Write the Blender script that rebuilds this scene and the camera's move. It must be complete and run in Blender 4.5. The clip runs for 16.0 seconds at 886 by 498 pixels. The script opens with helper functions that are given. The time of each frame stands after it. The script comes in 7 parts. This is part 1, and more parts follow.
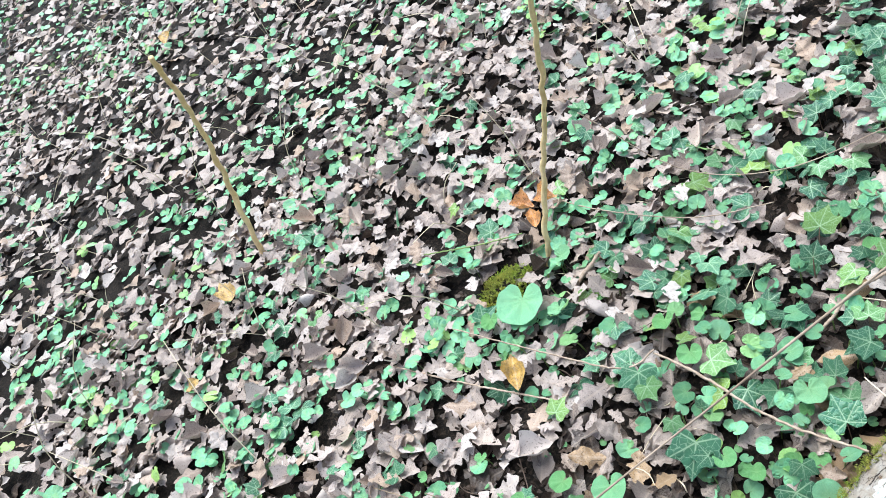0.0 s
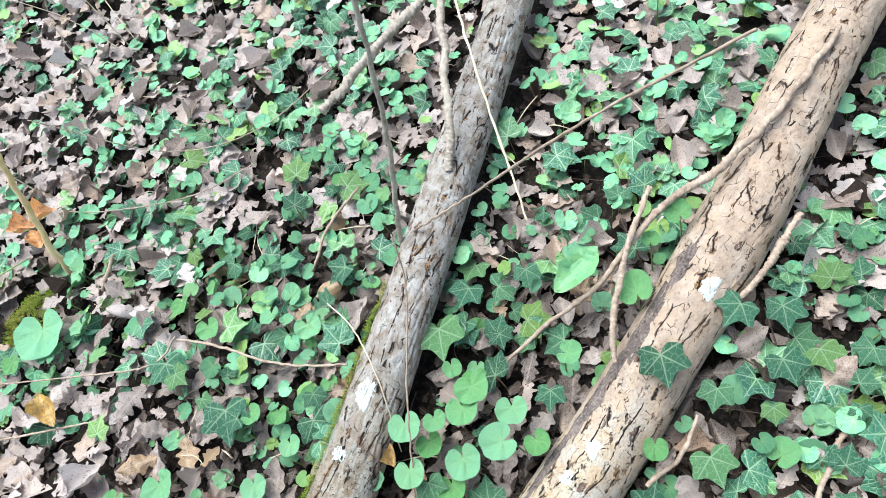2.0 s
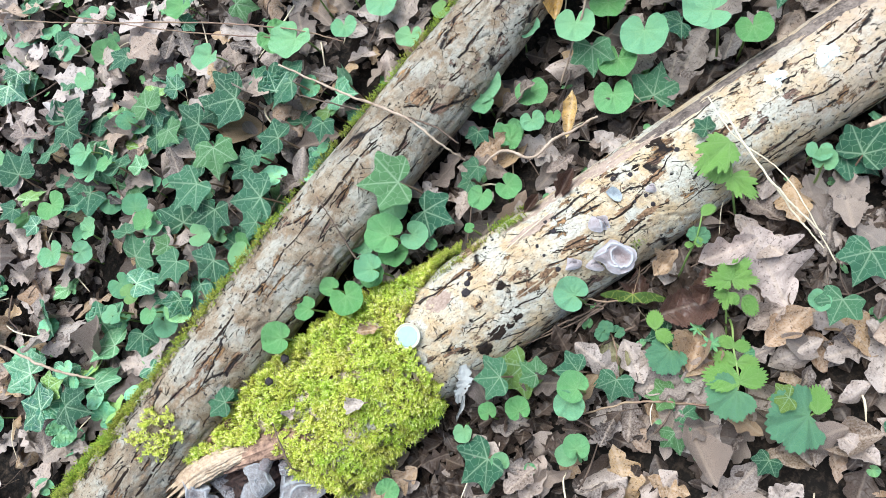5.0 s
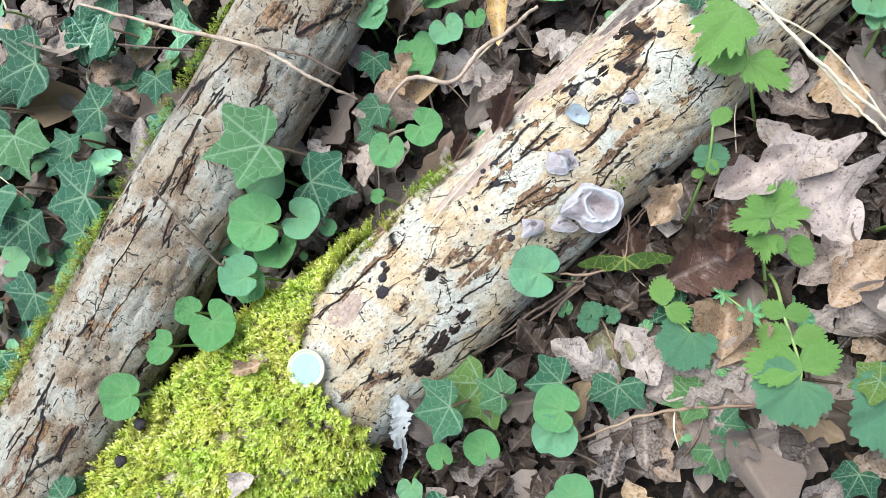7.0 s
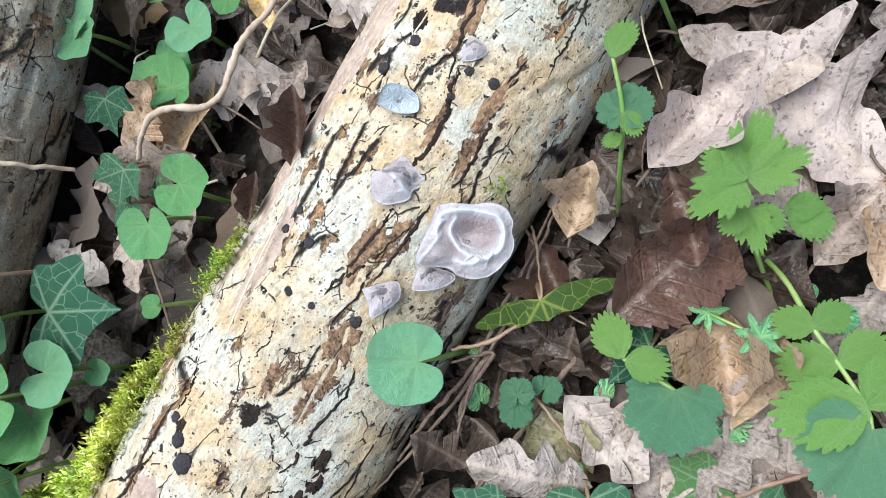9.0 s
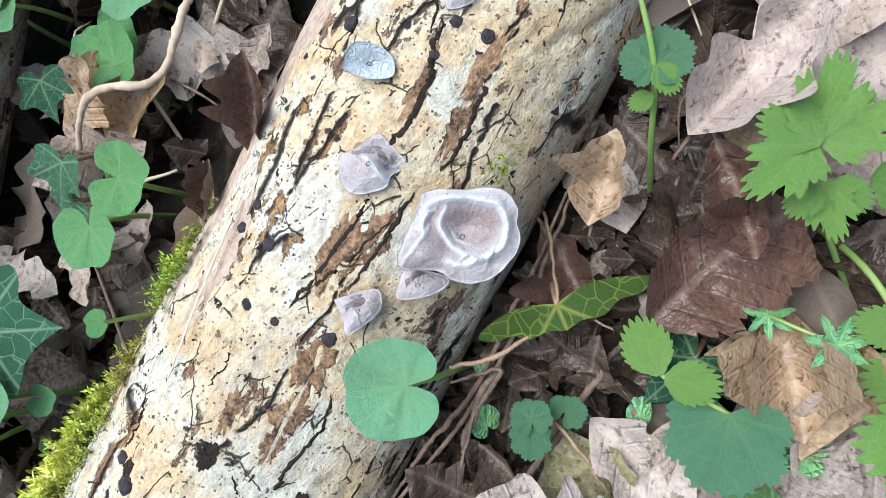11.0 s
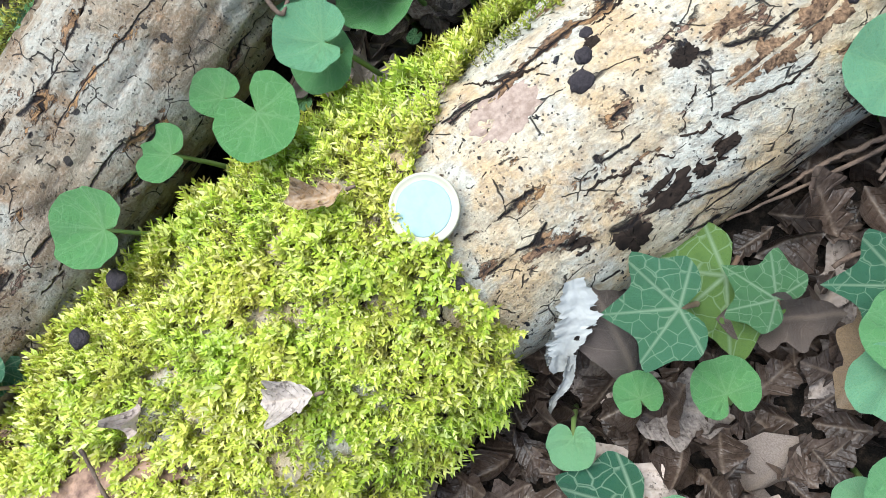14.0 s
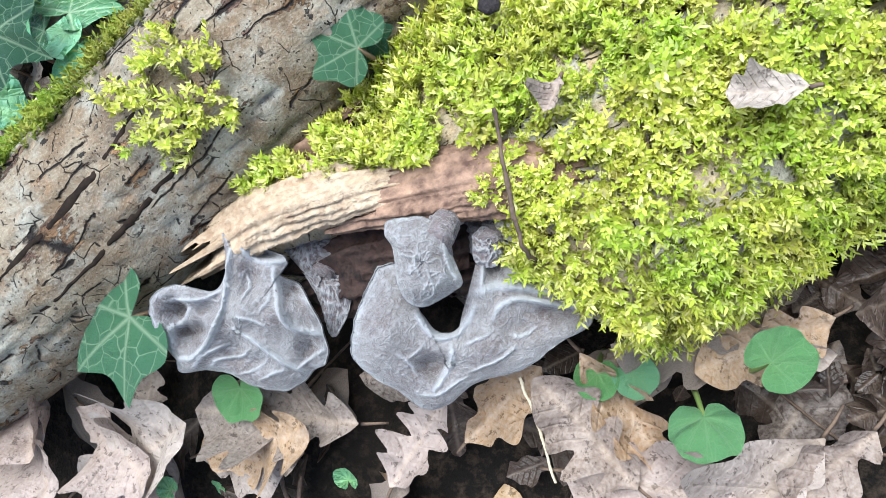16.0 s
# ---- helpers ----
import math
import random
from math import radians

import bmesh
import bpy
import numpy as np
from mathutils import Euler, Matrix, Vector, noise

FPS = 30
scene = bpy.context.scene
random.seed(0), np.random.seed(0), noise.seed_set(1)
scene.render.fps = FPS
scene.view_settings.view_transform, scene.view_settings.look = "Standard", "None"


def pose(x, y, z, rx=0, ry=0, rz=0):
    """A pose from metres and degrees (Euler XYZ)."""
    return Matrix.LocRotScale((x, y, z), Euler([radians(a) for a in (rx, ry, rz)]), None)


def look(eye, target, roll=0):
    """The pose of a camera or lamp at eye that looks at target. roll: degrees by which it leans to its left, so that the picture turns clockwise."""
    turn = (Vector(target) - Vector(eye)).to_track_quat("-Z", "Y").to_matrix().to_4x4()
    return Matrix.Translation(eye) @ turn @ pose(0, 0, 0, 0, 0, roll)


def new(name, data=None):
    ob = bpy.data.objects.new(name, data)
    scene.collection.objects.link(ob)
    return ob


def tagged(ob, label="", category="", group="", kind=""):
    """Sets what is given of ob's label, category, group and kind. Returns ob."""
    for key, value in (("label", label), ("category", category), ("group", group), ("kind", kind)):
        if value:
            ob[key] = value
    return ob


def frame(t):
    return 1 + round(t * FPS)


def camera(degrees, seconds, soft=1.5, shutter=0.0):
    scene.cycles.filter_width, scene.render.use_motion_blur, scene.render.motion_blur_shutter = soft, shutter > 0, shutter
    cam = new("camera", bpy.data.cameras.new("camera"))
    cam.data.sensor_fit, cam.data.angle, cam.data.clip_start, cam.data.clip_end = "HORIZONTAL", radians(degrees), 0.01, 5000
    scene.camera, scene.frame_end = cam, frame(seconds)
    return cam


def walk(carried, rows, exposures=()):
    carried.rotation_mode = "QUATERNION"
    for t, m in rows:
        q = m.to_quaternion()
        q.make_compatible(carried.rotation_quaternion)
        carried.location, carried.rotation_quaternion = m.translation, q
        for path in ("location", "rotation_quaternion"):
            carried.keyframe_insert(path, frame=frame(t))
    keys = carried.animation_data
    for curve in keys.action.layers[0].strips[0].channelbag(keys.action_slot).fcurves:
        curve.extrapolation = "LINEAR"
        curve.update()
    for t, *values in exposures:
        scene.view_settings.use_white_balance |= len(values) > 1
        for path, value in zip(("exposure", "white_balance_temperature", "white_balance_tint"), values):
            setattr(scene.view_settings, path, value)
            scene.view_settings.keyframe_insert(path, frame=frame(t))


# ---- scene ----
cam = camera(64.6, 16.0, soft=0.5)
# seconds, eye, a point looked at, roll
PATH = [
    (0.0, (0.1181, -0.0390, 0.9285), (0.2021, 0.3291, 0.6006), -36.86),
    (0.5, (0.1483, -0.0686, 0.9160), (0.2908, 0.2500, 0.5580), -35.81),
    (1.0, (0.2048, -0.1248, 0.8949), (0.3851, 0.1416, 0.5121), -33.91),
    (1.5, (0.2505, -0.1868, 0.8754), (0.4460, 0.0361, 0.4728), -31.93),
    (2.0, (0.2512, -0.2329, 0.8541), (0.4374, -0.0428, 0.4309), -30.14),
    (2.5, (0.2095, -0.2294, 0.8312), (0.3620, -0.0529, 0.3890), -30.70),
    (3.0, (0.1581, -0.2218, 0.8019), (0.2673, -0.0458, 0.3468), -33.58),
    (3.5, (0.1109, -0.2163, 0.7750), (0.1741, -0.0354, 0.3132), -39.20),
    (4.0, (0.0661, -0.2116, 0.7510), (0.0960, -0.0232, 0.2888), -42.97),
    (4.2, (0.0584, -0.2108, 0.7376), (0.0805, -0.0232, 0.2746), -43.42),
    (6.3, (0.0898, -0.1639, 0.5025), (0.0893, -0.0069, 0.0278), -56.50),
    (6.5, (0.0904, -0.1637, 0.4903), (0.0905, -0.0091, 0.0148), -57.00),
    (7.0, (0.1014, -0.1568, 0.4534), (0.1014, -0.0061, -0.0234), -59.82),
    (7.5, (0.1184, -0.1595, 0.4080), (0.1182, -0.0133, -0.0702), -64.61),
    (8.0, (0.1362, -0.1572, 0.3629), (0.1410, -0.0150, -0.1164), -67.61),
    (8.5, (0.1496, -0.1549, 0.3227), (0.1595, -0.0215, -0.1591), -69.50),
    (9.0, (0.1553, -0.1525, 0.2918), (0.1638, -0.0218, -0.1908), -72.68),
    (9.2, (0.1574, -0.1530, 0.2836), (0.1651, -0.0219, -0.1988), -73.80),
    (11.3, (0.1636, -0.1473, 0.2419), (0.1525, -0.0028, -0.2366), -82.51),
    (11.5, (0.1612, -0.1466, 0.2426), (0.1524, -0.0042, -0.2366), -81.10),
    (12.0, (0.1512, -0.1398, 0.2451), (0.1372, -0.0016, -0.2352), -80.37),
    (12.5, (0.1336, -0.1303, 0.2543), (0.1140, 0.0079, -0.2258), -78.45),
    (13.0, (0.1053, -0.1166, 0.2653), (0.0701, 0.0183, -0.2148), -79.39),
    (13.5, (0.0644, -0.0931, 0.2707), (0.0197, 0.0362, -0.2102), -77.92),
    (14.0, (0.0143, -0.0709, 0.2806), (-0.0327, 0.0618, -0.1992), -72.11),
    (14.5, (-0.0331, -0.0555, 0.2848), (-0.0844, 0.0788, -0.1941), -68.01),
    (15.0, (-0.0728, -0.0439, 0.2851), (-0.1340, 0.0889, -0.1930), -67.69),
    (15.5, (-0.1097, -0.0414, 0.2818), (-0.1784, 0.0927, -0.1949), -67.52),
    (16.0, (-0.1340, -0.0374, 0.2804), (-0.2227, 0.0993, -0.1922), -71.55),
]
walk(cam, [(t, look(eye, target, roll)) for t, eye, target, roll in PATH])

# ---- light ----
SUN_UP, SUN_TURN = 70.0, 25.0
sky_world = bpy.data.worlds.new("sky")
scene.world = sky_world
sky_world.use_nodes = True
wn = sky_world.node_tree
sky = wn.nodes.new("ShaderNodeTexSky")
sky.sky_type, sky.sun_disc = "NISHITA", False
sky.sun_elevation, sky.sun_rotation = radians(SUN_UP), radians(SUN_TURN)
sky.air_density, sky.dust_density, sky.ozone_density = 1.0, 1.0, 1.5
veil = wn.nodes.new("ShaderNodeHueSaturation")
veil.inputs["Saturation"].default_value = 0.8
wn.links.new(sky.outputs[0], veil.inputs["Color"])
wn.links.new(veil.outputs[0], wn.nodes["Background"].inputs["Color"])
wn.nodes["Background"].inputs["Strength"].default_value = 0.10
sun_data = bpy.data.lights.new("sun", "SUN")
sun_data.energy, sun_data.angle, sun_data.color = 2.55, radians(52), (0.90, 0.965, 1.0)
sun = new("sun", sun_data)
toward = Vector((math.sin(radians(SUN_TURN)) * math.cos(radians(SUN_UP)), math.cos(radians(SUN_TURN)) * math.cos(radians(SUN_UP)), math.sin(radians(SUN_UP))))
sun.matrix_world = look(toward * 6, (0, 0, 0))
scene.view_settings.exposure = 1.48


# ---- materials ----
class Nodes:
    """A short way to write node trees."""

    def __init__(self, name):
        self.mat = bpy.data.materials.new(name)
        self.mat.use_nodes = True
        self.tree = self.mat.node_tree
        self.bsdf = self.tree.nodes["Principled BSDF"]
        self.out = self.tree.nodes["Material Output"]

    def put(self, socket, value):
        if isinstance(value, bpy.types.NodeSocket):
            self.tree.links.new(value, socket)
        elif isinstance(value, (tuple, list)) and len(value) == 3 and socket.type == "RGBA":
            socket.default_value = (*value, 1)
        else:
            socket.default_value = value

    def math(self, op, a, b=0.0, c=0.0, clamp=False):
        n = self.tree.nodes.new("ShaderNodeMath")
        n.operation, n.use_clamp = op, clamp
        for s, v in zip(n.inputs, (a, b, c)):
            self.put(s, v)
        return n.outputs[0]

    def mix(self, f, a, b, mode="MIX"):
        n = self.tree.nodes.new("ShaderNodeMix")
        n.data_type, n.blend_type = "RGBA", mode
        self.put(n.inputs[0], f), self.put(n.inputs[6], a), self.put(n.inputs[7], b)
        return n.outputs[2]

    def ramp(self, f, stops):
        n = self.tree.nodes.new("ShaderNodeValToRGB")
        band = n.color_ramp.elements
        band.remove(band[1])
        for k, (p, c) in enumerate(stops):
            e = band[0] if k == 0 else band.new(p)
            e.position = p
            e.color = (*c, 1) if isinstance(c, tuple) else (c, c, c, 1)
        self.put(n.inputs[0], f)
        return n.outputs[0]

    def noise(self, vec, scale, detail=3.0, rough=0.55, warp=0.0):
        n = self.tree.nodes.new("ShaderNodeTexNoise")
        self.put(n.inputs["Vector"], vec)
        for k, v in (("Scale", scale), ("Detail", detail), ("Roughness", rough), ("Distortion", warp)):
            n.inputs[k].default_value = v
        return n.outputs[0]

    def voronoi(self, vec, scale, feature="DISTANCE_TO_EDGE", random=1.0, out=0):
        n = self.tree.nodes.new("ShaderNodeTexVoronoi")
        n.feature = feature
        self.put(n.inputs["Vector"], vec)
        n.inputs["Scale"].default_value = scale
        n.inputs["Randomness"].default_value = random
        return n.outputs[out]

    def coords(self, which="Object"):
        return self.tree.nodes.new("ShaderNodeTexCoord").outputs[which]

    def stretch(self, vec, s):
        n = self.tree.nodes.new("ShaderNodeMapping")
        self.put(n.inputs[0], vec)
        n.inputs["Scale"].default_value = s
        return n.outputs[0]

    def shift(self, vec, amount, scale, detail=2.0):
        """vec pushed about by noise."""
        n = self.tree.nodes.new("ShaderNodeTexNoise")
        self.put(n.inputs["Vector"], vec)
        n.inputs["Scale"].default_value, n.inputs["Detail"].default_value = scale, detail
        m = self.tree.nodes.new("ShaderNodeVectorMath")
        m.operation = "MULTIPLY_ADD"
        self.put(m.inputs[0], n.outputs[1])
        m.inputs[1].default_value = (amount,) * 3
        self.put(m.inputs[2], vec)
        return m.outputs[0]

    def chance(self):
        """A number from 0 to 1 that is another for each object and each loose piece."""
        a = self.tree.nodes.new("ShaderNodeNewGeometry").outputs["Random Per Island"]
        b = self.tree.nodes.new("ShaderNodeObjectInfo").outputs["Random"]
        return self.math("FRACT", self.math("ADD", a, b))

    def xy(self, vec):
        n = self.tree.nodes.new("ShaderNodeSeparateXYZ")
        self.put(n.inputs[0], vec)
        return n.outputs[0], n.outputs[1], n.outputs[2]

    def bump(self, height, strength, distance):
        n = self.tree.nodes.new("ShaderNodeBump")
        n.inputs["Strength"].default_value, n.inputs["Distance"].default_value = strength, distance
        self.put(n.inputs["Height"], height)
        self.put(self.bsdf.inputs["Normal"], n.outputs[0])

    def done(self, color, rough=0.6, spec=0.5, sss=0.0, through_light=None):
        self.put(self.bsdf.inputs["Base Color"], color)
        self.put(self.bsdf.inputs["Roughness"], rough)
        self.put(self.bsdf.inputs["Specular IOR Level"], spec)
        if through_light is not None:
            t = self.tree.nodes.new("ShaderNodeBsdfTranslucent")
            self.put(t.inputs[0], through_light[0])
            m = self.tree.nodes.new("ShaderNodeMixShader")
            self.put(m.inputs[0], through_light[1])
            self.tree.links.new(self.bsdf.outputs[0], m.inputs[1])
            self.tree.links.new(t.outputs[0], m.inputs[2])
            self.tree.links.new(m.outputs[0], self.out.inputs[0])
        return self.mat


def soil_material():
    n = Nodes("soil")
    p = n.coords("Object")
    a = n.noise(p, 9, 6)
    b = n.noise(p, 160, 4, 0.7)
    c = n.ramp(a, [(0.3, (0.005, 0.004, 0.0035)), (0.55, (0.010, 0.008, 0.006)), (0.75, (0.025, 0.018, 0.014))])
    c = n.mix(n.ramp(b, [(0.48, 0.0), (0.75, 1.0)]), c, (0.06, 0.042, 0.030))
    n.bump(b, 0.9, 0.006)
    return n.done(c, 0.9, 0.2)


def litter_material(name, stops, gloss=0.5, bloom=0.3, ribs=0.55, stain=0.9):
    n = Nodes(name)
    uv = n.coords("UV")
    r = n.chance()
    c = n.ramp(r, stops)
    u, v, _ = n.xy(uv)
    mottling = n.noise(n.coords("Object"), 85, 4, 0.65)
    fine = n.noise(n.coords("Object"), 600, 2)
    c = n.mix(n.ramp(mottling, [(0.42, 0.0), (0.62, stain)]), c, n.mix(0.6, c, (0.06, 0.035, 0.022)))
    blot = n.ramp(n.noise(n.coords("Object"), 300, 4, 0.7), [(0.58, 0.0), (0.62, 0.85)])
    c = n.mix(blot, c, n.mix(0.7, c, (0.035, 0.022, 0.016)))
    c = n.mix(n.ramp(fine, [(0.35, bloom), (0.6, 0.0)]), c, (0.56, 0.48, 0.42))
    ax = n.math("ABSOLUTE", u)
    rib = n.math("SMOOTH_MIN", n.math("MULTIPLY", ax, 14.0), 1.0, 0.2)
    side = n.math("ABSOLUTE", n.math("SINE", n.math("MULTIPLY", n.math("SUBTRACT", v, n.math("MULTIPLY", ax, 0.7)), 22.0)))
    vein = n.math("MINIMUM", rib, n.math("ADD", n.math("MULTIPLY", side, 2.2), 0.25))
    c = n.mix(n.ramp(vein, [(0.1, ribs), (0.5, 0.0)]), c, n.mix(0.45, c, (0.62, 0.48, 0.36)))
    n.bump(n.math("ADD", n.math("ADD", n.math("MULTIPLY", vein, 0.35), n.math("MULTIPLY", fine, 0.6)), n.math("MULTIPLY", mottling, 0.9)), 0.8, 0.0014)
    return n.done(c, gloss, 0.4, through_light=(c, 0.2))


def green_material(name, stops, vein_color, vein_strength, ivy=False, gloss=0.28, spec=0.6, lamina=0.22):
    n = Nodes(name)
    uv = n.coords("UV")
    r = n.chance()
    c = n.ramp(r, stops)
    u, v, _ = n.xy(uv)
    ax = n.math("ABSOLUTE", u)
    p = n.coords("Object")
    mott = n.noise(p, 130, 3)
    c = n.mix(n.ramp(mott, [(0.40, 0.0), (0.62, 0.85)]), c, n.mix(0.4, c, (0.09, 0.22, 0.07) if ivy else (0.30, 0.50, 0.14)))
    c = n.mix(n.ramp(n.noise(p, 700, 3, 0.6), [(0.36, 0.35), (0.54, 0.0)]), c, n.mix(0.35, c, (0.03, 0.12, 0.05)))
    c = n.mix(n.ramp(n.noise(p, 42, 3), [(0.50, 0.0), (0.66, 0.6)]), c, n.mix(0.3, c, (0.025, 0.15, 0.06)))
    radius = n.math("SQRT", n.math("ADD", n.math("MULTIPLY", u, u), n.math("MULTIPLY", v, v)))
    c = n.mix(n.ramp(radius, [(0.05, 0.55), (0.45, 0.0)]), c, n.mix(0.45, c, (0.10, 0.25, 0.09) if ivy else (0.28, 0.48, 0.16)))
    stain = n.math("MULTIPLY", n.ramp(n.noise(p, 330, 3, 0.6), [(0.66, 0.0), (0.71, 0.6)]), n.ramp(r, [(0.35, 0.2), (0.8, 1.0)]))
    c = n.mix(stain, c, (0.20, 0.17, 0.07))
    near = None
    angles = (0.0, 50.0, 112.0) if ivy else (0.0, 38.0, 84.0)
    for a in angles:
        sx, sy = math.sin(radians(a)), math.cos(radians(a))
        along = n.math("ADD", n.math("MULTIPLY", ax, sx), n.math("MULTIPLY", v, sy))
        off = n.math("ABSOLUTE", n.math("SUBTRACT", n.math("MULTIPLY", ax, sy), n.math("MULTIPLY", v, sx)))
        if not ivy:
            off = n.math("ABSOLUTE", n.math("SUBTRACT", off, n.math("MULTIPLY", n.math("MULTIPLY", along, along), 0.10)))
        back = n.math("MULTIPLY", n.math("LESS_THAN", along, 0.0), 9.0)
        d = n.math("ADD", n.math("ADD", off, back), n.math("MULTIPLY", along, 0.012))
        near = d if near is None else n.math("MINIMUM", near, d)
    cells = n.voronoi(n.shift(uv, 0.14, 3.0), 5.5 if ivy else 6.0)
    near = n.math("MINIMUM", near if ivy else n.math("ADD", near, 0.004), n.math("ADD", n.math("MULTIPLY", cells, 0.5), 0.010 if ivy else 0.004))
    vein = n.ramp(near, [(0.004, 1.0), (0.034, 0.0)] if ivy else [(0.003, 1.0), (0.026, 0.0)])
    c = n.mix(n.math("MULTIPLY", vein, vein_strength), c, vein_color)
    quilt = n.math("MINIMUM", n.math("MULTIPLY", near, 5.0), 1.0)
    n.bump(n.math("ADD", n.math("MULTIPLY", quilt, 0.7), n.math("ADD", mott, n.math("MULTIPLY", n.noise(p, 420, 3), 0.4))), 0.9, 0.0018)
    rough = n.ramp(n.noise(p, 90, 3), [(0.35, gloss - 0.08), (0.65, gloss + 0.14)])
    return n.done(c, rough, spec, through_light=(n.mix(0.5, c, (0.20, 0.34, 0.03)), lamina))


def bark_material(name, pale, warm, white, dark, long_crack, block, flaking, spots, pick, weather, bare_from, bare):
    """UV: metres along the log and round it. long_crack: cells per metre along and round of the main splits; block: those of the fine plates."""
    n = Nodes(name)
    uv = n.coords("UV")
    big = n.noise(uv, 16, 4, 0.6)
    mid = n.noise(uv, 52, 5, 0.65)
    small = n.noise(uv, 260, 4, 0.7)
    fine = n.noise(uv, 900, 4, 0.7)
    c = n.mix(n.ramp(mid, [(0.43, 0.0), (0.57, 1.0)]), pale, warm)
    c = n.mix(n.ramp(n.noise(uv, 27, 5, 0.7), [(0.48, 0.0), (0.58, 0.9)]), c, white)
    c = n.mix(n.ramp(n.noise(uv, 110, 5, 0.7), [(0.55, 0.0), (0.66, 0.6)]), c, n.mix(0.5, c, (0.44, 0.25, 0.13)))
    c = n.mix(n.ramp(n.noise(n.stretch(uv, (0.5, 1, 1)), 30, 4, 0.7), [(0.54, 0.0), (0.70, 0.35 + weather)]), c, (0.105, 0.088, 0.072))
    c = n.mix(n.ramp(small, [(0.36, 0.9), (0.52, 0.0)]), c, n.mix(0.45, c, (0.15, 0.10, 0.065)))
    c = n.mix(n.ramp(n.noise(n.stretch(uv, (0.4, 1, 1)), 600, 4, 0.75), [(0.38, 0.85), (0.52, 0.0)]), c, n.mix(0.4, c, (0.13, 0.10, 0.07)))
    c = n.mix(n.ramp(fine, [(0.50, 0.0), (0.66, 0.45)]), c, n.mix(0.5, c, (0.66, 0.60, 0.49)))
    # further along, the outer bark is gone and the surface is smoother
    along = n.math("ADD", n.xy(uv)[0], n.math("MULTIPLY", n.math("SUBTRACT", big, 0.5), 0.35))
    smooth = n.math("DIVIDE", n.math("SUBTRACT", along, bare_from), 0.18, clamp=True)
    c = n.mix(n.math("MULTIPLY", smooth, 0.75), c, n.mix(n.ramp(mid, [(0.38, 0.0), (0.58, 1.0)]), *bare))
    # main splits along the grain, with bark flaked away beside them
    w = n.shift(n.shift(uv, 0.010, 45, 2), 0.0022, 320, 5)
    split = n.voronoi(n.stretch(w, (*long_crack, 1)), 1.0)
    broken_off = n.math("MULTIPLY", n.math("MAXIMUM", n.math("SUBTRACT", n.noise(uv, 38, 3), 0.47), 0.0), 1.6)
    split = n.math("ADD", split, broken_off)
    beside = n.math("MULTIPLY", n.ramp(split, [(0.02, 1.0), (0.30, 0.0)]), flaking)
    edge = n.math("ADD", beside, n.noise(n.stretch(w, (0.55, 1.2, 1)), 90, 5, 0.75))
    flaked = n.ramp(edge, [(0.715, 0.0), (0.735, 1.0)])
    torn = n.noise(n.stretch(n.shift(uv, 0.003, 200, 3), (0.22, 1, 1)), 520, 5, 0.7)
    under = n.mix(n.ramp(torn, [(0.36, 0.0), (0.62, 1.0)]), (0.038, 0.020, 0.016), n.mix(n.ramp(big, [(0.40, 0.0), (0.58, 1.0)]), (0.27, 0.17, 0.13), (0.44, 0.25, 0.11)))
    c = n.mix(flaked, c, under)
    c = n.mix(n.ramp(edge, [(0.690, 0.0), (0.722, 0.75), (0.740, 0.0)]), c, (0.060, 0.038, 0.028))
    # fine plates
    cells = n.voronoi(n.stretch(n.shift(n.shift(uv, 0.004, 80, 2), 0.0018, 380, 5), (*block, 1)), 1.0)
    cells = n.math("ADD", cells, n.math("MULTIPLY", n.math("MAXIMUM", n.math("SUBTRACT", n.noise(uv, 70, 4, 0.6), 0.46), 0.0), 1.5))
    thin = n.ramp(cells, [(0.004, 0.9), (0.019, 0.0)])
    deep = n.ramp(n.math("ADD", split, n.math("MULTIPLY", small, 0.045)), [(0.030, 1.0), (0.050, 0.0)])
    crack = n.math("MAXIMUM", thin, deep)
    c = n.mix(crack, c, (0.016, 0.011, 0.010))
    # black crust fungus: spots, specks and blotches
    def dots(scale, least, grow, vec):
        d, r = n.voronoi(vec, scale, "F1"), n.xy(n.voronoi(vec, scale, "F1", out=1))[0]
        size = n.math("MULTIPLY", n.math("MAXIMUM", n.math("SUBTRACT", r, least), 0.0), grow)
        return n.ramp(n.math("SUBTRACT", size, d), [(0.0, 0.0), (0.035, 1.0)])
    ragged = n.shift(n.shift(uv, 0.004, 500, 3), 0.006, 110, 2)
    where = n.ramp(n.noise(uv, 24, 3), [(pick, 0.0), (pick + 0.10, 1.0)])
    black = n.math("MULTIPLY", dots(105, 0.58, 0.62, ragged), where)
    black = n.math("MAXIMUM", black, n.math("MULTIPLY", dots(330, 0.50, 0.75, ragged), n.ramp(n.noise(uv, 46, 4, 0.7), [(0.38, 0.0), (0.54, 1.0)])))
    black = n.math("MAXIMUM", black, n.math("MULTIPLY", dots(800, 0.55, 0.9, uv), n.ramp(n.noise(uv, 85, 3, 0.6), [(0.36, 0.0), (0.55, 0.85)])))
    blotch = n.ramp(n.noise(n.shift(uv, 0.012, 120, 4), 44, 6, 0.75), [(0.655, 0.0), (0.672, 1.0)])
    c = n.mix(n.math("MULTIPLY", n.math("MAXIMUM", black, blotch), n.math("MULTIPLY", n.math("SUBTRACT", 1.0, n.math("MULTIPLY", smooth, 0.7)), spots)), c, dark)
    h = n.math("ADD", n.math("MULTIPLY", mid, 0.5), n.math("ADD", n.math("MULTIPLY", small, 0.5), n.math("MULTIPLY", fine, 0.25)))
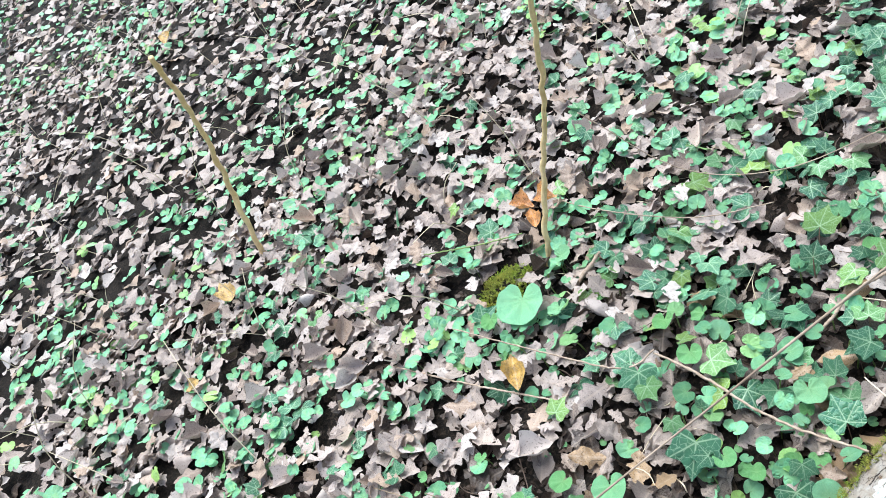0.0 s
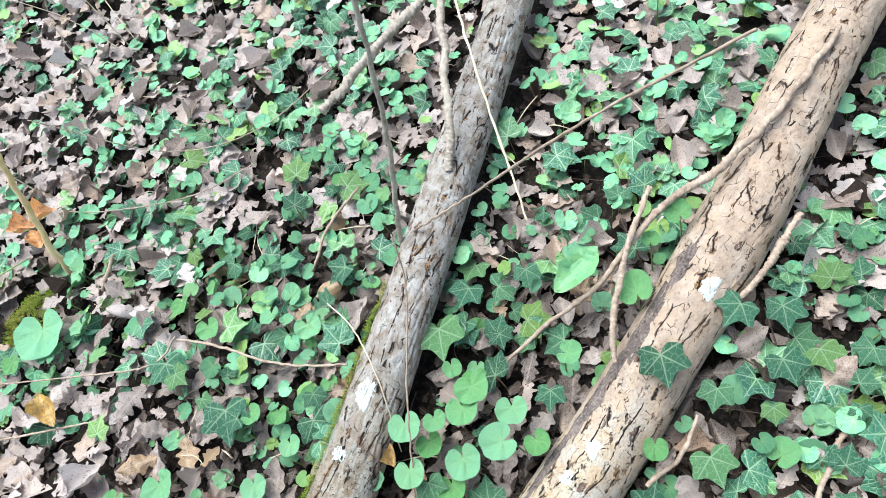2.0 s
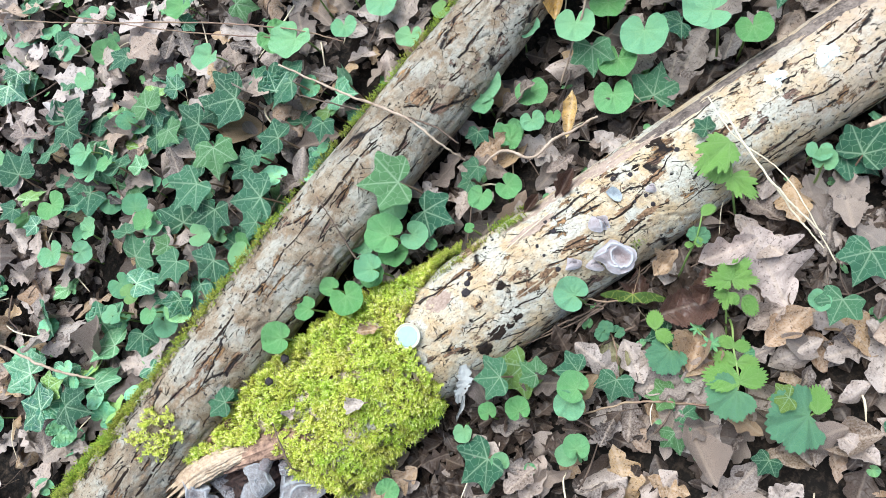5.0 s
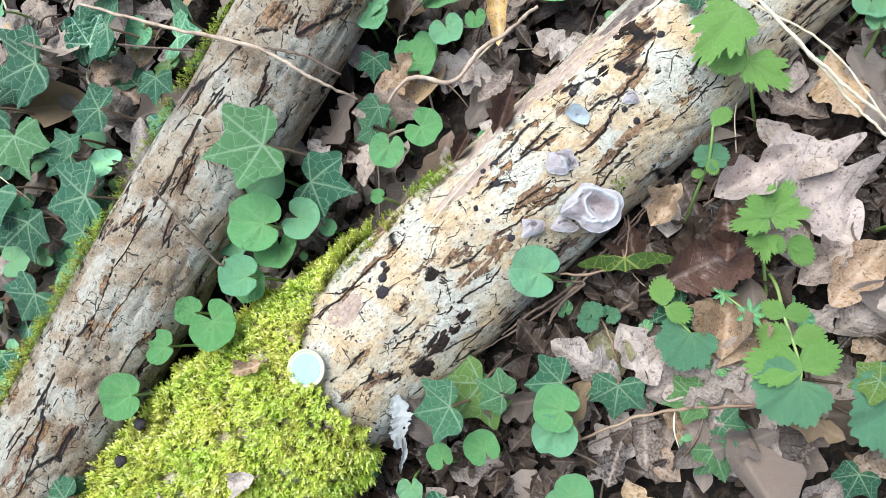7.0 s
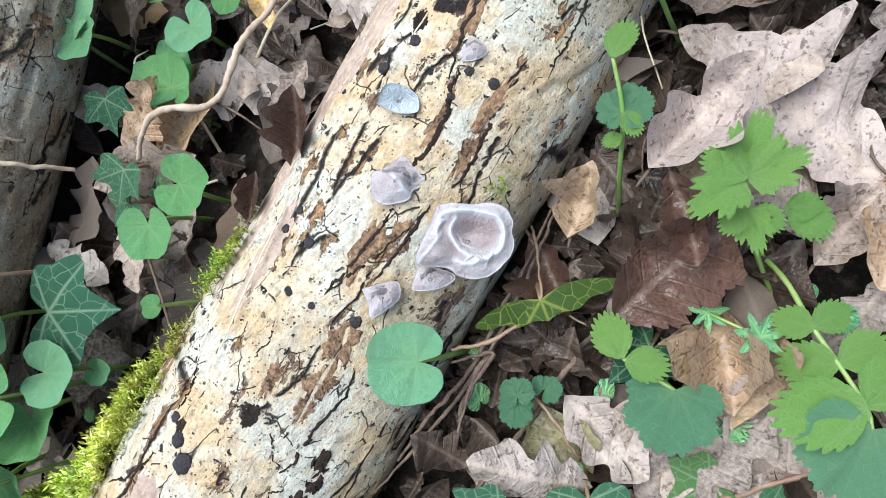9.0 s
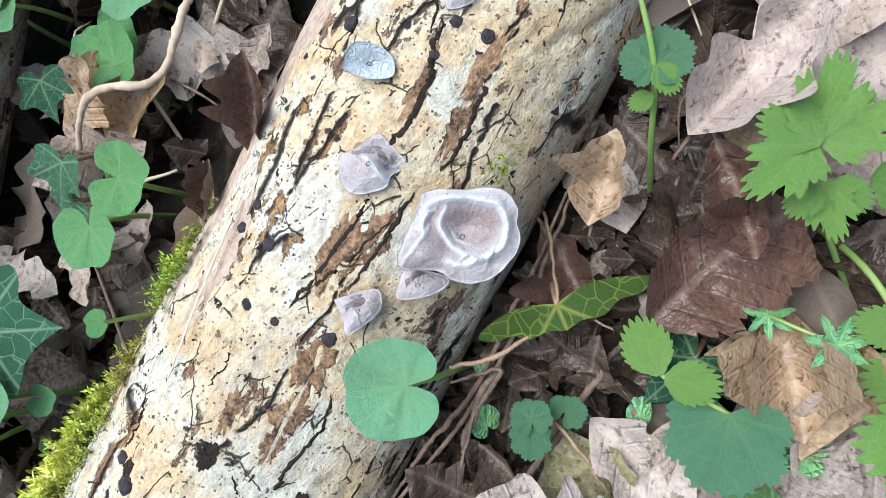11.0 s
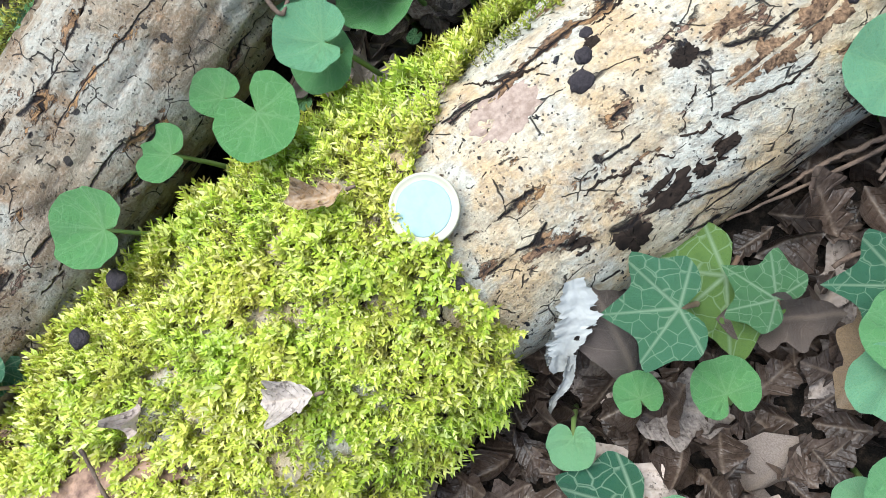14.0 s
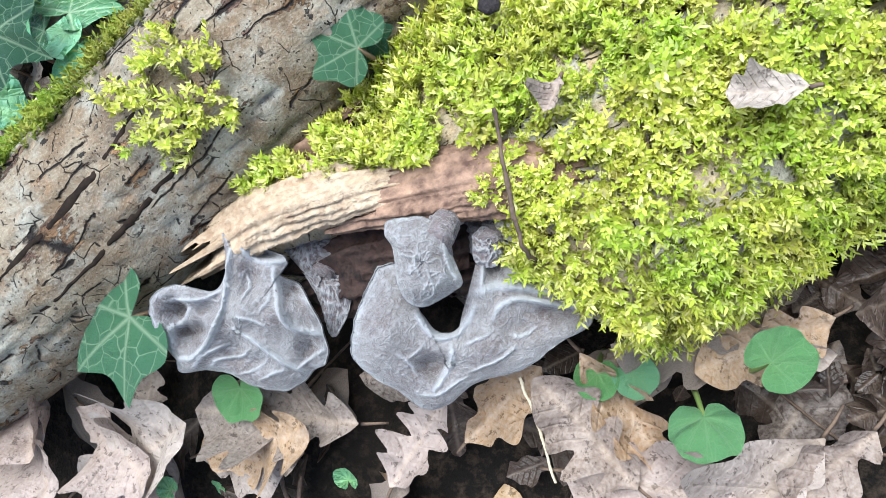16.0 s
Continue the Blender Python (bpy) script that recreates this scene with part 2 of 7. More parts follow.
    h = n.math("SUBTRACT", n.math("ADD", h, n.math("MULTIPLY", black, 0.35)), n.math("ADD", n.math("MULTIPLY", crack, 1.2), n.math("MULTIPLY", flaked, n.math("ADD", 0.8, n.math("MULTIPLY", torn, -0.8)))))
    n.bump(h, 1.0, 0.0030)
    return n.done(c, n.ramp(fine, [(0.3, 0.66), (0.7, 0.9)]), 0.25)


def plain_material(name, lo, hi, scale=120, rough=0.7, spec=0.4, metal=0.0, relief=0.0008, detail=4, light=None):
    n = Nodes(name)
    p = n.coords("Object")
    a = n.noise(p, scale, detail, 0.65)
    b = n.noise(p, scale * 0.17, 3)
    f = n.math("ADD", n.math("MULTIPLY", a, 0.6), n.math("MULTIPLY", b, 0.4))
    c = n.mix(n.ramp(f, [(0.36, 0.0), (0.64, 1.0)]), lo, hi)
    n.bump(a, 0.7, relief)
    n.bsdf.inputs["Metallic"].default_value = metal
    return n.done(c, rough, spec, through_light=(c, light) if light else None)


def moss_material(name, stops):
    n = Nodes(name)
    p = n.coords("Object")
    c = n.ramp(n.chance(), stops)
    u, v, _ = n.xy(n.coords("UV"))
    c = n.mix(n.ramp(n.noise(p, 26, 3), [(0.42, 0.0), (0.60, 0.75)]), c, n.mix(0.5, c, (0.22, 0.50, 0.02)))
    c = n.mix(n.ramp(n.noise(p, 48, 4, 0.6), [(0.50, 0.0), (0.64, 0.8)]), c, n.mix(0.55, c, (0.42, 0.33, 0.06)))
    c = n.mix(n.ramp(n.noise(p, 95, 3), [(0.60, 0.0), (0.68, 0.7)]), c, n.mix(0.3, (0.20, 0.15, 0.04), c))
    # shade between the shoots, put into the colour towards their bases
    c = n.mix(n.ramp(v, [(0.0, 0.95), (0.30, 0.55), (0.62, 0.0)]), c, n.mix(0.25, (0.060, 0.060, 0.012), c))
    return n.done(c, 0.5, 0.35, through_light=(c, 0.30))


def ear_material(name, pale, deep, net=1.0):
    """UV: how far a hollow is darkened as painted shade, and the height of a crest."""
    n = Nodes(name)
    p = n.coords("Object")
    hollow_shade, crest, _ = n.xy(n.coords("UV"))
    wander = n.math("ABSOLUTE", n.math("SUBTRACT", n.noise(n.shift(p, 0.004, 300, 2), 150, 2, 0.5), 0.5))
    wander2 = n.math("ABSOLUTE", n.math("SUBTRACT", n.noise(n.shift(p, 0.004, 260, 2), 330, 3, 0.5), 0.5))
    ridge = n.math("MAXIMUM", n.ramp(wander, [(0.0, 1.0), (0.045, 0.0)]), n.math("MULTIPLY", n.ramp(wander2, [(0.0, 1.0), (0.05, 0.0)]), 0.7))
    fuzz = n.noise(p, 1700, 3, 0.7)
    broad = n.noise(p, 85, 4, 0.6)
    # hollows take the deep colour as painted shade; broad noise varies the rest
    bare = n.math("ADD", n.math("MULTIPLY", n.math("MINIMUM", hollow_shade, 1.0), 0.55), n.ramp(broad, [(0.36, 0.75), (0.60, 0.0)]))
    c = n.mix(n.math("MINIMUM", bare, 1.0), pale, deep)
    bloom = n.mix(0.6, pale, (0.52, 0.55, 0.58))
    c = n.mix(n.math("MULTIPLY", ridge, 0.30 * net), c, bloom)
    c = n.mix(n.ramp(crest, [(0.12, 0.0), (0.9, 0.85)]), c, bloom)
    c = n.mix(n.ramp(fuzz, [(0.42, 0.0), (0.7, 0.35)]), c, bloom)
    c = n.mix(n.ramp(n.noise(p, 240, 4, 0.7), [(0.68, 0.0), (0.71, 0.7)]), c, (0.09, 0.048, 0.04))
    n.bump(n.math("ADD", n.math("MULTIPLY", ridge, 0.55 * net), n.math("MULTIPLY", fuzz, 0.3)), 0.8, 0.0010)
    n.bsdf.inputs["Sheen Weight"].default_value = 0.35
    return n.done(c, 0.5, 0.4, through_light=(c, 0.10))


TAN = [(0.0, (0.30, 0.22, 0.17)), (0.12, (0.42, 0.33, 0.275)), (0.22, (0.30, 0.245, 0.21)), (0.31, (0.055, 0.036, 0.028)), (0.40, (0.48, 0.39, 0.33)),
       (0.49, (0.30, 0.18, 0.10)), (0.54, (0.50, 0.32, 0.15)), (0.60, (0.12, 0.085, 0.068)), (0.70, (0.52, 0.44, 0.385)), (0.78, (0.035, 0.024, 0.020)), (0.88, (0.26, 0.19, 0.15)), (1.0, (0.45, 0.375, 0.33))]
SOIL = soil_material()
LITTER = litter_material("dry_oak_leaf", TAN, stain=0.6)
PALE_TAN = [(0.0, (0.421, 0.332, 0.284)), (0.15, (0.518, 0.429, 0.384)), (0.30, (0.340, 0.264, 0.219)), (0.42, (0.551, 0.478, 0.437)), (0.52, (0.454, 0.316, 0.219)), (0.60, (0.211, 0.154, 0.126)), (0.72, (0.535, 0.437, 0.384)), (0.80, (0.130, 0.089, 0.073)), (0.90, (0.405, 0.332, 0.292)), (1.0, (0.648, 0.585, 0.540))]
PALE_LITTER = litter_material("pale_dry_oak_leaf", PALE_TAN, stain=0.25)
# oak leaf colours darkened to paint the shade in the litter's gaps
SHADE_LITTER = litter_material("shade_oak_leaf", [(0.0, (0.028, 0.019, 0.015)), (0.3, (0.060, 0.039, 0.028)), (0.5, (0.018, 0.013, 0.011)), (0.75, (0.090, 0.060, 0.044)), (1.0, (0.035, 0.023, 0.018))], 0.4, 0.05, 0.3)
ORANGE_BRIGHT = litter_material("orange_leaf", [(0.0, (0.72, 0.30, 0.06)), (1.0, (0.62, 0.25, 0.07))])
GOLD_LEAF = litter_material("yellow_leaf", [(0.0, (0.62, 0.36, 0.05)), (1.0, (0.66, 0.42, 0.14))])
CELANDINE = green_material("celandine_leaf", [(0.0, (0.075, 0.27, 0.15)), (0.25, (0.13, 0.42, 0.235)), (0.55, (0.19, 0.51, 0.30)), (0.80, (0.25, 0.58, 0.36)), (0.93, (0.27, 0.53, 0.19)), (1.0, (0.36, 0.56, 0.13))], (0.38, 0.62, 0.36), 0.28, gloss=0.36, spec=0.45, lamina=0.12)
PALE_CEL = green_material("pale_celandine_leaf", [(0.0, (0.24, 0.60, 0.32)), (0.5, (0.31, 0.68, 0.40)), (1.0, (0.36, 0.69, 0.30))], (0.44, 0.70, 0.40), 0.4, gloss=0.34, spec=0.45, lamina=0.12)
FRESH_CEL = green_material("fresh_celandine_leaf", [(0.0, (0.14, 0.43, 0.14)), (0.4, (0.20, 0.54, 0.22)), (0.7, (0.24, 0.60, 0.36)), (1.0, (0.31, 0.66, 0.34))], (0.40, 0.66, 0.34), 0.4, gloss=0.32, spec=0.5, lamina=0.12)
IVY = green_material("ivy_leaf", [(0.0, (0.024, 0.10, 0.066)), (0.35, (0.046, 0.175, 0.108)), (0.7, (0.088, 0.25, 0.140)), (0.9, (0.15, 0.33, 0.12)), (1.0, (0.24, 0.35, 0.06))], (0.46, 0.62, 0.40), 0.65, ivy=True, gloss=0.34, spec=0.45, lamina=0.12)
DARK_IVY = green_material("dark_ivy_leaf", [(0.0, (0.022, 0.085, 0.050)), (0.6, (0.040, 0.135, 0.070)), (1.0, (0.085, 0.20, 0.060))], (0.46, 0.60, 0.36), 0.8, ivy=True, gloss=0.34, spec=0.45, lamina=0.1)
OLD_IVY = green_material("yellowed_ivy_leaf", [(0.0, (0.075, 0.135, 0.020)), (1.0, (0.10, 0.14, 0.022))], (0.46, 0.50, 0.12), 0.8, ivy=True, spec=0.4)
AVENS = green_material("avens_leaf", [(0.0, (0.12, 0.35, 0.18)), (0.6, (0.17, 0.43, 0.21)), (1.0, (0.21, 0.47, 0.19))], (0.32, 0.56, 0.28), 0.5, gloss=0.42, spec=0.4)
FRESH_AVENS = green_material("fresh_avens_leaf", [(0.0, (0.22, 0.48, 0.10)), (1.0, (0.30, 0.56, 0.12))], (0.40, 0.62, 0.22), 0.45, gloss=0.42)
BLUE_AVENS = green_material("blue_green_avens_leaf", [(0.0, (0.10, 0.31, 0.19)), (1.0, (0.14, 0.37, 0.21))], (0.24, 0.46, 0.29), 0.45, gloss=0.45)
OLIVE_LEAF = litter_material("olive_dead_leaf", [(0.0, (0.20, 0.21, 0.085)), (1.0, (0.25, 0.23, 0.11))], 0.45, 0.1, 0.4)
STEM = plain_material("green_stem", (0.12, 0.24, 0.05), (0.24, 0.30, 0.10), 90, 0.5)
RED_STEM = plain_material("red_stem", (0.16, 0.08, 0.06), (0.28, 0.20, 0.12), 90, 0.55)
BARK_PALE = bark_material("pale_bark", (0.52, 0.445, 0.315), (0.48, 0.35, 0.20), (0.48, 0.475, 0.405), (0.016, 0.015, 0.017), (10.0, 46.0), (62.0, 95.0), 0.19, 1.0, 0.46, 0.0, 0.58, ((0.30, 0.20, 0.14), (0.46, 0.34, 0.25)))
BARK_GREY = bark_material("grey_bark", (0.30, 0.25, 0.18), (0.195, 0.135, 0.082), (0.35, 0.34, 0.285), (0.020, 0.017, 0.016), (9.0, 60.0), (95.0, 85.0), 0.19, 0.95, 0.36, 0.45, 0.74, ((0.19, 0.145, 0.11), (0.40, 0.38, 0.345)))
WOOD = plain_material("rotten_wood", (0.34, 0.23, 0.15), (0.58, 0.46, 0.33), 300, 0.9, 0.2, 0.0, 0.003)
RED_WOOD = plain_material("red_rot", (0.085, 0.045, 0.033), (0.46, 0.29, 0.20), 150, 0.85, relief=0.002)
# rotten wood coloured near black, painting the shade of the hollow end
CAVITY_SHADE = plain_material("cavity_shade", (0.012, 0.008, 0.007), (0.085, 0.045, 0.035), 180, 0.85, relief=0.003)
TWIG = plain_material("twig_bark", (0.22, 0.15, 0.10), (0.46, 0.36, 0.27), 140, 0.75)
DARK_TWIG = plain_material("dark_twig", (0.045, 0.030, 0.024), (0.17, 0.115, 0.08), 300, 0.8, relief=0.0015)
PALE_TWIG = plain_material("bleached_twig", (0.22, 0.18, 0.14), (0.46, 0.40, 0.32), 140, 0.8)
STRAW = plain_material("dry_grass", (0.55, 0.45, 0.30), (0.72, 0.62, 0.45), 90, 0.7)
OCHRE = plain_material("sapling_bark", (0.58, 0.39, 0.17), (0.80, 0.60, 0.32), 60, 0.6)
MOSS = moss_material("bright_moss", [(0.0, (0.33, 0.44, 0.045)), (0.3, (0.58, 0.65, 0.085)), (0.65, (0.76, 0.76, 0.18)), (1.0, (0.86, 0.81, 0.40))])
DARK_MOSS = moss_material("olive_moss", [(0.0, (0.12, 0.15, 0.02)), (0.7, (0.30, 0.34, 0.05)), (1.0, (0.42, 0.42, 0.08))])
COIN_RING = plain_material("brass", (0.40, 0.385, 0.29), (0.44, 0.425, 0.33), 400, 0.65, 0.2, 0.2, 0.0001)
COIN_CORE = plain_material("nickel", (0.25, 0.37, 0.37), (0.29, 0.41, 0.41), 400, 0.65, 0.2, 0.2, 0.0001)
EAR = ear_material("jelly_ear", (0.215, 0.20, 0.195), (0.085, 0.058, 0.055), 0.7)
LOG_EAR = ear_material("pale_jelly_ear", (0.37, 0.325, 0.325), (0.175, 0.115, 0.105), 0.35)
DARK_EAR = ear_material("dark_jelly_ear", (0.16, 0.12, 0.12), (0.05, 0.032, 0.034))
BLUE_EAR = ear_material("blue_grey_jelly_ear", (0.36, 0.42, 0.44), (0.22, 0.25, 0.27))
LICHEN = plain_material("white_lichen", (0.36, 0.42, 0.40), (0.58, 0.64, 0.61), 420, 0.95, 0.2, 0.0, 0.0012)
CRACK = plain_material("crack_dirt", (0.010, 0.008, 0.007), (0.035, 0.024, 0.018), 300, 0.95, 0.1)
BARE = plain_material("bare_wood_under_bark", (0.030, 0.017, 0.013), (0.36, 0.22, 0.125), 520, 0.85, 0.2, 0.0, 0.003)
OLD_BARK = plain_material("old_bark", (0.045, 0.034, 0.030), (0.25, 0.20, 0.17), 330, 0.85, 0.2, 0.0, 0.003)
BARE_PALE = plain_material("bleached_bare_wood", (0.22, 0.155, 0.12), (0.42, 0.325, 0.26), 420, 0.8, 0.2)
SHRED = plain_material("white_bark_shred", (0.30, 0.30, 0.28), (0.48, 0.49, 0.47), 90, 0.8, light=0.15)
YELLOW = plain_material("yellow_petal", (0.80, 0.55, 0.02), (0.92, 0.72, 0.05), 90, 0.5)
DARK_LEAF = litter_material("dark_brown_leaf", [(0.0, (0.080, 0.038, 0.028)), (1.0, (0.115, 0.058, 0.042))], 0.32, 0.05, 0.3)
PINK_LEAF = litter_material("pale_oak_leaf", [(0.0, (0.44, 0.35, 0.31)), (1.0, (0.37, 0.28, 0.24))], stain=0.5)
ORANGE_LEAF = litter_material("tan_leaf", [(0.0, (0.46, 0.31, 0.18)), (1.0, (0.38, 0.235, 0.13))], stain=0.6)
BLACK = plain_material("black_fruit", (0.012, 0.010, 0.012), (0.045, 0.035, 0.038), 700, 0.7, 0.3, 0.0, 0.002)


# ---- mesh helpers ----
def mesh_from(name, verts, tris, uv=None, smooth=True):
    """A mesh of triangles from arrays."""
    verts, tris = np.asarray(verts, np.float32), np.asarray(tris, np.int32)
    me = bpy.data.meshes.new(name)
    me.vertices.add(len(verts))
    me.vertices.foreach_set("co", verts.ravel())
    me.loops.add(tris.size)
    me.loops.foreach_set("vertex_index", tris.ravel())
    me.polygons.add(len(tris))
    me.polygons.foreach_set("loop_start", np.arange(0, tris.size, 3, dtype=np.int32))
    me.polygons.foreach_set("use_smooth", np.full(len(tris), smooth))
    if uv is not None:
        layer = me.uv_layers.new(name="UVMap")
        layer.data.foreach_set("uv", np.asarray(uv, np.float32)[tris.ravel()].ravel())
    me.update(calc_edges=True)
    me.validate()
    return me


def link(name, me, material, parent=None, label=""):
    ob = new(name, me)
    if not me.materials:
        me.materials.append(material)
    ob.parent = parent
    return tagged(ob, label)


def thing(name, m, label, category, group=""):
    ob = new(name)
    ob.empty_display_size = 0.01
    ob.matrix_basis = m
    return tagged(ob, label, category, group)


def grid_tris(rows, cols, wrap=False):
    """Triangles of a grid of rows x cols points."""
    i, j = np.meshgrid(np.arange(rows - 1), np.arange(cols if wrap else cols - 1), indexing="ij")
    a, b = i * cols + j, i * cols + (j + 1) % cols
    c, d = a + cols, b + cols
    return np.concatenate([np.stack([a, b, d], -1).reshape(-1, 3), np.stack([a, d, c], -1).reshape(-1, 3)])


def smooth_line(points, n):
    """n points along a Catmull-Rom curve through the points."""
    p = np.asarray(points, float)
    q = np.vstack([2 * p[0] - p[1], p, 2 * p[-1] - p[-2]])
    out = []
    for s in np.linspace(0, len(p) - 1, n):
        k = min(int(s), len(p) - 2)
        u = s - k
        a, b, c, d = q[k], q[k + 1], q[k + 2], q[k + 3]
        out.append(0.5 * (2 * b + (c - a) * u + (2 * a - 5 * b + 4 * c - d) * u * u + (3 * b - a - 3 * c + d) * u ** 3))
    return np.array(out)


def tube(points, radii, n=24, sides=7, rough=0.0, seed=0):
    """Vertices, triangles and UV of a closed tapering tube along points."""
    rng = np.random.default_rng(seed)
    line = smooth_line(points, n)
    r = np.interp(np.linspace(0, 1, n), np.linspace(0, 1, len(radii)), radii)
    tangent = np.gradient(line, axis=0)
    tangent /= np.linalg.norm(tangent, axis=1)[:, None] + 1e-9
    ref = np.array([0.0, 0.0, 1.0]) if abs(tangent[:, 2]).mean() < 0.8 else np.array([1.0, 0.0, 0.0])
    a = np.cross(tangent, ref)
    a /= np.linalg.norm(a, axis=1)[:, None]
    b = np.cross(a, tangent)
    ang = np.linspace(0, 2 * np.pi, sides, endpoint=False)
    rr = r[:, None] * (1 + rough * rng.standard_normal((n, sides)))
    v = line[:, None] + rr[..., None] * (np.cos(ang)[None, :, None] * a[:, None] + np.sin(ang)[None, :, None] * b[:, None])
    t = grid_tris(n, sides, True)
    k = n * sides
    verts = np.vstack([v.reshape(-1, 3), line[:1], line[-1:]])
    caps = [[k, (j + 1) % sides, j] for j in range(sides)] + [[k + 1, (n - 1) * sides + j, (n - 1) * sides + (j + 1) % sides] for j in range(sides)]
    uv = np.zeros((len(verts), 2))
    uv[:k, 1] = np.repeat(np.linspace(0, 1, n), sides)
    return verts, np.vstack([t, caps]), uv


def joined(pieces):
    vs, ts, us, k = [], [], [], 0
    for v, t, u in pieces:
        vs.append(v), ts.append(np.asarray(t) + k), us.append(u)
        k += len(v)
    return np.vstack(vs), np.vstack(ts), np.vstack(us)


def turn(rx, ry, rz):
    return np.array(Euler((rx, ry, rz)).to_matrix())


# ---- leaf shapes: unit length, stalk at the origin, tip at +y, upper side +z ----
def star_leaf(half, rings=3, per=10, cup=0.0, fold=0.0, wave=0.0, droop=0.0, seed=0, tooth=0.0, teeth=0, pleat=0.0, pleats=9):
    """A leaf from half its outline (tip first, notch last), with rings towards the stalk."""
    rng = np.random.default_rng(seed)
    edge = smooth_line([(*p, 0) for p in half], per)[:, :2]
    if tooth:
        edge *= (1 + tooth * (np.abs(np.sin(np.linspace(0, teeth * np.pi, per))) - 0.5))[:, None]
    edge = np.vstack([edge, (edge * [-1, 1])[::-1][1 if abs(edge[-1, 0]) < 1e-6 else 0:-1]])
    m = len(edge)
    ks = np.linspace(0, 1, rings + 1)[1:]
    pts = np.vstack([[[0, 0]]] + [edge * k for k in ks])
    tris = [[0, j + 1, j] for j in range(1, m)] + [[0, 1, m]]
    for i in range(rings - 1):
        o, p = 1 + i * m, 1 + (i + 1) * m
        for j in range(m):
            q = (j + 1) % m
            tris += [[o + j, o + q, p + q], [o + j, p + q, p + j]]
    ph = rng.uniform(0, 6.3, 4)
    x, y = pts[:, 0], pts[:, 1]
    rad = np.hypot(x, y)
    z = cup * rad ** 2 + fold * np.abs(x) - droop * y * np.abs(y) + wave * rad * (np.sin(5 * np.arctan2(x, y) + ph[0]) + 0.6 * np.sin(9 * np.arctan2(x, y) + ph[1]))
    z = z - pleat * rad * np.cos(pleats * np.arctan2(x, y)) + np.array([0.03 * noise.noise((px * 3, py * 3, seed + 0.5)) for px, py in pts])
    return np.column_stack([pts, z]), np.array(tris), pts.copy()


def rib_leaf(width, n=16, cols=2, lobes=0, depth=0.0, curl=0.0, roll=0.0, twist=0.0, wave=0.0, seed=0, w0=0.25):
    """A leaf along a midrib; half width as a function of the way from stalk to tip."""
    rng = np.random.default_rng(seed)
    s = np.linspace(0, 1, n)
    ks = np.linspace(-1, 1, 2 * cols + 1)
    sides = []
    for k in range(2):
        w = width(s) * w0
        if lobes:
            beat = 2 * np.pi * lobes * s + 0.3 + rng.uniform(-0.5, 0.5) + 0.7 * np.sin(4.3 * s + rng.uniform(0, 6.3))
            deep = depth * (0.75 + 0.45 * np.sin(7 * s + rng.uniform(0, 6.3)))
            w = w * (1 - deep * (0.5 + 0.5 * np.cos(beat)) ** 1.5 * np.clip(4 * (1 - s), 0, 1)) + 0.004
        sides.append(w * (1 + 0.20 * np.sin(5 * s + rng.uniform(0, 6.3)) + 0.06 * np.sin(23 * s + rng.uniform(0, 6.3))))
    x = np.where(ks[None] < 0, sides[0][:, None], sides[1][:, None]) * ks
    y = s[:, None] + np.abs(x) * 0.32 * (1 - s[:, None])
    ph = rng.uniform(0, 6.3, 3)
    z = roll * x ** 2 * 4 + curl * (y - 0.4) ** 2 + twist * x * (y - 0.5) + wave * (np.sin(9 * y + ph[0] + 3 * np.sign(x)) * np.abs(x) * 2 + 0.3 * np.sin(16 * y + ph[1]) * np.abs(x))
    z = z + np.array([0.055 * noise.noise((px * 5, py * 5, seed)) + 0.030 * noise.noise((px * 13, py * 13, seed + 3)) for px, py in zip(x.ravel(), y.ravel())]).reshape(z.shape) * ((1 if n > 18 else 0.5) if roll or curl else 0)
    pts = np.column_stack([x.ravel(), y.ravel(), z.ravel()])
    return pts, grid_tris(n, 2 * cols + 1), pts[:, :2].copy()


def oak_width(s):
    return np.sin(np.pi * np.clip(s, 0, 1) ** 0.72) ** 0.8 * (0.55 + 0.75 * s)


def plain_width(s):
    return np.sin(np.pi * np.clip(s, 0, 1) ** 0.85) ** 0.9


def scatter(name, templates, material, places, label, category="", z0=0.0):
    """ONE mesh of many copies: places are rows of (x, y, z, size, rx, ry, rz, template)."""
    vs, ts, us, k = [], [], [], 0
    for x, y, z, size, rx, ry, rz, which in places:
        v, t, u = templates[int(which) % len(templates)]
        vs.append((v * size) @ turn(rx, ry, rz).T + (x, y, z)), ts.append(t + k), us.append(u)
        k += len(v)
    ob = link(name, mesh_from(name, np.vstack(vs), np.vstack(ts), np.vstack(us)), material)
    return tagged(ob, label, category, kind="stuff")


CEL_HALF = [(0, 0.72), (0.30, 0.69), (0.54, 0.46), (0.62, 0.12), (0.54, -0.20), (0.34, -0.38), (0.14, -0.36), (0.05, -0.20), (0.0, -0.03)]
IVY_HALF = [(0, 1.0), (0.13, 0.80), (0.26, 0.61), (0.38, 0.53), (0.56, 0.53), (0.73, 0.47), (0.68, 0.29), (0.61, 0.12), (0.62, -0.04), (0.60, -0.18), (0.42, -0.28), (0.22, -0.28), (0.08, -0.14), (0, -0.02)]
AVENS_HALF = [(0, 1.0), (0.16, 0.93), (0.26, 0.72), (0.40, 0.76), (0.50, 0.52), (0.46, 0.36), (0.58, 0.24), (0.52, 0.02), (0.34, -0.06), (0.14, -0.10), (0, -0.02)]


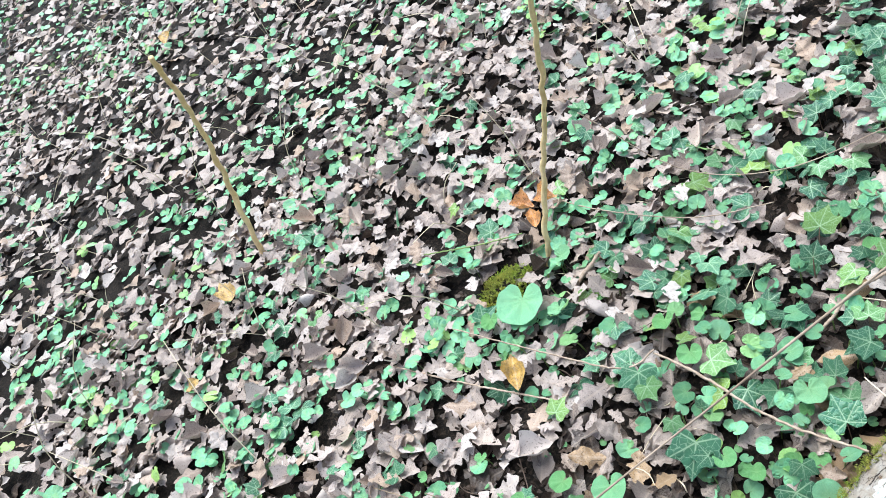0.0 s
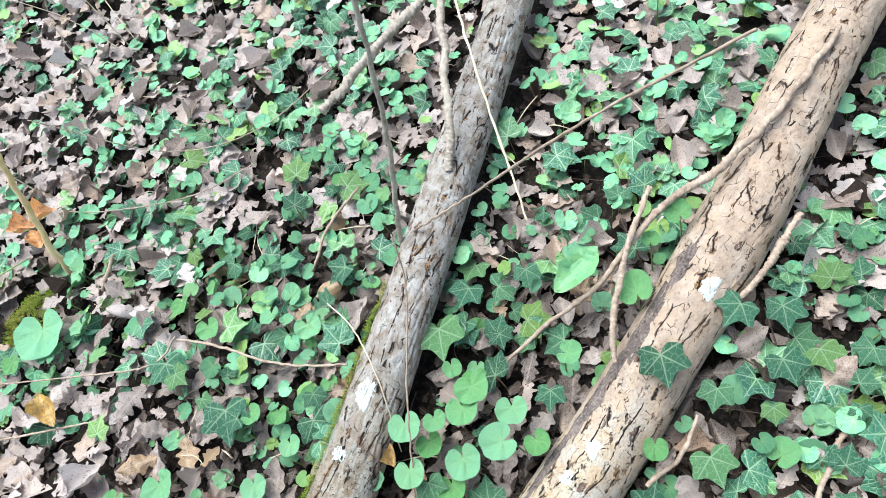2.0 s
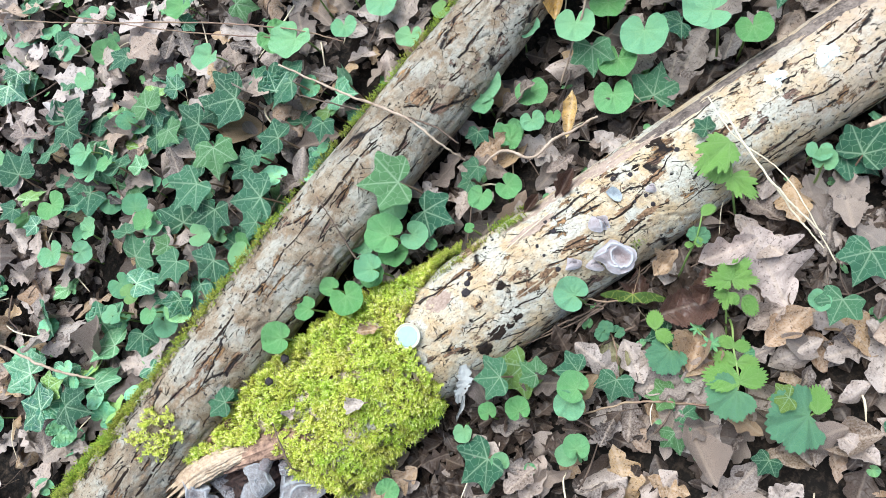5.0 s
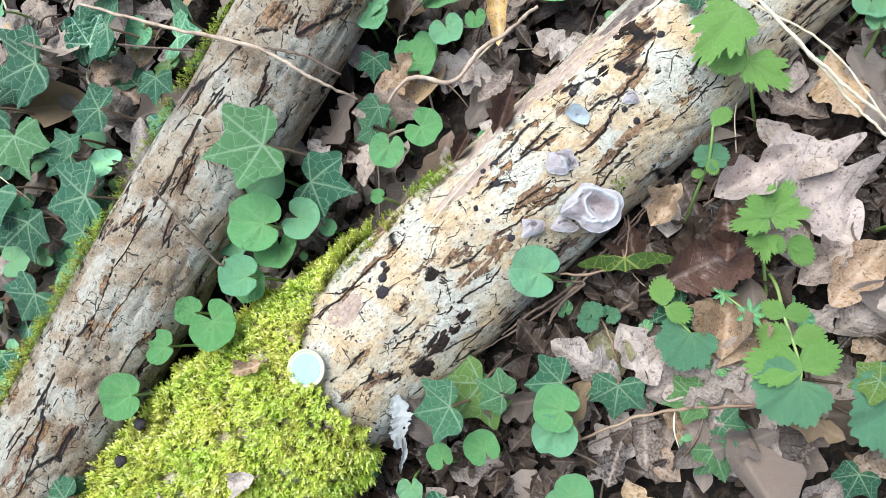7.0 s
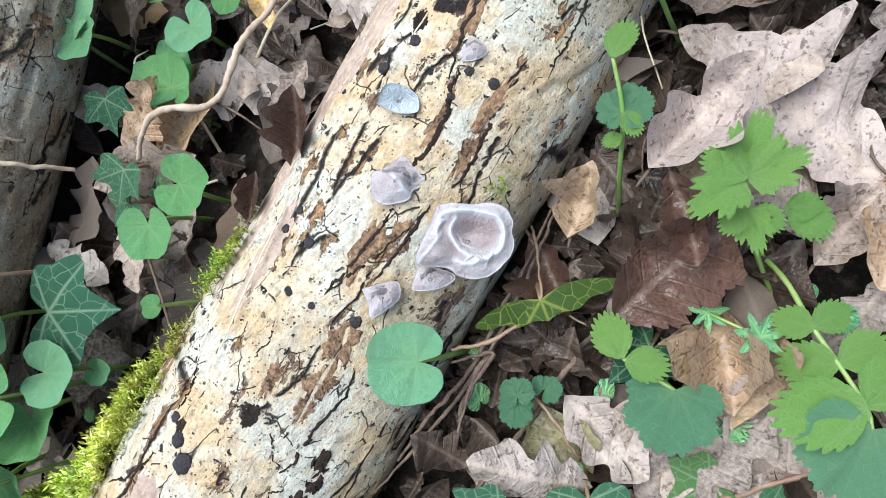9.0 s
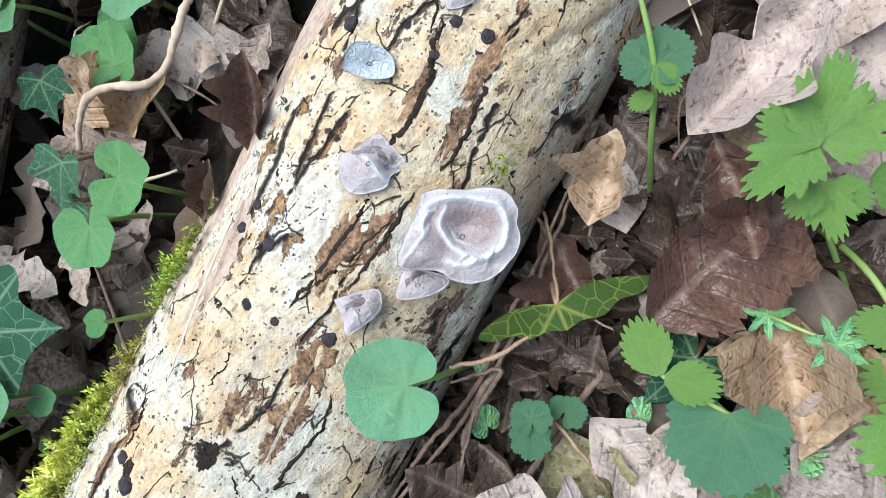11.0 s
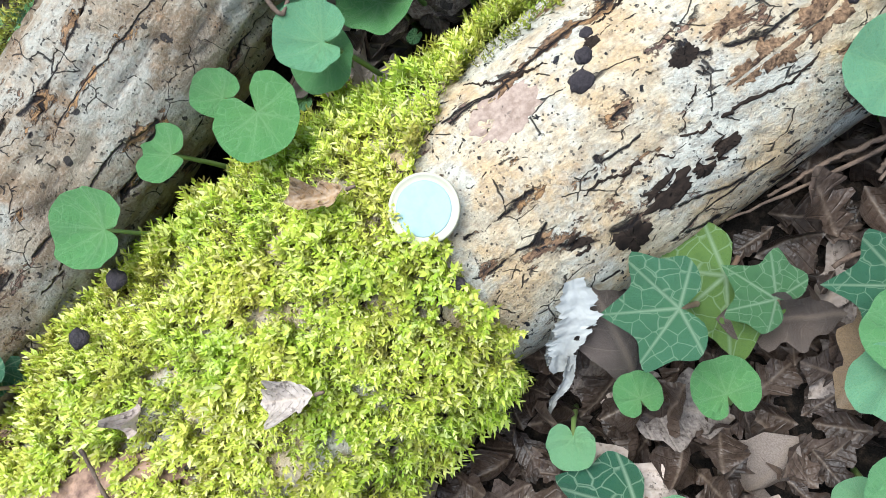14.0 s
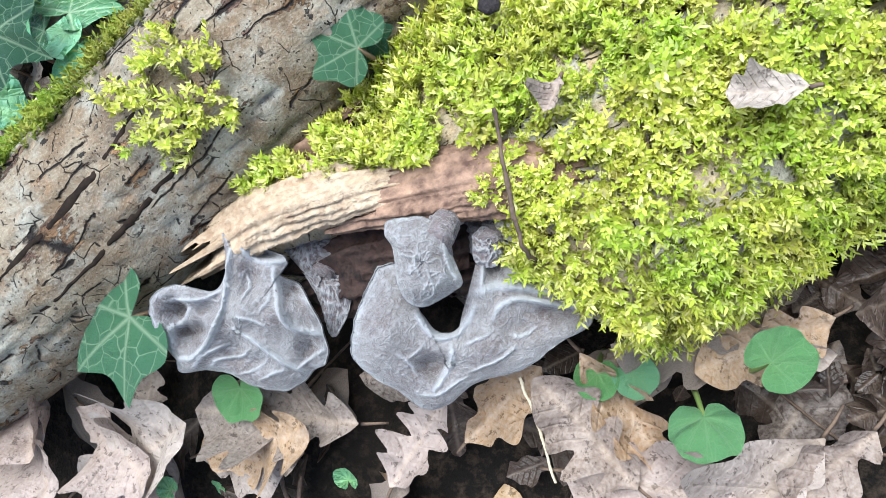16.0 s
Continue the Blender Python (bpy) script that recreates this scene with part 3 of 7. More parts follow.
# ---- ground ----
def ground_height(x, y):
    return 0.012 * math.sin(2.1 * x + 0.7) * math.cos(1.7 * y) + 0.010 * noise.noise((x * 4, y * 4, 0)) + 0.004 * noise.noise((x * 19, y * 19, 3)) - 0.018


def build_ground():
    ring = np.concatenate([np.linspace(0, 2.6, 105), np.geomspace(2.8, 900, 30)])
    sides = 180
    pts = []
    for r in ring:
        for a in np.linspace(0, 2 * np.pi, sides, endpoint=False):
            x, y = 0.5 + r * math.cos(a), 0.4 + r * math.sin(a)
            pts.append((x, y, ground_height(x, y)))
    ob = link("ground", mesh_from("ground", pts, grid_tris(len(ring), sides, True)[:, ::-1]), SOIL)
    tagged(ob, "dark humus soil of a woodland floor", "ground", kind="structure")


build_ground()


# ---- the two logs: stations of x, y, z, radius ----
LOG_GREY = [(-0.46, 0.150, 0.040, 0.041), (-0.30, 0.138, 0.044, 0.0415), (0.0, 0.1445, 0.046, 0.0415), (0.2, 0.1425, 0.047, 0.040), (0.4, 0.1425, 0.053, 0.0365), (0.7, 0.148, 0.062, 0.0355), (1.0, 0.157, 0.068, 0.035), (1.6, 0.180, 0.075, 0.032)]
LOG_PALE = [(-0.245, 0.078, 0.016, 0.040), (-0.165, 0.051, 0.014, 0.046), (-0.06, 0.017, 0.011, 0.052), (0.05, -0.0165, 0.009, 0.054), (0.2, -0.064, 0.013, 0.050), (0.35, -0.114, 0.022, 0.0465), (0.5, -0.164, 0.036, 0.046), (0.7, -0.226, 0.055, 0.046), (1.0, -0.300, 0.075, 0.045), (1.6, -0.46, 0.10, 0.042)]


def log_frame(stations, n):
    st = smooth_line(stations, n)
    line, r = st[:, :3], st[:, 3]
    t = np.gradient(line, axis=0)
    t /= np.linalg.norm(t, axis=1)[:, None]
    side = np.cross(t, (0, 0, 1.0))
    side /= np.linalg.norm(side, axis=1)[:, None]
    up = np.cross(side, t)
    along = np.concatenate([[0], np.cumsum(np.linalg.norm(np.diff(line, axis=0), axis=1))])
    return line, r, side, up, along


def skin(stations, along, a, x, r):
    """The log's uneven skin: how far it departs from round, as a share of its radius. a: turn from the top, in radians."""
    seed = 3.0 if stations is LOG_PALE else 11.0
    p = Vector((along * 9, math.cos(a) * 0.8, math.sin(a) * 0.8 + seed))
    f = noise.noise(p) * 0.06 + noise.noise((p.x * 5, p.y * 4, p.z * 4)) * 0.016
    q = noise.noise((p.x * 3.2, p.y * 7, p.z * 7 + 4))
    f -= max(0.0, 0.045 - abs(q)) * 0.75
    if stations is LOG_GREY:
        f -= max(0.0, 0.06 - abs(noise.noise((p.x * 1.6, p.y * 5, p.z * 5 + 9)))) * 1.3
        f += 0.05 * noise.noise((p.x * 0.8, p.y * 2, p.z * 2 + 2))
    f += noise.noise((p.x * 22, p.y * 19, p.z * 19)) * 0.006
    if stations is LOG_PALE:
        deg = (math.degrees(a) + 180) % 360 - 180
        f += stump_bulge(x, deg) / r - broken(x, deg)
    return f


FRAMES = {}


def log_point(stations, x, turn_deg, lift=0.0):
    """The point of a log's skin at x, turned from its top towards -y, with its outward normal."""
    if id(stations) not in FRAMES:
        FRAMES[id(stations)] = log_frame(stations, 1500)
    line, r, side, up, along = FRAMES[id(stations)]
    i = int(np.argmin(np.abs(line[:, 0] - x)))
    a = radians(turn_deg)
    nrm = up[i] * math.cos(a) + side[i] * math.sin(a)
    return line[i] + nrm * (r[i] * (1 + skin(stations, along[i], a, line[i][0], r[i])) + lift), nrm


def step(x, a, b):
    u = min(1.0, max(0.0, (x - a) / (b - a)))
    return u * u * (3 - 2 * u)


def stump_bulge(x, deg):
    """The stub on the flank of the pale log's broken end: metres beyond its round."""
    inner = 0.015 * step(x, -0.19, -0.14) * (1 - step(x, -0.04, 0.03)) * step(-deg, 22, 60) * (1 - step(-deg, 100, 150))
    return inner + 0.026 * step(x, -0.152, -0.120) * (1 - step(x, -0.115, -0.02)) * step(deg, 20, 62) * (1 - step(deg, 92, 130))


def broken(x, deg):
    """How much of the pale log's radius is gone where its end has split off."""
    return 0.85 * (1 - step(x, -0.170, -0.148)) * step(deg, -16, 16) * (1 - step(deg, 150, 180))


def build_log(name, stations, n, sides, material, label):
    line, r, side, up, along = log_frame(stations, n)
    ang = np.linspace(0, 2 * np.pi, sides + 1) + np.pi
    verts = np.empty((n, sides + 1, 3))
    uv = np.empty((n, sides + 1, 2))
    for i in range(n):
        for j, a in enumerate(ang):
            f = skin(stations, along[i], a, line[i][0], r[i])
            verts[i, j] = line[i] + (up[i] * math.cos(a) + side[i] * math.sin(a)) * r[i] * (1 + f)
            uv[i, j] = along[i], (a - np.pi) * r[i]
    k = verts.shape[0] * verts.shape[1]
    v = np.vstack([verts.reshape(-1, 3), line[:1], line[-1:]])
    t = grid_tris(n, sides + 1)
    c = sides + 1
    caps = [[k, j, j + 1] for j in range(sides)] + [[k + 1, (n - 1) * c + j + 1, (n - 1) * c + j] for j in range(sides)]
    u = np.vstack([uv.reshape(-1, 2), [[0, 0], [0, 0]]])
    ob = thing(name, Matrix(), label, "log")
    link("trunk", mesh_from("trunk", v, np.vstack([t, caps]), u), material, ob)
    return ob


pale_log = build_log("mossy_log", LOG_PALE, 680, 150, BARK_PALE, "pale cracked log with black spots and a mossy broken end")
grey_log = build_log("fallen_log", LOG_GREY, 560, 120, BARK_GREY, "thinner fallen log with grey-brown cracked bark lying in ivy")


# ---- moss ----
def moss_shoot(seed, leaves=15):
    """A feathery tapering shoot 1 long along +z, with leaves in whorls and a bright tip."""
    rng = np.random.default_rng(seed)
    v, t, u = [], [], []
    bend = rng.uniform(-0.4, 0.4, 2)
    for i in range(leaves):
        s = 0.10 + 0.88 * i / (leaves - 1)
        base = np.array([bend[0] * s * s, bend[1] * s * s, s])
        a = i * 2.4 + rng.uniform(-0.4, 0.4)
        ln = (0.28 - 0.10 * s) * rng.uniform(0.75, 1.25)
        d = np.array([math.cos(a) * ln, math.sin(a) * ln, ln * (0.55 + 0.55 * s)])
        w = np.array([-math.sin(a), math.cos(a), 0]) * ln * 0.27
        k = len(v)
        v += [base - w * 0.4, base + w * 0.4, base + d * 0.45 + w, base + d * 0.45 - w, base + d]
        t += [[k, k + 1, k + 2], [k, k + 2, k + 3], [k + 3, k + 2, k + 4]]
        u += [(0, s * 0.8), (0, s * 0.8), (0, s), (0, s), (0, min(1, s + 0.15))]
    return np.array(v), np.array(t), np.array(u)


SHOOTS = [moss_shoot(s) for s in range(6)]
SMALL_SHOOTS = [moss_shoot(s + 10, 9) for s in range(4)]


def moss_patch(name, stations, count, inside, size, material, label, parent, seed, x_range, turn_range):
    """Shoots over a log's skin where inside(x, degrees) allows."""
    rng = np.random.default_rng(seed)
    line, r, side, up, _ = log_frame(stations, 400)
    vs, ts, us, k = [], [], [], 0
    while k < count:
        x, deg = rng.uniform(*x_range), rng.uniform(*turn_range)
        dens, height = inside(x, deg)
        if rng.uniform() > dens:
            continue
        i = int(np.argmin(np.abs(line[:, 0] - x)))
        a = radians(deg)
        nrm = up[i] * math.cos(a) + side[i] * math.sin(a)
        p = line[i] + nrm * (r[i] + height)
        if math.hypot(p[0], p[1]) < 0.0105:
            continue
        # shoots lean together in small clumps, taller in their middles
        f = Vector(p) * 75
        lean = np.array([noise.noise(f), noise.noise(f + Vector((9, 0, 0))), 0.3 * noise.noise(f + Vector((0, 9, 0)))])
        clump = noise.noise(Vector(p) * 105 + Vector((3, 3, 3)))
        if clump < -0.26 and rng.uniform() < 0.75:
            continue
        p = p + nrm * (0.0030 * clump if size > 0.007 else 0)
        q = Vector(nrm * 0.75 + np.array([0, 0, 0.30]) + lean * 0.8 + rng.normal(0, 0.24, 3)).normalized().to_track_quat("Z", "Y").to_matrix()
        kinds = SHOOTS if material is MOSS else SMALL_SHOOTS
        v, t, u = kinds[rng.integers(len(kinds))]
        s = size * rng.uniform(0.6, 1.3) * (1 + 0.5 * clump)
        vs.append((v * (s, s, s)) @ np.array(q).T + p), ts.append(t + k * len(v)), us.append(u)
        k += 1
    ob = link(name, mesh_from(name, np.vstack(vs), np.vstack(ts), np.vstack(us), smooth=False), material, parent, label)
    ob["kind"] = "stuff"
    return ob


def cushion(x, deg):
    """The bright moss over the broken end of the pale log: how dense, how high."""
    wob = 0.010 * noise.noise((x * 22, deg * 0.05, 1)) + 0.006 * noise.noise((x * 70, deg * 0.13, 2))
    edge = -0.004 - 0.00016 * max(0, deg - 15) + 0.0012 * max(0, -deg - 12)
    low = 84 - 900 * max(0, -0.112 - x) if x > -0.150 else -8 - 260 * max(0, -0.165 - x)
    if x < -0.232 or x > edge + wob or deg < -100 or deg > low + wob * 900:
        return 0, 0
    bare = noise.noise((x * 38, deg * 0.035, 9))
    if abs(x + 0.122) < 0.020 and abs(deg - 6) < 14 and bare > -0.1:
        return 0.15, 0.0
    return (1 if bare > -0.45 else 0.3), stump_bulge(x, deg) + 0.0015 + 0.003 * noise.noise((x * 60, deg * 0.05, 5))


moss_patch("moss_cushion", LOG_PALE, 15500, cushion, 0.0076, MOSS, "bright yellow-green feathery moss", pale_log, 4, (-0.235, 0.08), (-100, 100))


def strip(x0, x1, d0, d1, cut=0.05):
    def inside(x, deg):
        m = min((x - x0) / (x1 - x0), (x1 - x) / (x1 - x0)) * 4
        return (1, 0.0) if noise.noise((x * 45, deg * 0.06, 3)) > cut - 0.3 * min(1, m) and x0 < x < x1 and d0 < deg < d1 else (0, 0)
    return inside


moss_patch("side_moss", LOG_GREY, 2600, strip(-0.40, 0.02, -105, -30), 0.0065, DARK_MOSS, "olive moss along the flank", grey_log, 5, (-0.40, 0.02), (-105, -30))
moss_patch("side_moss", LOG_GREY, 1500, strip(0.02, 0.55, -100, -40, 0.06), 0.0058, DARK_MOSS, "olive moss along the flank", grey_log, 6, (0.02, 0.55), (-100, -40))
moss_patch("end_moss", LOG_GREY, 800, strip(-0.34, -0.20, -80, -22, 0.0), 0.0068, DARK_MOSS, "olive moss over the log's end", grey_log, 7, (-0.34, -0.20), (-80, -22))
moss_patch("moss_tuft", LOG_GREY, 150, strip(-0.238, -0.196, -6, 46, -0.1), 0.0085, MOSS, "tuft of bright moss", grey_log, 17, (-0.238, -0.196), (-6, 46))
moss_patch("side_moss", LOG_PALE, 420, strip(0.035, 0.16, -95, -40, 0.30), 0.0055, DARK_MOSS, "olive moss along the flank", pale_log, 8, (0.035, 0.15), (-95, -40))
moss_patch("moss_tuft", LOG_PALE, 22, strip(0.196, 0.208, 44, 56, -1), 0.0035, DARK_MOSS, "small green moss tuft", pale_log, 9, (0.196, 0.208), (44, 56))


# ---- leaf litter and green carpet ----
def pale_log_y(x):
    return float(np.interp(x, [s[0] for s in LOG_PALE], [s[1] for s in LOG_PALE]))


def in_log(x, y, gap=0.0):
    for st in (LOG_PALE, LOG_GREY):
        xs, ys, rs = [s[0] for s in st], [s[1] for s in st], [s[3] for s in st]
        if xs[0] - gap < x < xs[-1] and abs(y - np.interp(x, xs, ys)) < np.interp(x, xs, rs) * 0.93 + gap:
            return True
    return False


OAK = [rib_leaf(oak_width, 25, 2, 4.0, 0.48, c, r, w, v, s, 0.30) for s, (c, r, w, v) in enumerate([(0.15, 0.2, 0.2, 0.10), (-0.2, -0.2, 0.3, 0.12), (0.3, 0.5, -0.4, 0.15), (-0.3, 0.3, 0.4, 0.1), (0.1, -0.5, 0.2, 0.2), (0.4, 0.2, -0.4, 0.1), (-0.15, 0.8, 0.0, 0.2)])]
BROAD = [rib_leaf(plain_width, 11, 2, 0, 0, c, r, w, v, s, 0.27) for s, (c, r, w, v) in enumerate([(0.3, 1.0, 0.3, 0.1), (-0.5, -0.8, 0.6, 0.15), (0.7, 1.6, -0.5, 0.1)])]
CEL = [star_leaf(CEL_HALF, 2, 11, c * 1.6, f, w * 2, d, s) for s, (c, f, w, d) in enumerate([(0.12, 0.0, 0.02, 0.0), (0.28, 0.05, 0.03, 0.05), (-0.12, 0.1, 0.03, 0.1), (0.2, -0.08, 0.05, 0.0), (0.05, 0.2, 0.02, 0.15)])]
IVYS = [star_leaf(IVY_HALF, 2, 15, c, f, w, d, s) for s, (c, f, w, d) in enumerate([(-0.08, 0.10, 0.02, 0.10), (0.05, 0.16, 0.03, 0.2), (-0.15, 0.05, 0.03, 0.05), (0.0, -0.08, 0.04, 0.15)])]


def litter_places(count, box, size, rng, lift=0.016, tilt=0.28):
    out = []
    while len(out) < count:
        x, y = rng.uniform(box[0], box[1]), rng.uniform(box[2], box[3])
        if math.hypot(x - 0.37, y - 0.80) < 0.07 and rng.uniform() < 0.8:
            continue
        if in_log(x, y, 0.006) or (0.0 < x < 0.27 and pale_log_y(x) - 0.115 < y < pale_log_y(x) and rng.uniform() < 0.7):
            continue
        if x < -0.05 and y < 0.10 and rng.uniform() < 0.45:
            continue
        s = size * rng.uniform(0.55, 1.25)
        out.append((x, y, ground_height(x, y) + 0.004 + lift * rng.uniform() ** 1.5, s, rng.normal(0, tilt), rng.normal(0, tilt) + (math.pi if rng.uniform() < 0.3 else 0), rng.uniform(0, 6.283), rng.integers(99)))
    return out


def nearest(q):
    return -0.42 < q[0] < 0.62 and -0.45 < q[1] < 0.5


LOW_OAK = [rib_leaf(oak_width, 20, 1, 3.4, 0.60, c, r, w, v, s + 20, 0.34) for s, (c, r, w, v) in enumerate([(0.12, 0.2, 0.15, 0.1), (-0.2, -0.2, 0.25, 0.12), (0.3, 0.4, -0.3, 0.12), (-0.1, 0.5, 0.2, 0.15), (0.05, -0.1, 0.1, 0.1)])]
FAR_LITTER = [rib_leaf(oak_width, 9, 1, 3.2, 0.55, 0.15, 0.3, 0.2, 0.1, 1, 0.36), rib_leaf(oak_width, 9, 1, 2.6, 0.55, -0.2, 0.2, -0.2, 0.1, 6, 0.36), rib_leaf(plain_width, 6, 1, 0, 0, -0.2, -0.3, 0.3, 0.1, 2, 0.3)]
rng = np.random.default_rng(12)
places = litter_places(10500, (-0.6, 1.5, -0.6, 1.7), 0.049, rng, 0.028, 0.30)
places = [p if p[1] < 0.5 else (p[0], p[1], p[2] + 0.010, *p[3:]) for p in places]
close = [p for p in places if nearest(p)]
single_litter = [p for p in close if p[2] > ground_height(p[0], p[1]) + 0.013][:260]
chosen = set(single_litter)


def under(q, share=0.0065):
    """Leaves of the lower layer, drawn in the colour darkened for shade."""
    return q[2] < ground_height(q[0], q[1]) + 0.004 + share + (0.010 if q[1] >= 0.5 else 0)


scatter("leaf_litter", OAK + BROAD[:2], LITTER, [p for p in close if p not in chosen and not under(p)], "dry brown and grey oak leaves covering the woodland floor", "leaf litter")
scatter("damp_litter", LOW_OAK + BROAD[:2], SHADE_LITTER, [p for p in close if p not in chosen and under(p)][::2], "oak leaves of the lower layer, darkened for shade", "leaf litter")
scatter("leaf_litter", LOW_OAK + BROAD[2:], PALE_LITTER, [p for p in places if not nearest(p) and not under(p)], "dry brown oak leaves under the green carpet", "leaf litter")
scatter("damp_litter", LOW_OAK + BROAD[2:], SHADE_LITTER, [p for p in places if not nearest(p) and under(p)][::3], "oak leaves under the green carpet, darkened for shade", "leaf litter")
places = [p for p in litter_places(20000, (-1.2, 2.6, -0.9, 4.2), 0.056, rng, 0.046, 0.24) if not (-0.6 < p[0] < 1.5 and -0.6 < p[1] < 1.7)]
places += litter_places(6500, (-2.5, 4.0, 4.2, 9.0), 0.085, rng, 0.05, 0.24)
scatter("damp_litter", FAR_LITTER, SHADE_LITTER, [p for p in places if under(p, 0.007)][::3], "low leaves further off under the trees, darkened for shade", "leaf litter")
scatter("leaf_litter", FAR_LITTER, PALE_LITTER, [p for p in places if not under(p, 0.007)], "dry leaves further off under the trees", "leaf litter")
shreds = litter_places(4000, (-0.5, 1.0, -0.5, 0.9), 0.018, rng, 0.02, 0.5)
# crumbs take the shade-dark colour so the gaps stay black
scatter("litter_crumbs", FAR_LITTER, SHADE_LITTER, shreds, "broken bits of leaves between the larger ones, darkened for shade", "leaf litter")

# shade at the log's foot, painted as near-black leaf scraps
foot_scraps = []
while len(foot_scraps) < 900:
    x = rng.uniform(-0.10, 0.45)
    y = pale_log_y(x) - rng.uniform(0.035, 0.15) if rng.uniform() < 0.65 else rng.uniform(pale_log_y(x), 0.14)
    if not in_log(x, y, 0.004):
        foot_scraps.append((x, y, ground_height(x, y) + rng.uniform(0.002, 0.016), rng.uniform(0.012, 0.032), rng.normal(0, 0.5), rng.normal(0, 0.5), rng.uniform(0, 6.283), rng.integers(99)))
scatter("damp_litter", LOW_OAK + BROAD[2:], SHADE_LITTER, foot_scraps, "leaf scraps along the foot of the log, darkened for shade", "leaf litter")


def green_places(count, box, size, rng, height, tilt, dens):
    out = []
    while len(out) < count:
        x, y = rng.uniform(box[0], box[1]), rng.uniform(box[2], box[3])
        if in_log(x, y, 0.004) or rng.uniform() > dens(x, y) or math.hypot(x - 0.37, y - 0.80) < 0.075:
            continue
        out.append((x, y, ground_height(x, y) + height * rng.uniform(0.6, 1.5), size * rng.uniform(0.6, 1.3), rng.normal(0, tilt), rng.normal(0, tilt), rng.uniform(0, 6.283), rng.integers(99)))
    return out


def celandine_density(x, y):
    base = 0.55 + 1.0 * noise.noise((x * 3.0, y * 3.0, 7))
    if y < pale_log_y(x):
        base *= 0.55 * step(x, 0.25, 0.6) + 0.30 * step(-y, 0.24, 0.34)
    elif y < 0.15:
        base *= step(x, 0.40, 0.6)
    if y > 0.17 and x < 0.5 and y < 0.8:
        base += 0.08
    return base * (0.35 + 0.65 * step(x + 0.8 * y, -0.05, 0.22)) * (0.5 if x < -0.15 and y < 0.15 else 1)


def ivy_density(x, y):
    base = 0.5 + 1.1 * noise.noise((x * 2.4, y * 2.4, 21))
    if y > 0.7:
        base *= 0.35
    if y < pale_log_y(x):
        base *= step(x, 0.2, 0.5) + 0.7 * step(-y, 0.24, 0.34)
    elif y < 0.15:
        base *= step(x, 0.3, 0.55)
    return (base + (0.05 if 0.18 < y < 0.5 and x < 0.5 else 0)) * (0.45 + 0.55 * step(x, -0.25, -0.02))


def with_stems(name, templates, material, places, label, category, stem_material):
    scatter(name, templates, material, places, label, category)
    pieces = []
    for x, y, z, size, rx, ry, rz, _ in places:
        g = ground_height(x, y) - 0.003
        if z - g < 0.008 or x > 1.0 or y > 0.9:
            continue
        dx, dy = 0.35 * size * math.sin(rz), -0.35 * size * math.cos(rz)
        pieces.append(tube([(x + dx, y + dy, g), (x + dx * 0.6, y + dy * 0.6, (g + z) / 2), (x, y, z - 0.0005)], [0.0008, 0.0006], 4, 3))
    ob = link(name + "_stems", mesh_from("stems", *joined(pieces)), stem_material)
    tagged(ob, "thin stalks under the leaves of the green carpet", "stems", kind="stuff")


def in_reach(q):
    return -0.2 < q[0] < 0.75 and -0.4 < q[1] < 0.75


carpet = green_places(2650, (-0.5, 1.7, -0.6, 2.0), 0.0215, rng, 0.034, 0.30, celandine_density)
single_celandine = [q for q in carpet if in_reach(q)][:280]
chosen = set(single_celandine)
with_stems("celandine_carpet", CEL, CELANDINE, [q for q in carpet if q not in chosen], "glossy round green leaves of a low woodland carpet", "ground cover", STEM)
carpet = green_places(950, (-0.5, 1.6, -0.6, 1.4), 0.029, rng, 0.036, 0.35, ivy_density)
single_ivy = [q for q in carpet if in_reach(q)][:160]
chosen = set(single_ivy)
with_stems("ivy_carpet", IVYS, IVY, [q for q in carpet if q not in chosen], "dark green ivy leaves creeping over the litter", "ivy", RED_STEM)
FAR_CEL = [star_leaf(CEL_HALF, 1, 8, c, 0.05, 0.03, d, s) for s, (c, d) in enumerate([(0.15, 0.0), (-0.1, 0.1)])]
scatter("celandine_carpet", FAR_CEL, CELANDINE, [p for p in green_places(4600, (-1.2, 2.8, -1.0, 5.0), 0.025, rng, 0.038, 0.35, lambda x, y: 0.55 + noise.noise((x * 2, y * 2, 3))) if not (-0.3 < p[0] < 1.7 and -0.6 < p[1] < 2.0)] + green_places(1700, (-2.5, 4.0, 5.0, 9.0), 0.036, rng, 0.04, 0.35, lambda x, y: 0.8), "green leaves of the woodland carpet further off", "ground cover")


# ---- the coin ----
def disc(profile, sides=64):
    """A turned shape from (radius, height) pairs."""
    v = np.array([(r * math.cos(a), r * math.sin(a), z) for r, z in profile for a in np.linspace(0, 2 * np.pi, sides, endpoint=False)])
    return v, grid_tris(len(profile), sides, True), v[:, :2] * 30


def build_coin():
    p, nrm = Vector((0, 0, 0.0705)), Vector((-0.02, -0.10, 1)).normalized()
    ob = thing("coin", Matrix.Translation(p) @ nrm.to_track_quat("Z", "Y").to_matrix().to_4x4(), "round two-metal coin with silver centre and brass rim lying on moss", "coin")
    link("rim", mesh_from("rim", *disc([(0.00905, -0.0010), (0.0113, -0.0011), (0.01163, -0.0008), (0.01163, 0.0008), (0.0115, 0.0010), (0.0107, 0.0010), (0.0105, 0.0008), (0.00905, 0.0008)])), COIN_RING, ob, "brass outer ring")
    link("centre", mesh_from("centre", *disc([(0.00001, -0.0010), (0.00903, -0.0010), (0.00903, 0.00082), (0.0086, 0.00085), (0.00001, 0.00085)])), COIN_CORE, ob, "silver-coloured centre")


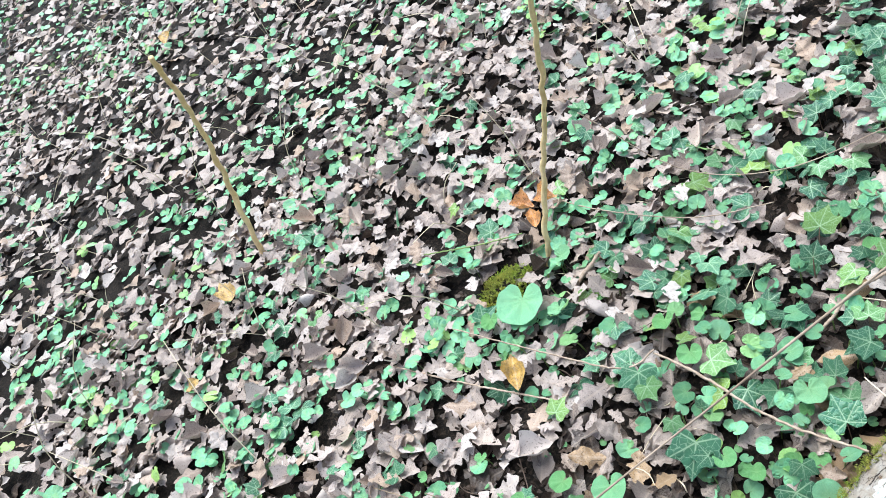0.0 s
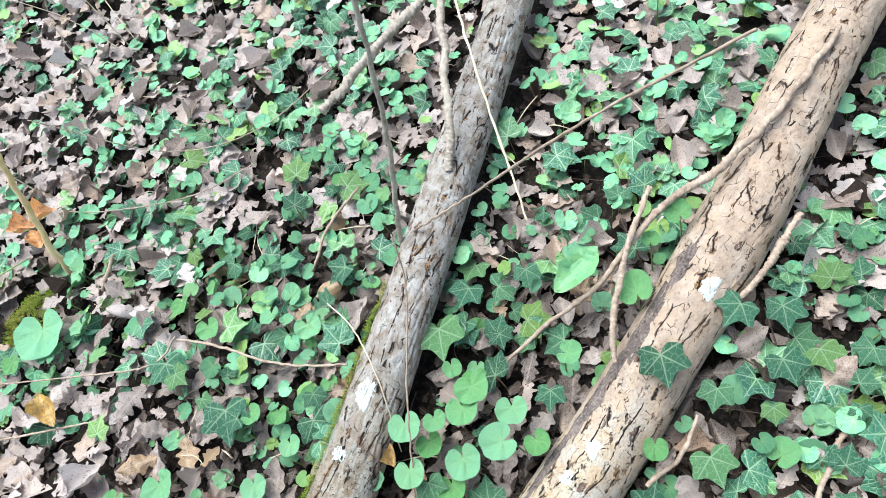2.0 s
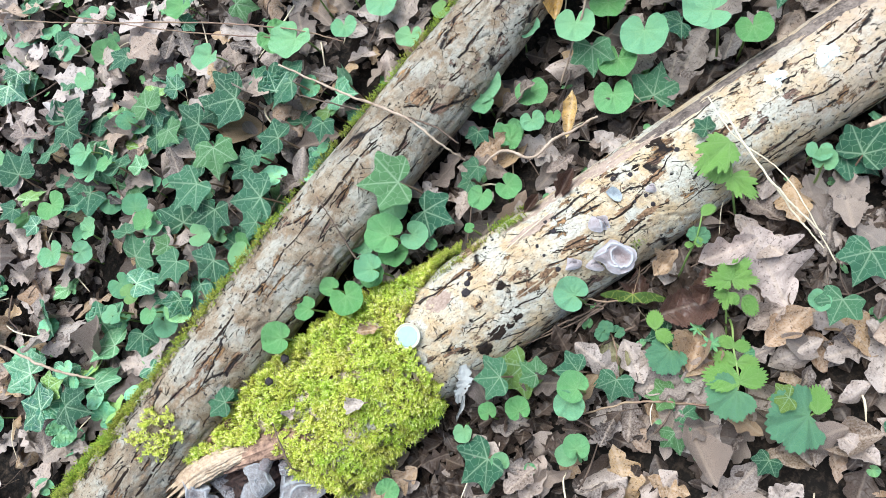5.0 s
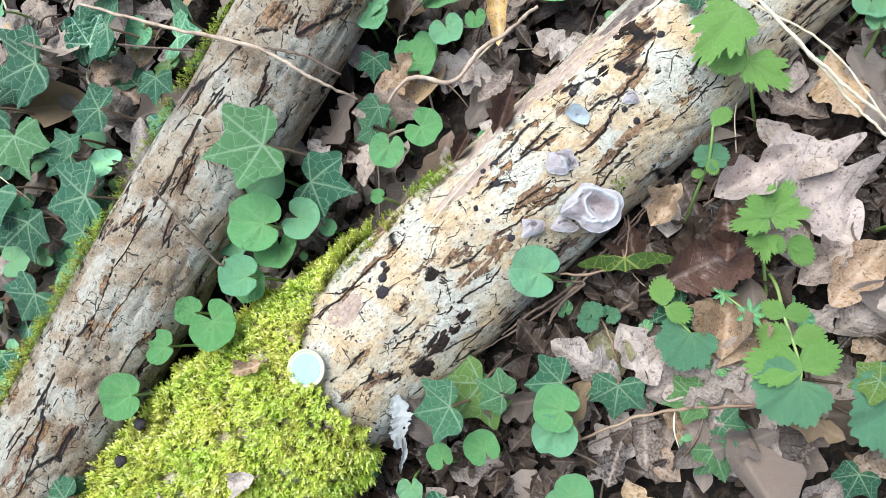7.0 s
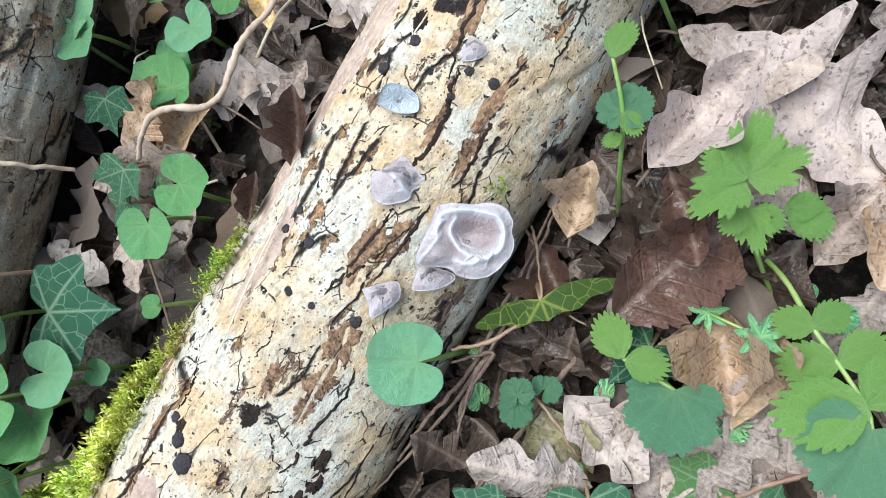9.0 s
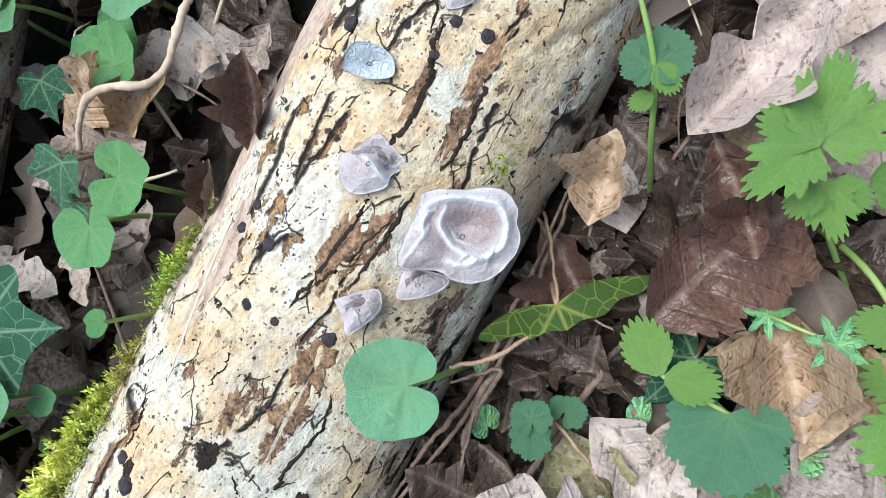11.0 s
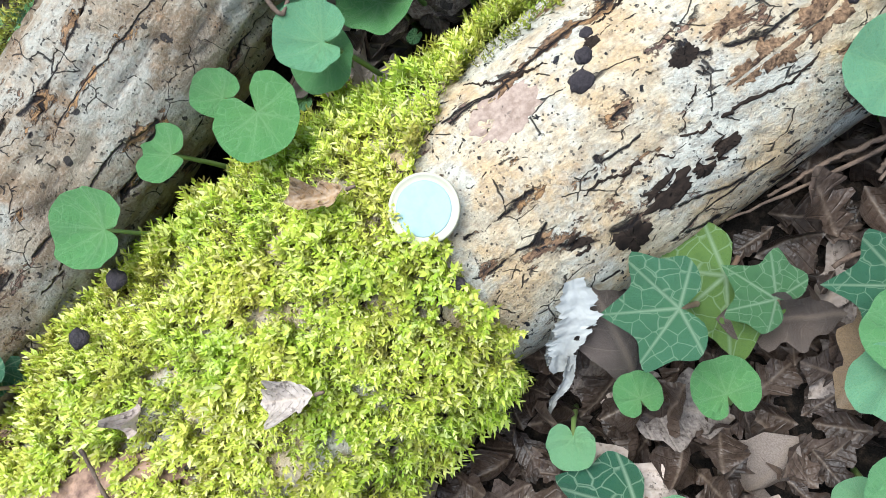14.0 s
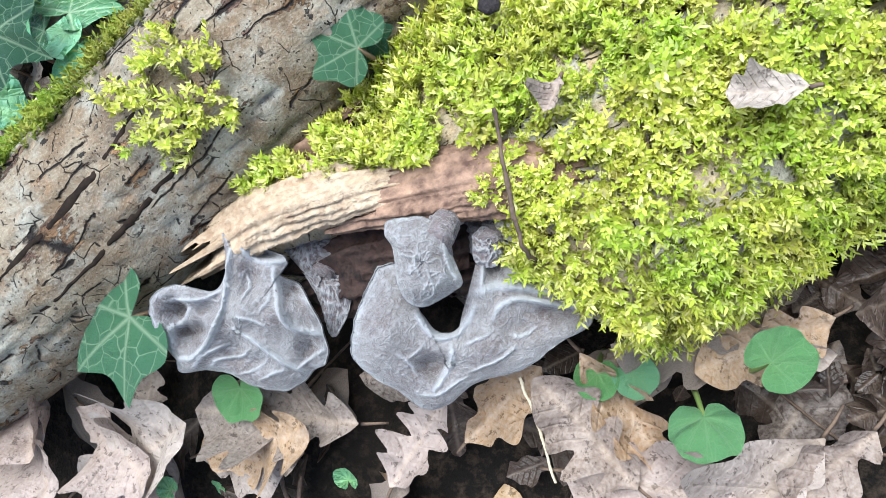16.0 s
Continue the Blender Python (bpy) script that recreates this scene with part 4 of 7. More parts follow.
build_coin()


# ---- single plants near the logs: x, y, height, length, heading of the tip ----
CEL_BETWEEN = [
    (0.0580, 0.0790, 0.061, 0.0407, 23, 7),
    (0.0490, 0.0700, 0.046, 0.0313, 117, 0),
    (0.0720, 0.0650, 0.051, 0.0303, -168, -3),
    (0.0240, 0.0700, 0.062, 0.0295, 32, 6),
    (-0.0090, 0.0700, 0.070, 0.0350, 165, 5),
    (-0.0130, 0.0890, 0.064, 0.0199, 18, 9),
    (-0.0420, 0.0950, 0.062, 0.0250, 36, -7),
    (-0.0770, 0.0940, 0.070, 0.0325, 30, 5),
    (0.2010, 0.0580, 0.028, 0.0282, -71, 6),
    (0.1600, 0.0210, 0.056, 0.0266, -180, -7),
    (0.1410, 0.0380, 0.046, 0.0259, 104, -7),
    (0.0840, 0.0970, 0.056, 0.0304, 137, -12),
    (0.0410, 0.1020, 0.045, 0.0300, 95, -13),
    (0.0760, 0.0500, 0.040, 0.0128, -180, -14),
    (0.0220, 0.0750, 0.050, 0.0286, 137, -16),
    (0.2280, 0.0500, 0.035, 0.0257, 142, -7),
    (0.2430, 0.0360, 0.035, 0.0156, 127, 0),
    (0.2140, 0.0960, 0.045, 0.0239, 113, -7),
    (0.1100, 0.0260, 0.045, 0.0110, 22, 0),
]
CEL_BESIDE = [
    (0.1180, -0.0870, 0.048, 0.0330, 13, 10),
    (0.0570, -0.1370, 0.046, 0.0291, 9, -12),
    (0.0460, -0.1390, 0.044, 0.0287, 103, -19),
    (0.0100, -0.1090, 0.030, 0.0238, -32, 0),
    (-0.0090, -0.0890, 0.028, 0.0181, -31, 0),
    (-0.036, -0.080, 0.020, 0.016, 125),
    (0.017, -0.166, 0.030, 0.020, -46),
    (0.008, -0.163, 0.020, 0.017, 62),
    (0.334, -0.170, 0.050, 0.019, 120),
    (0.232, -0.239, 0.050, 0.016, 89),
    (-0.160, 0.244, 0.040, 0.018, 133),
    (-0.036, -0.124, 0.020, 0.015, -33),
]
CEL_END = [
    (-0.1180, -0.0640, 0.040, 0.0230, -90, 0),
    (-0.1450, -0.0660, 0.036, 0.0250, 148, -30),
    (-0.1650, -0.0350, 0.022, 0.0176, 135, 0),
    (-0.1550, -0.0420, 0.022, 0.0174, -170, 0),
    (-0.2830, 0.0450, 0.030, 0.0251, 143, -22),
]
CEL_MID = [
    (0.3650, 0.0870, 0.072, 0.0432, 120, 0),
    (0.3800, 0.0540, 0.070, 0.0309, 131, 0),
    (0.4010, 0.0240, 0.078, 0.0436, 125, 0),
    (0.4280, 0.0220, 0.075, 0.0454, 128, 0),
    (0.3750, -0.0360, 0.090, 0.0463, 42, 0),
    (0.4150, -0.0330, 0.080, 0.0405, 113, 0),
    (0.3890, -0.0680, 0.072, 0.0331, 139, 0),
    (0.4890, -0.0790, 0.090, 0.0327, -180, 0),
    (0.3170, 0.0640, 0.067, 0.0393, 124, 0),
    (0.3560, 0.0580, 0.050, 0.0365, 130, 0),
    (0.3500, 0.0130, 0.050, 0.0467, 127, 0),
    (0.3190, 0.0190, 0.040, 0.0393, 124, 0),
    (0.2900, 0.0030, 0.035, 0.0397, 132, 0),
    (0.2950, 0.1080, 0.050, 0.0265, -177, 0),
    (0.2230, 0.1120, 0.045, 0.0449, -104, 0),
    (0.2510, 0.0700, 0.034, 0.0345, 144, 0),
    (0.2090, 0.0670, 0.025, 0.0324, 145, 0),
    (0.578, -0.138, 0.090, 0.038, -63),
    (0.452, 0.063, 0.050, 0.022, 128),
    (0.443, 0.027, 0.055, 0.029, 115),
    (0.420, -0.190, 0.060, 0.024, 106),
    (0.327, -0.179, 0.050, 0.017, -69),
    (0.356, -0.324, 0.040, 0.023, 108),
    (0.259, -0.345, 0.040, 0.027, -77),
    (0.647, -0.139, 0.090, 0.019, -80),
    (0.683, -0.165, 0.100, 0.027, -59),
]
CEL_LEFT = [
    (0.3050, 0.2390, 0.040, 0.0319, 133, 0),
    (0.3340, 0.2700, 0.040, 0.0242, 135, 0),
    (0.2450, 0.2610, 0.045, 0.0387, 130, 0),
    (0.2290, 0.2070, 0.045, 0.0299, 118, 0),
    (0.1990, 0.2780, 0.045, 0.0311, 143, 0),
    (0.1570, 0.3120, 0.050, 0.0504, 99, 0),
    (0.3250, 0.3080, 0.045, 0.0321, 157, 0),
    (0.2060, 0.3960, 0.040, 0.0508, 140, 0),
    (0.1700, 0.4510, 0.040, 0.0358, 92, 0),
    (0.1130, 0.4750, 0.040, 0.0351, 103, 0),
    (-0.0910, 0.3170, 0.030, 0.0294, 58, 0),
    (-0.1020, 0.4310, 0.035, 0.0374, -73, 0),
    (-0.1570, 0.4430, 0.035, 0.0389, -180, 0),
    (-0.1470, 0.3790, 0.035, 0.0278, -117, 0),
    (-0.1940, 0.4000, 0.035, 0.0344, 162, 0),
    (-0.1670, 0.5400, 0.040, 0.0327, 0, 0),
    (0.116, 0.571, 0.045, 0.017, 130),
    (0.420, 0.433, 0.045, 0.031, 131),
    (0.460, 0.344, 0.045, 0.028, 113),
    (0.443, 0.496, 0.045, 0.028, 119),
    (0.348, 0.721, 0.045, 0.074, 126),
    (0.371, 0.653, 0.045, 0.029, 119),
    (0.455, 0.317, 0.045, 0.019, -118),
    (0.145, 0.341, 0.045, 0.036, -174),
    (0.289, 0.742, 0.045, 0.029, 121),
    (0.458, 0.282, 0.045, 0.034, 140),
    (0.210, 0.332, 0.045, 0.013, -38),
    (-0.085, 0.444, 0.045, 0.027, 114),
    (-0.076, 0.410, 0.045, 0.020, 119),
    (0.087, 0.392, 0.045, 0.029, 84),
]
IVY_NEAR = [
    (0.1010, 0.0960, 0.080, 0.0480, 46, 24),
    (0.0960, 0.0710, 0.050, 0.0400, -164, 6),
    (0.1900, 0.0870, 0.032, 0.0208, 115, -7),
    (0.1610, 0.0610, 0.040, 0.0222, 80, -13),
    (0.1470, 0.0620, 0.030, 0.0202, 50, -14),
    (-0.1550, 0.0980, 0.070, 0.0270, 27, 18),
    (-0.1510, 0.1040, 0.062, 0.0150, -169, -20),
    (0.095, -0.215, 0.02, 0.02, -154),
    (0.08, -0.218, 0.02, 0.025, 141),
    (0.109, -0.285, 0.02, 0.02, 92),
    (0.156, -0.266, 0.04, 0.02, 45),
]
IVY_LEFT = [
    (0.068, 0.324, 0.050, 0.054, 44),
    (0.022, 0.340, 0.050, 0.044, 49),
    (0.013, 0.306, 0.050, 0.043, 139),
    (-0.027, 0.293, 0.050, 0.047, 86),
    (0.006, 0.221, 0.050, 0.051, 40),
    (0.064, 0.250, 0.050, 0.036, 25),
    (-0.035, 0.259, 0.045, 0.039, 123),
    (-0.101, 0.255, 0.045, 0.035, 86),
    (-0.074, 0.221, 0.045, 0.039, 77),
    (-0.097, 0.280, 0.040, 0.025, 67),
    (0.118, 0.281, 0.050, 0.052, 34),
    (0.104, 0.220, 0.050, 0.026, 118),
    (0.034, 0.259, 0.050, 0.021, 108),
    (-0.016, 0.207, 0.050, 0.026, 42),
]
IVY_LOW = [
    (0.0230, -0.0800, 0.044, 0.0331, 43, -9),
    (0.0420, -0.0860, 0.024, 0.0430, 80, -10),
    (0.0440, -0.1020, 0.034, 0.0240, 3, 7),
    (0.0690, -0.1280, 0.038, 0.0290, 35, -5),
    (0.0840, -0.1560, 0.028, 0.0297, 112, -18),
    (0.0950, -0.2200, 0.018, 0.0202, 60, 0),
]
IVY_END = [
    (-0.041, -0.112, 0.020, 0.043, 77),
    (-0.2890, 0.0860, 0.060, 0.0500, 86, -2),
    (-0.2840, 0.2460, 0.050, 0.0391, -153, 0),
]
IVY_MID = [
    (0.510, -0.178, 0.095, 0.048, 116),
    (0.498, -0.240, 0.060, 0.034, 90),
    (0.594, -0.248, 0.080, 0.041, 67),
    (0.610, -0.291, 0.060, 0.040, 110),
    (0.426, -0.246, 0.050, 0.043, 123),
    (0.387, -0.285, 0.050, 0.032, 104),
    (0.551, -0.300, 0.050, 0.040, 126),
    (0.495, -0.298, 0.050, 0.025, 107),
    (0.285, -0.247, 0.050, 0.037, 102),
    (0.241, -0.252, 0.050, 0.030, 101),
    (0.327, -0.378, 0.040, 0.025, -179),
    (0.365, -0.251, 0.040, 0.019, 93),
    (0.403, -0.366, 0.040, 0.021, 135),
    (0.293, -0.091, 0.070, 0.018, -8),
    (0.438, -0.175, 0.050, 0.020, 127),
    (0.494, 0.095, 0.050, 0.059, 119),
    (0.594, 0.006, 0.060, 0.032, 119),
    (0.453, -0.064, 0.050, 0.032, 102),
    (0.506, 0.016, 0.050, 0.027, 121),
    (0.312, 0.043, 0.050, 0.035, 128),
]
IVY_FIELD = [
    (-0.004, 0.367, 0.050, 0.032, 174),
    (0.318, 0.343, 0.050, 0.060, 119),
    (0.353, 0.468, 0.050, 0.051, 130),
    (0.343, 0.445, 0.050, 0.035, 162),
    (-0.080, 0.480, 0.050, 0.030, 139),
    (0.323, 0.386, 0.050, 0.027, 133),
    (0.550, 0.259, 0.050, 0.044, 55),
    (0.313, 0.321, 0.050, 0.032, 36),
    (-0.001, 0.410, 0.050, 0.037, -25),
]
TW_LOG1 = [(0.122, 0.287, 0.075), (0.135, 0.198, 0.090), (0.150, 0.124, 0.096), (0.151, 0.086, 0.085), (0.156, 0.067, 0.060)]
TW_K = [(0.167, 0.059, 0.035), (0.185, 0.050, 0.045), (0.197, 0.022, 0.045), (0.220, 0.018, 0.045), (0.237, 0.008, 0.045), (0.260, -0.003, 0.050)]
TW_HOOK = [(0.044, 0.148, 0.088), (0.035, 0.118, 0.085), (0.027, 0.098, 0.075), (0.023, 0.085, 0.070), (0.028, 0.087, 0.068)]
TW_WHITE = [(0.304, -0.099, 0.090), (0.284, -0.144, 0.085), (0.278, -0.177, 0.070), (0.276, -0.214, 0.050)]
TW_WHITE2 = [(0.286, -0.144, 0.080), (0.274, -0.189, 0.060), (0.269, -0.219, 0.045)]
TW_R1 = [(0.058, -0.075, 0.020), (0.098, -0.096, 0.020), (0.131, -0.109, 0.022), (0.171, -0.117, 0.020), (0.195, -0.120, 0.018)]
TW_R2 = [(0.094, -0.104, 0.030), (0.111, -0.105, 0.030), (0.126, -0.110, 0.030), (0.119, -0.096, 0.032)]
TW_R3 = [(0.067, -0.113, 0.010), (0.125, -0.137, 0.015), (0.145, -0.145, 0.020)]
TW_R4 = [(0.150, -0.124, 0.035), (0.166, -0.117, 0.025), (0.178, -0.110, 0.010)]
TW_R5 = [(0.041, -0.150, 0.020), (0.080, -0.180, 0.022), (0.111, -0.221, 0.020), (0.130, -0.254, 0.020)]
TW_MOSS = [(-0.133, 0.043, 0.083), (-0.145, 0.024, 0.075), (-0.153, 0.009, 0.068), (-0.155, 0.003, 0.050)]
TW_STRAW_END = [(-0.187, -0.020, 0.030), (-0.196, -0.042, 0.020), (-0.203, -0.057, 0.015)]
TW_B1 = [(0.496, -0.372, 0.020), (0.414, -0.352, 0.020), (0.313, -0.350, 0.020)]
TW_B2 = [(0.350, -0.265, 0.020), (0.305, -0.308, 0.025), (0.281, -0.334, 0.020), (0.240, -0.350, 0.020)]
TW_B3 = [(0.381, -0.189, 0.030), (0.425, -0.218, 0.040), (0.466, -0.226, 0.050)]
TW_D = [(0.476, 0.005, 0.030), (0.538, -0.042, 0.050), (0.579, -0.087, 0.080), (0.633, -0.117, 0.100), (0.672, -0.140, 0.110)]
BR_LOG2A = [(0.491, -0.131, 0.085), (0.543, -0.119, 0.100), (0.611, -0.118, 0.110), (0.703, -0.127, 0.120)]
BR_LOG2B = [(0.605, -0.103, 0.090), (0.687, -0.147, 0.112), (0.748, -0.202, 0.118), (0.846, -0.257, 0.122), (0.96, -0.30, 0.125)]
BR_LOG2C = [(0.596, -0.238, 0.070), (0.635, -0.264, 0.080), (0.715, -0.293, 0.090)]
TW_L1 = [(0.235, 0.786, 0.050), (0.296, 0.618, 0.045), (0.344, 0.493, 0.050), (0.392, 0.470, 0.055)]
TW_L2 = [(0.389, 0.472, 0.050), (0.394, 0.387, 0.060), (0.392, 0.275, 0.075), (0.411, 0.177, 0.090)]
TW_L3 = [(0.109, 0.270, 0.050), (0.134, 0.193, 0.060), (0.157, 0.111, 0.090), (0.162, 0.073, 0.080)]
TW_L4 = [(0.020, 0.605, 0.040), (0.085, 0.448, 0.050), (0.153, 0.319, 0.050)]
TW_V = [(0.275, 0.055, 0.020), (0.385, 0.071, 0.130), (0.482, 0.085, 0.200), (0.518, 0.095, 0.260)]
TW_V2 = [(0.339, 0.100, 0.020), (0.395, 0.115, 0.120), (0.440, 0.156, 0.150), (0.469, 0.214, 0.130)]
TW_S1 = [(0.420, 0.686, 0.010), (0.493, 0.672, 0.040)]
TW_S2 = [(0.542, 0.325, 0.020), (0.605, 0.312, 0.050), (0.663, 0.272, 0.080)]
TW_S3 = [(0.120, 0.844, 0.030), (0.183, 0.696, 0.030), (0.258, 0.528, 0.040)]
TW_S4 = [(0.551, 0.886, 0.020), (0.558, 0.728, 0.050), (0.615, 0.575, 0.050), (0.686, 0.480, 0.060)]
TW_S5 = [(0.319, 1.009, 0.020), (0.382, 0.877, 0.060), (0.446, 0.814, 0.060)]
TW_FOOT = [(0.185, -0.117, 0.018), (0.162, -0.113, 0.020), (0.145, -0.109, 0.022), (0.115, -0.101, 0.022), (0.095, -0.090, 0.020), (0.073, -0.081, 0.018)]
TW_BIT = [(0.127, -0.109, 0.026), (0.116, -0.105, 0.030), (0.097, -0.103, 0.026)]
TW_RED = [(0.114, -0.126, 0.018), (0.106, -0.138, 0.020), (0.095, -0.149, 0.016)]
TW_KNOT = [(0.142, -0.120, 0.030), (0.130, -0.108, 0.034), (0.124, -0.095, 0.034)]
TW_THREAD = [(0.162, -0.027, 0.0585), (0.129, -0.021, 0.0610), (0.104, -0.017, 0.0620)]
TW_LEFT = [(-0.033, 0.678, 0.045), (0.024, 0.563, 0.055), (0.108, 0.421, 0.058), (0.161, 0.322, 0.055), (0.184, 0.264, 0.048)]
TW_LEFT2 = [(-0.342, 0.450, 0.030), (-0.305, 0.375, 0.040), (-0.276, 0.297, 0.040), (-0.253, 0.253, 0.030)]
TW_RIGHT = [(0.314, -0.077, 0.078), (0.297, -0.114, 0.078), (0.296, -0.166, 0.060), (0.269, -0.234, 0.030)]
FINE_CEL = [star_leaf(CEL_HALF, 5, 27, c * 1.7, f, w * 1.7, d, s + 40, 0.02, 7) for s, (c, f, w, d) in enumerate([(0.10, 0.02, 0.02, 0.02), (0.22, 0.05, 0.035, 0.06), (-0.10, 0.08, 0.03, 0.12), (0.16, -0.05, 0.045, 0.03), (0.30, 0.10, 0.05, -0.05), (-0.05, 0.22, 0.03, 0.16)])]
FINE_IVY = [star_leaf(IVY_HALF, 5, 29, c * 1.5, f, w * 1.8, d, s + 60) for s, (c, f, w, d) in enumerate([(-0.06, 0.12, 0.02, 0.12), (0.04, 0.18, 0.025, 0.2), (-0.12, 0.06, 0.03, 0.08)])]
LOBED_HALF = [(0, 1.0), (0.12, 0.95), (0.20, 0.78), (0.17, 0.66), (0.34, 0.70), (0.42, 0.52), (0.34, 0.38), (0.42, 0.26), (0.36, 0.08), (0.20, 0.0), (0.08, -0.04), (0, -0.02)]
ROUND_HALF = [(0, 1.0), (0.30, 0.93), (0.46, 0.74), (0.62, 0.70), (0.72, 0.46), (0.66, 0.28), (0.74, 0.10), (0.62, -0.14), (0.38, -0.20), (0.16, -0.12), (0, -0.02)]
WEDGE_HALF = [(0, 1.0), (0.18, 0.94), (0.31, 0.80), (0.41, 0.60), (0.42, 0.40), (0.33, 0.20), (0.16, 0.05), (0.07, -0.02), (0, -0.02)]
FINE_AVENS = [star_leaf(LOBED_HALF, 6, 60, 0.05, 0.10, 0.03, 0.1, 80, 0.20, 13, 0.018, 9), star_leaf(WEDGE_HALF, 6, 56, -0.05, 0.16, 0.04, 0.15, 81, 0.15, 11, 0.016, 10),
              star_leaf(ROUND_HALF, 6, 64, 0.06, 0.06, 0.04, 0.06, 82, 0.10, 17, 0.020, 9)]
CEL_MESH = [mesh_from("blade", *t) for t in FINE_CEL]
IVY_MESH = [mesh_from("blade", *t) for t in FINE_IVY]
AVENS_MESH = [mesh_from("blade", *t) for t in FINE_AVENS]
leaf_rng = np.random.default_rng(77)


def leaf_thing(name, meshes, which, row, unit, material, stem_material, label, group, tilt=0.2, stem=True, flip=0.0, fall=(0, 0)):
    x, y, z, length, heading = row[:5]
    if len(row) > 5:
        tilt, fall = tilt * 0.4, (row[5], 0)
    size = length * (0.82 if len(row) > 5 and unit < 1.2 else 1.0) / unit
    ob = thing(name, pose(x, y, z, 0, 0, heading), label, "leaf", group)
    blade = link("blade", meshes[which % len(meshes)], material, ob)
    blade.matrix_basis = pose(0, 0, 0, math.degrees(leaf_rng.normal(0, tilt)) + fall[0], math.degrees(leaf_rng.normal(0, tilt)) + fall[1], 0) @ Matrix.Diagonal((size, size, size, 1))
    if stem:
        g = ground_height(x, y) - z - 0.004
        back = -0.25 * size - 0.003
        v = tube([(0, 0, -0.0004), (0.001, back * 0.7, g * 0.35), (0.002, back * 1.1, g)], [0.0008, 0.0011, 0.0013], 9, 6)
        link("stalk", mesh_from("stalk", *v), stem_material, ob)
    return ob


for group, rows, label in (("leaves between the logs", CEL_BETWEEN, "glossy round green leaf on a thin stalk between the logs"),
                           ("leaves beside the pale log", CEL_BESIDE, "glossy kidney-shaped green leaf over dry litter"),
                           ("leaves by the broken end", CEL_END, "pale green round leaf beside the broken log end"),
                           ("leaves among the ivy", CEL_MID, "round green leaf standing among ivy and litter"),
                           ("leaves beyond the grey log", CEL_LEFT, "round green leaf in the carpet behind the grey log")):
    for k, row in enumerate(rows):
        leaf_thing("celandine_leaf", CEL_MESH, k * 3 + 1, row, 1.12, FRESH_CEL if rows is CEL_BETWEEN else PALE_CEL if rows in (CEL_BESIDE, CEL_END) else CELANDINE, STEM, label, group, 0.16)
for group, rows, label in (("ivy by the logs", IVY_NEAR, "dark green lobed ivy leaf with pale veins beside the log"),
                           ("ivy behind the grey log", IVY_LEFT, "green lobed ivy leaf with pale veins over litter"),
                           ("low ivy under the pale log", IVY_LOW, "pale-veined ivy leaf lying on dry oak litter"),
                           ("ivy by the broken end", IVY_END, "broad ivy leaf with pale veins on dark litter"),
                           ("ivy on the pale log", IVY_MID, "green ivy leaf creeping over the pale log"),
                           ("ivy in the carpet", IVY_FIELD, "large ivy leaf in the green carpet")):
    for k, row in enumerate(rows):
        leaf_thing("ivy_leaf", IVY_MESH, k * 2 + 1, row, 1.25, DARK_IVY if rows is IVY_LOW else IVY, RED_STEM, label, group, 0.14)
for x, y, z, size, rx, ry, rz, k in single_celandine:
    leaf_thing("celandine_leaf", CEL_MESH, int(k), (x, y, z, size, math.degrees(rz)), 1.0, CELANDINE, STEM, "round glossy green leaf of the woodland carpet", "leaves of the green carpet", 0.28)
for x, y, z, size, rx, ry, rz, k in single_ivy:
    leaf_thing("ivy_leaf", IVY_MESH, int(k), (x, y, z, size, math.degrees(rz)), 1.0, IVY, RED_STEM, "dark green ivy leaf of the woodland carpet", "ivy leaves of the carpet", 0.3)
OAK_MESH = [mesh_from("dry_leaf", *t) for t in OAK + BROAD[:2]]
for x, y, z, size, rx, ry, rz, k in single_litter:
    ob = link("dry_leaf", OAK_MESH[int(k) % len(OAK_MESH)], LITTER)
    ob.matrix_basis = Matrix.Translation((x, y, z)) @ Euler((rx, ry, rz)).to_matrix().to_4x4() @ Matrix.Diagonal((size, size, size, 1))
    tagged(ob, "dry curled oak leaf lying on the litter", "leaf", "loose dry leaves")
def avens_plant(leaflets, material, label, stalk):
    """Leaflets of one toothed plant: x, y, height, length, heading of the tip, shape."""
    ob = thing("avens_plant", Matrix(), label, "plant", "toothed plants")
    link("stalk", mesh_from("stalk", *tube(stalk, [0.0011, 0.0009, 0.0007], 26, 7, 0.05, 5)), STEM, ob, "hairy green stalk")
    for x, y, z, length, heading, shape in leaflets:
        leaf = link("leaflet", AVENS_MESH[shape], material, ob)
        s = length * (1.0, 1.0, 0.86)[shape]
        leaf.matrix_basis = pose(x, y, z, leaf_rng.normal(6, 7), leaf_rng.normal(0, 8), heading) @ Matrix.Diagonal((s, s, s, 1))


avens_plant([(0.2043, -0.1791, 0.055, 0.0210, -93, 0), (0.2026, -0.1781, 0.055, 0.0195, 51, 0), (0.2045, -0.1802, 0.055, 0.0185, -145, 0), (0.2038, -0.1796, 0.056, 0.015, -20, 1),
             (0.1948, -0.1831, 0.050, 0.0140, 116, 0), (0.1949, -0.1840, 0.050, 0.0110, 163, 1), (0.1946, -0.1823, 0.050, 0.0105, 57, 1), (0.1988, -0.1953, 0.045, 0.0155, 164, 1), (0.1985, -0.1945, 0.045, 0.011, -160, 1)], FRESH_AVENS,
            "fresh bright green plant with deeply toothed leaves", [(0.168, -0.206, 0.006), (0.183, -0.193, 0.024), (0.193, -0.184, 0.042), (0.2043, -0.1795, 0.054)])
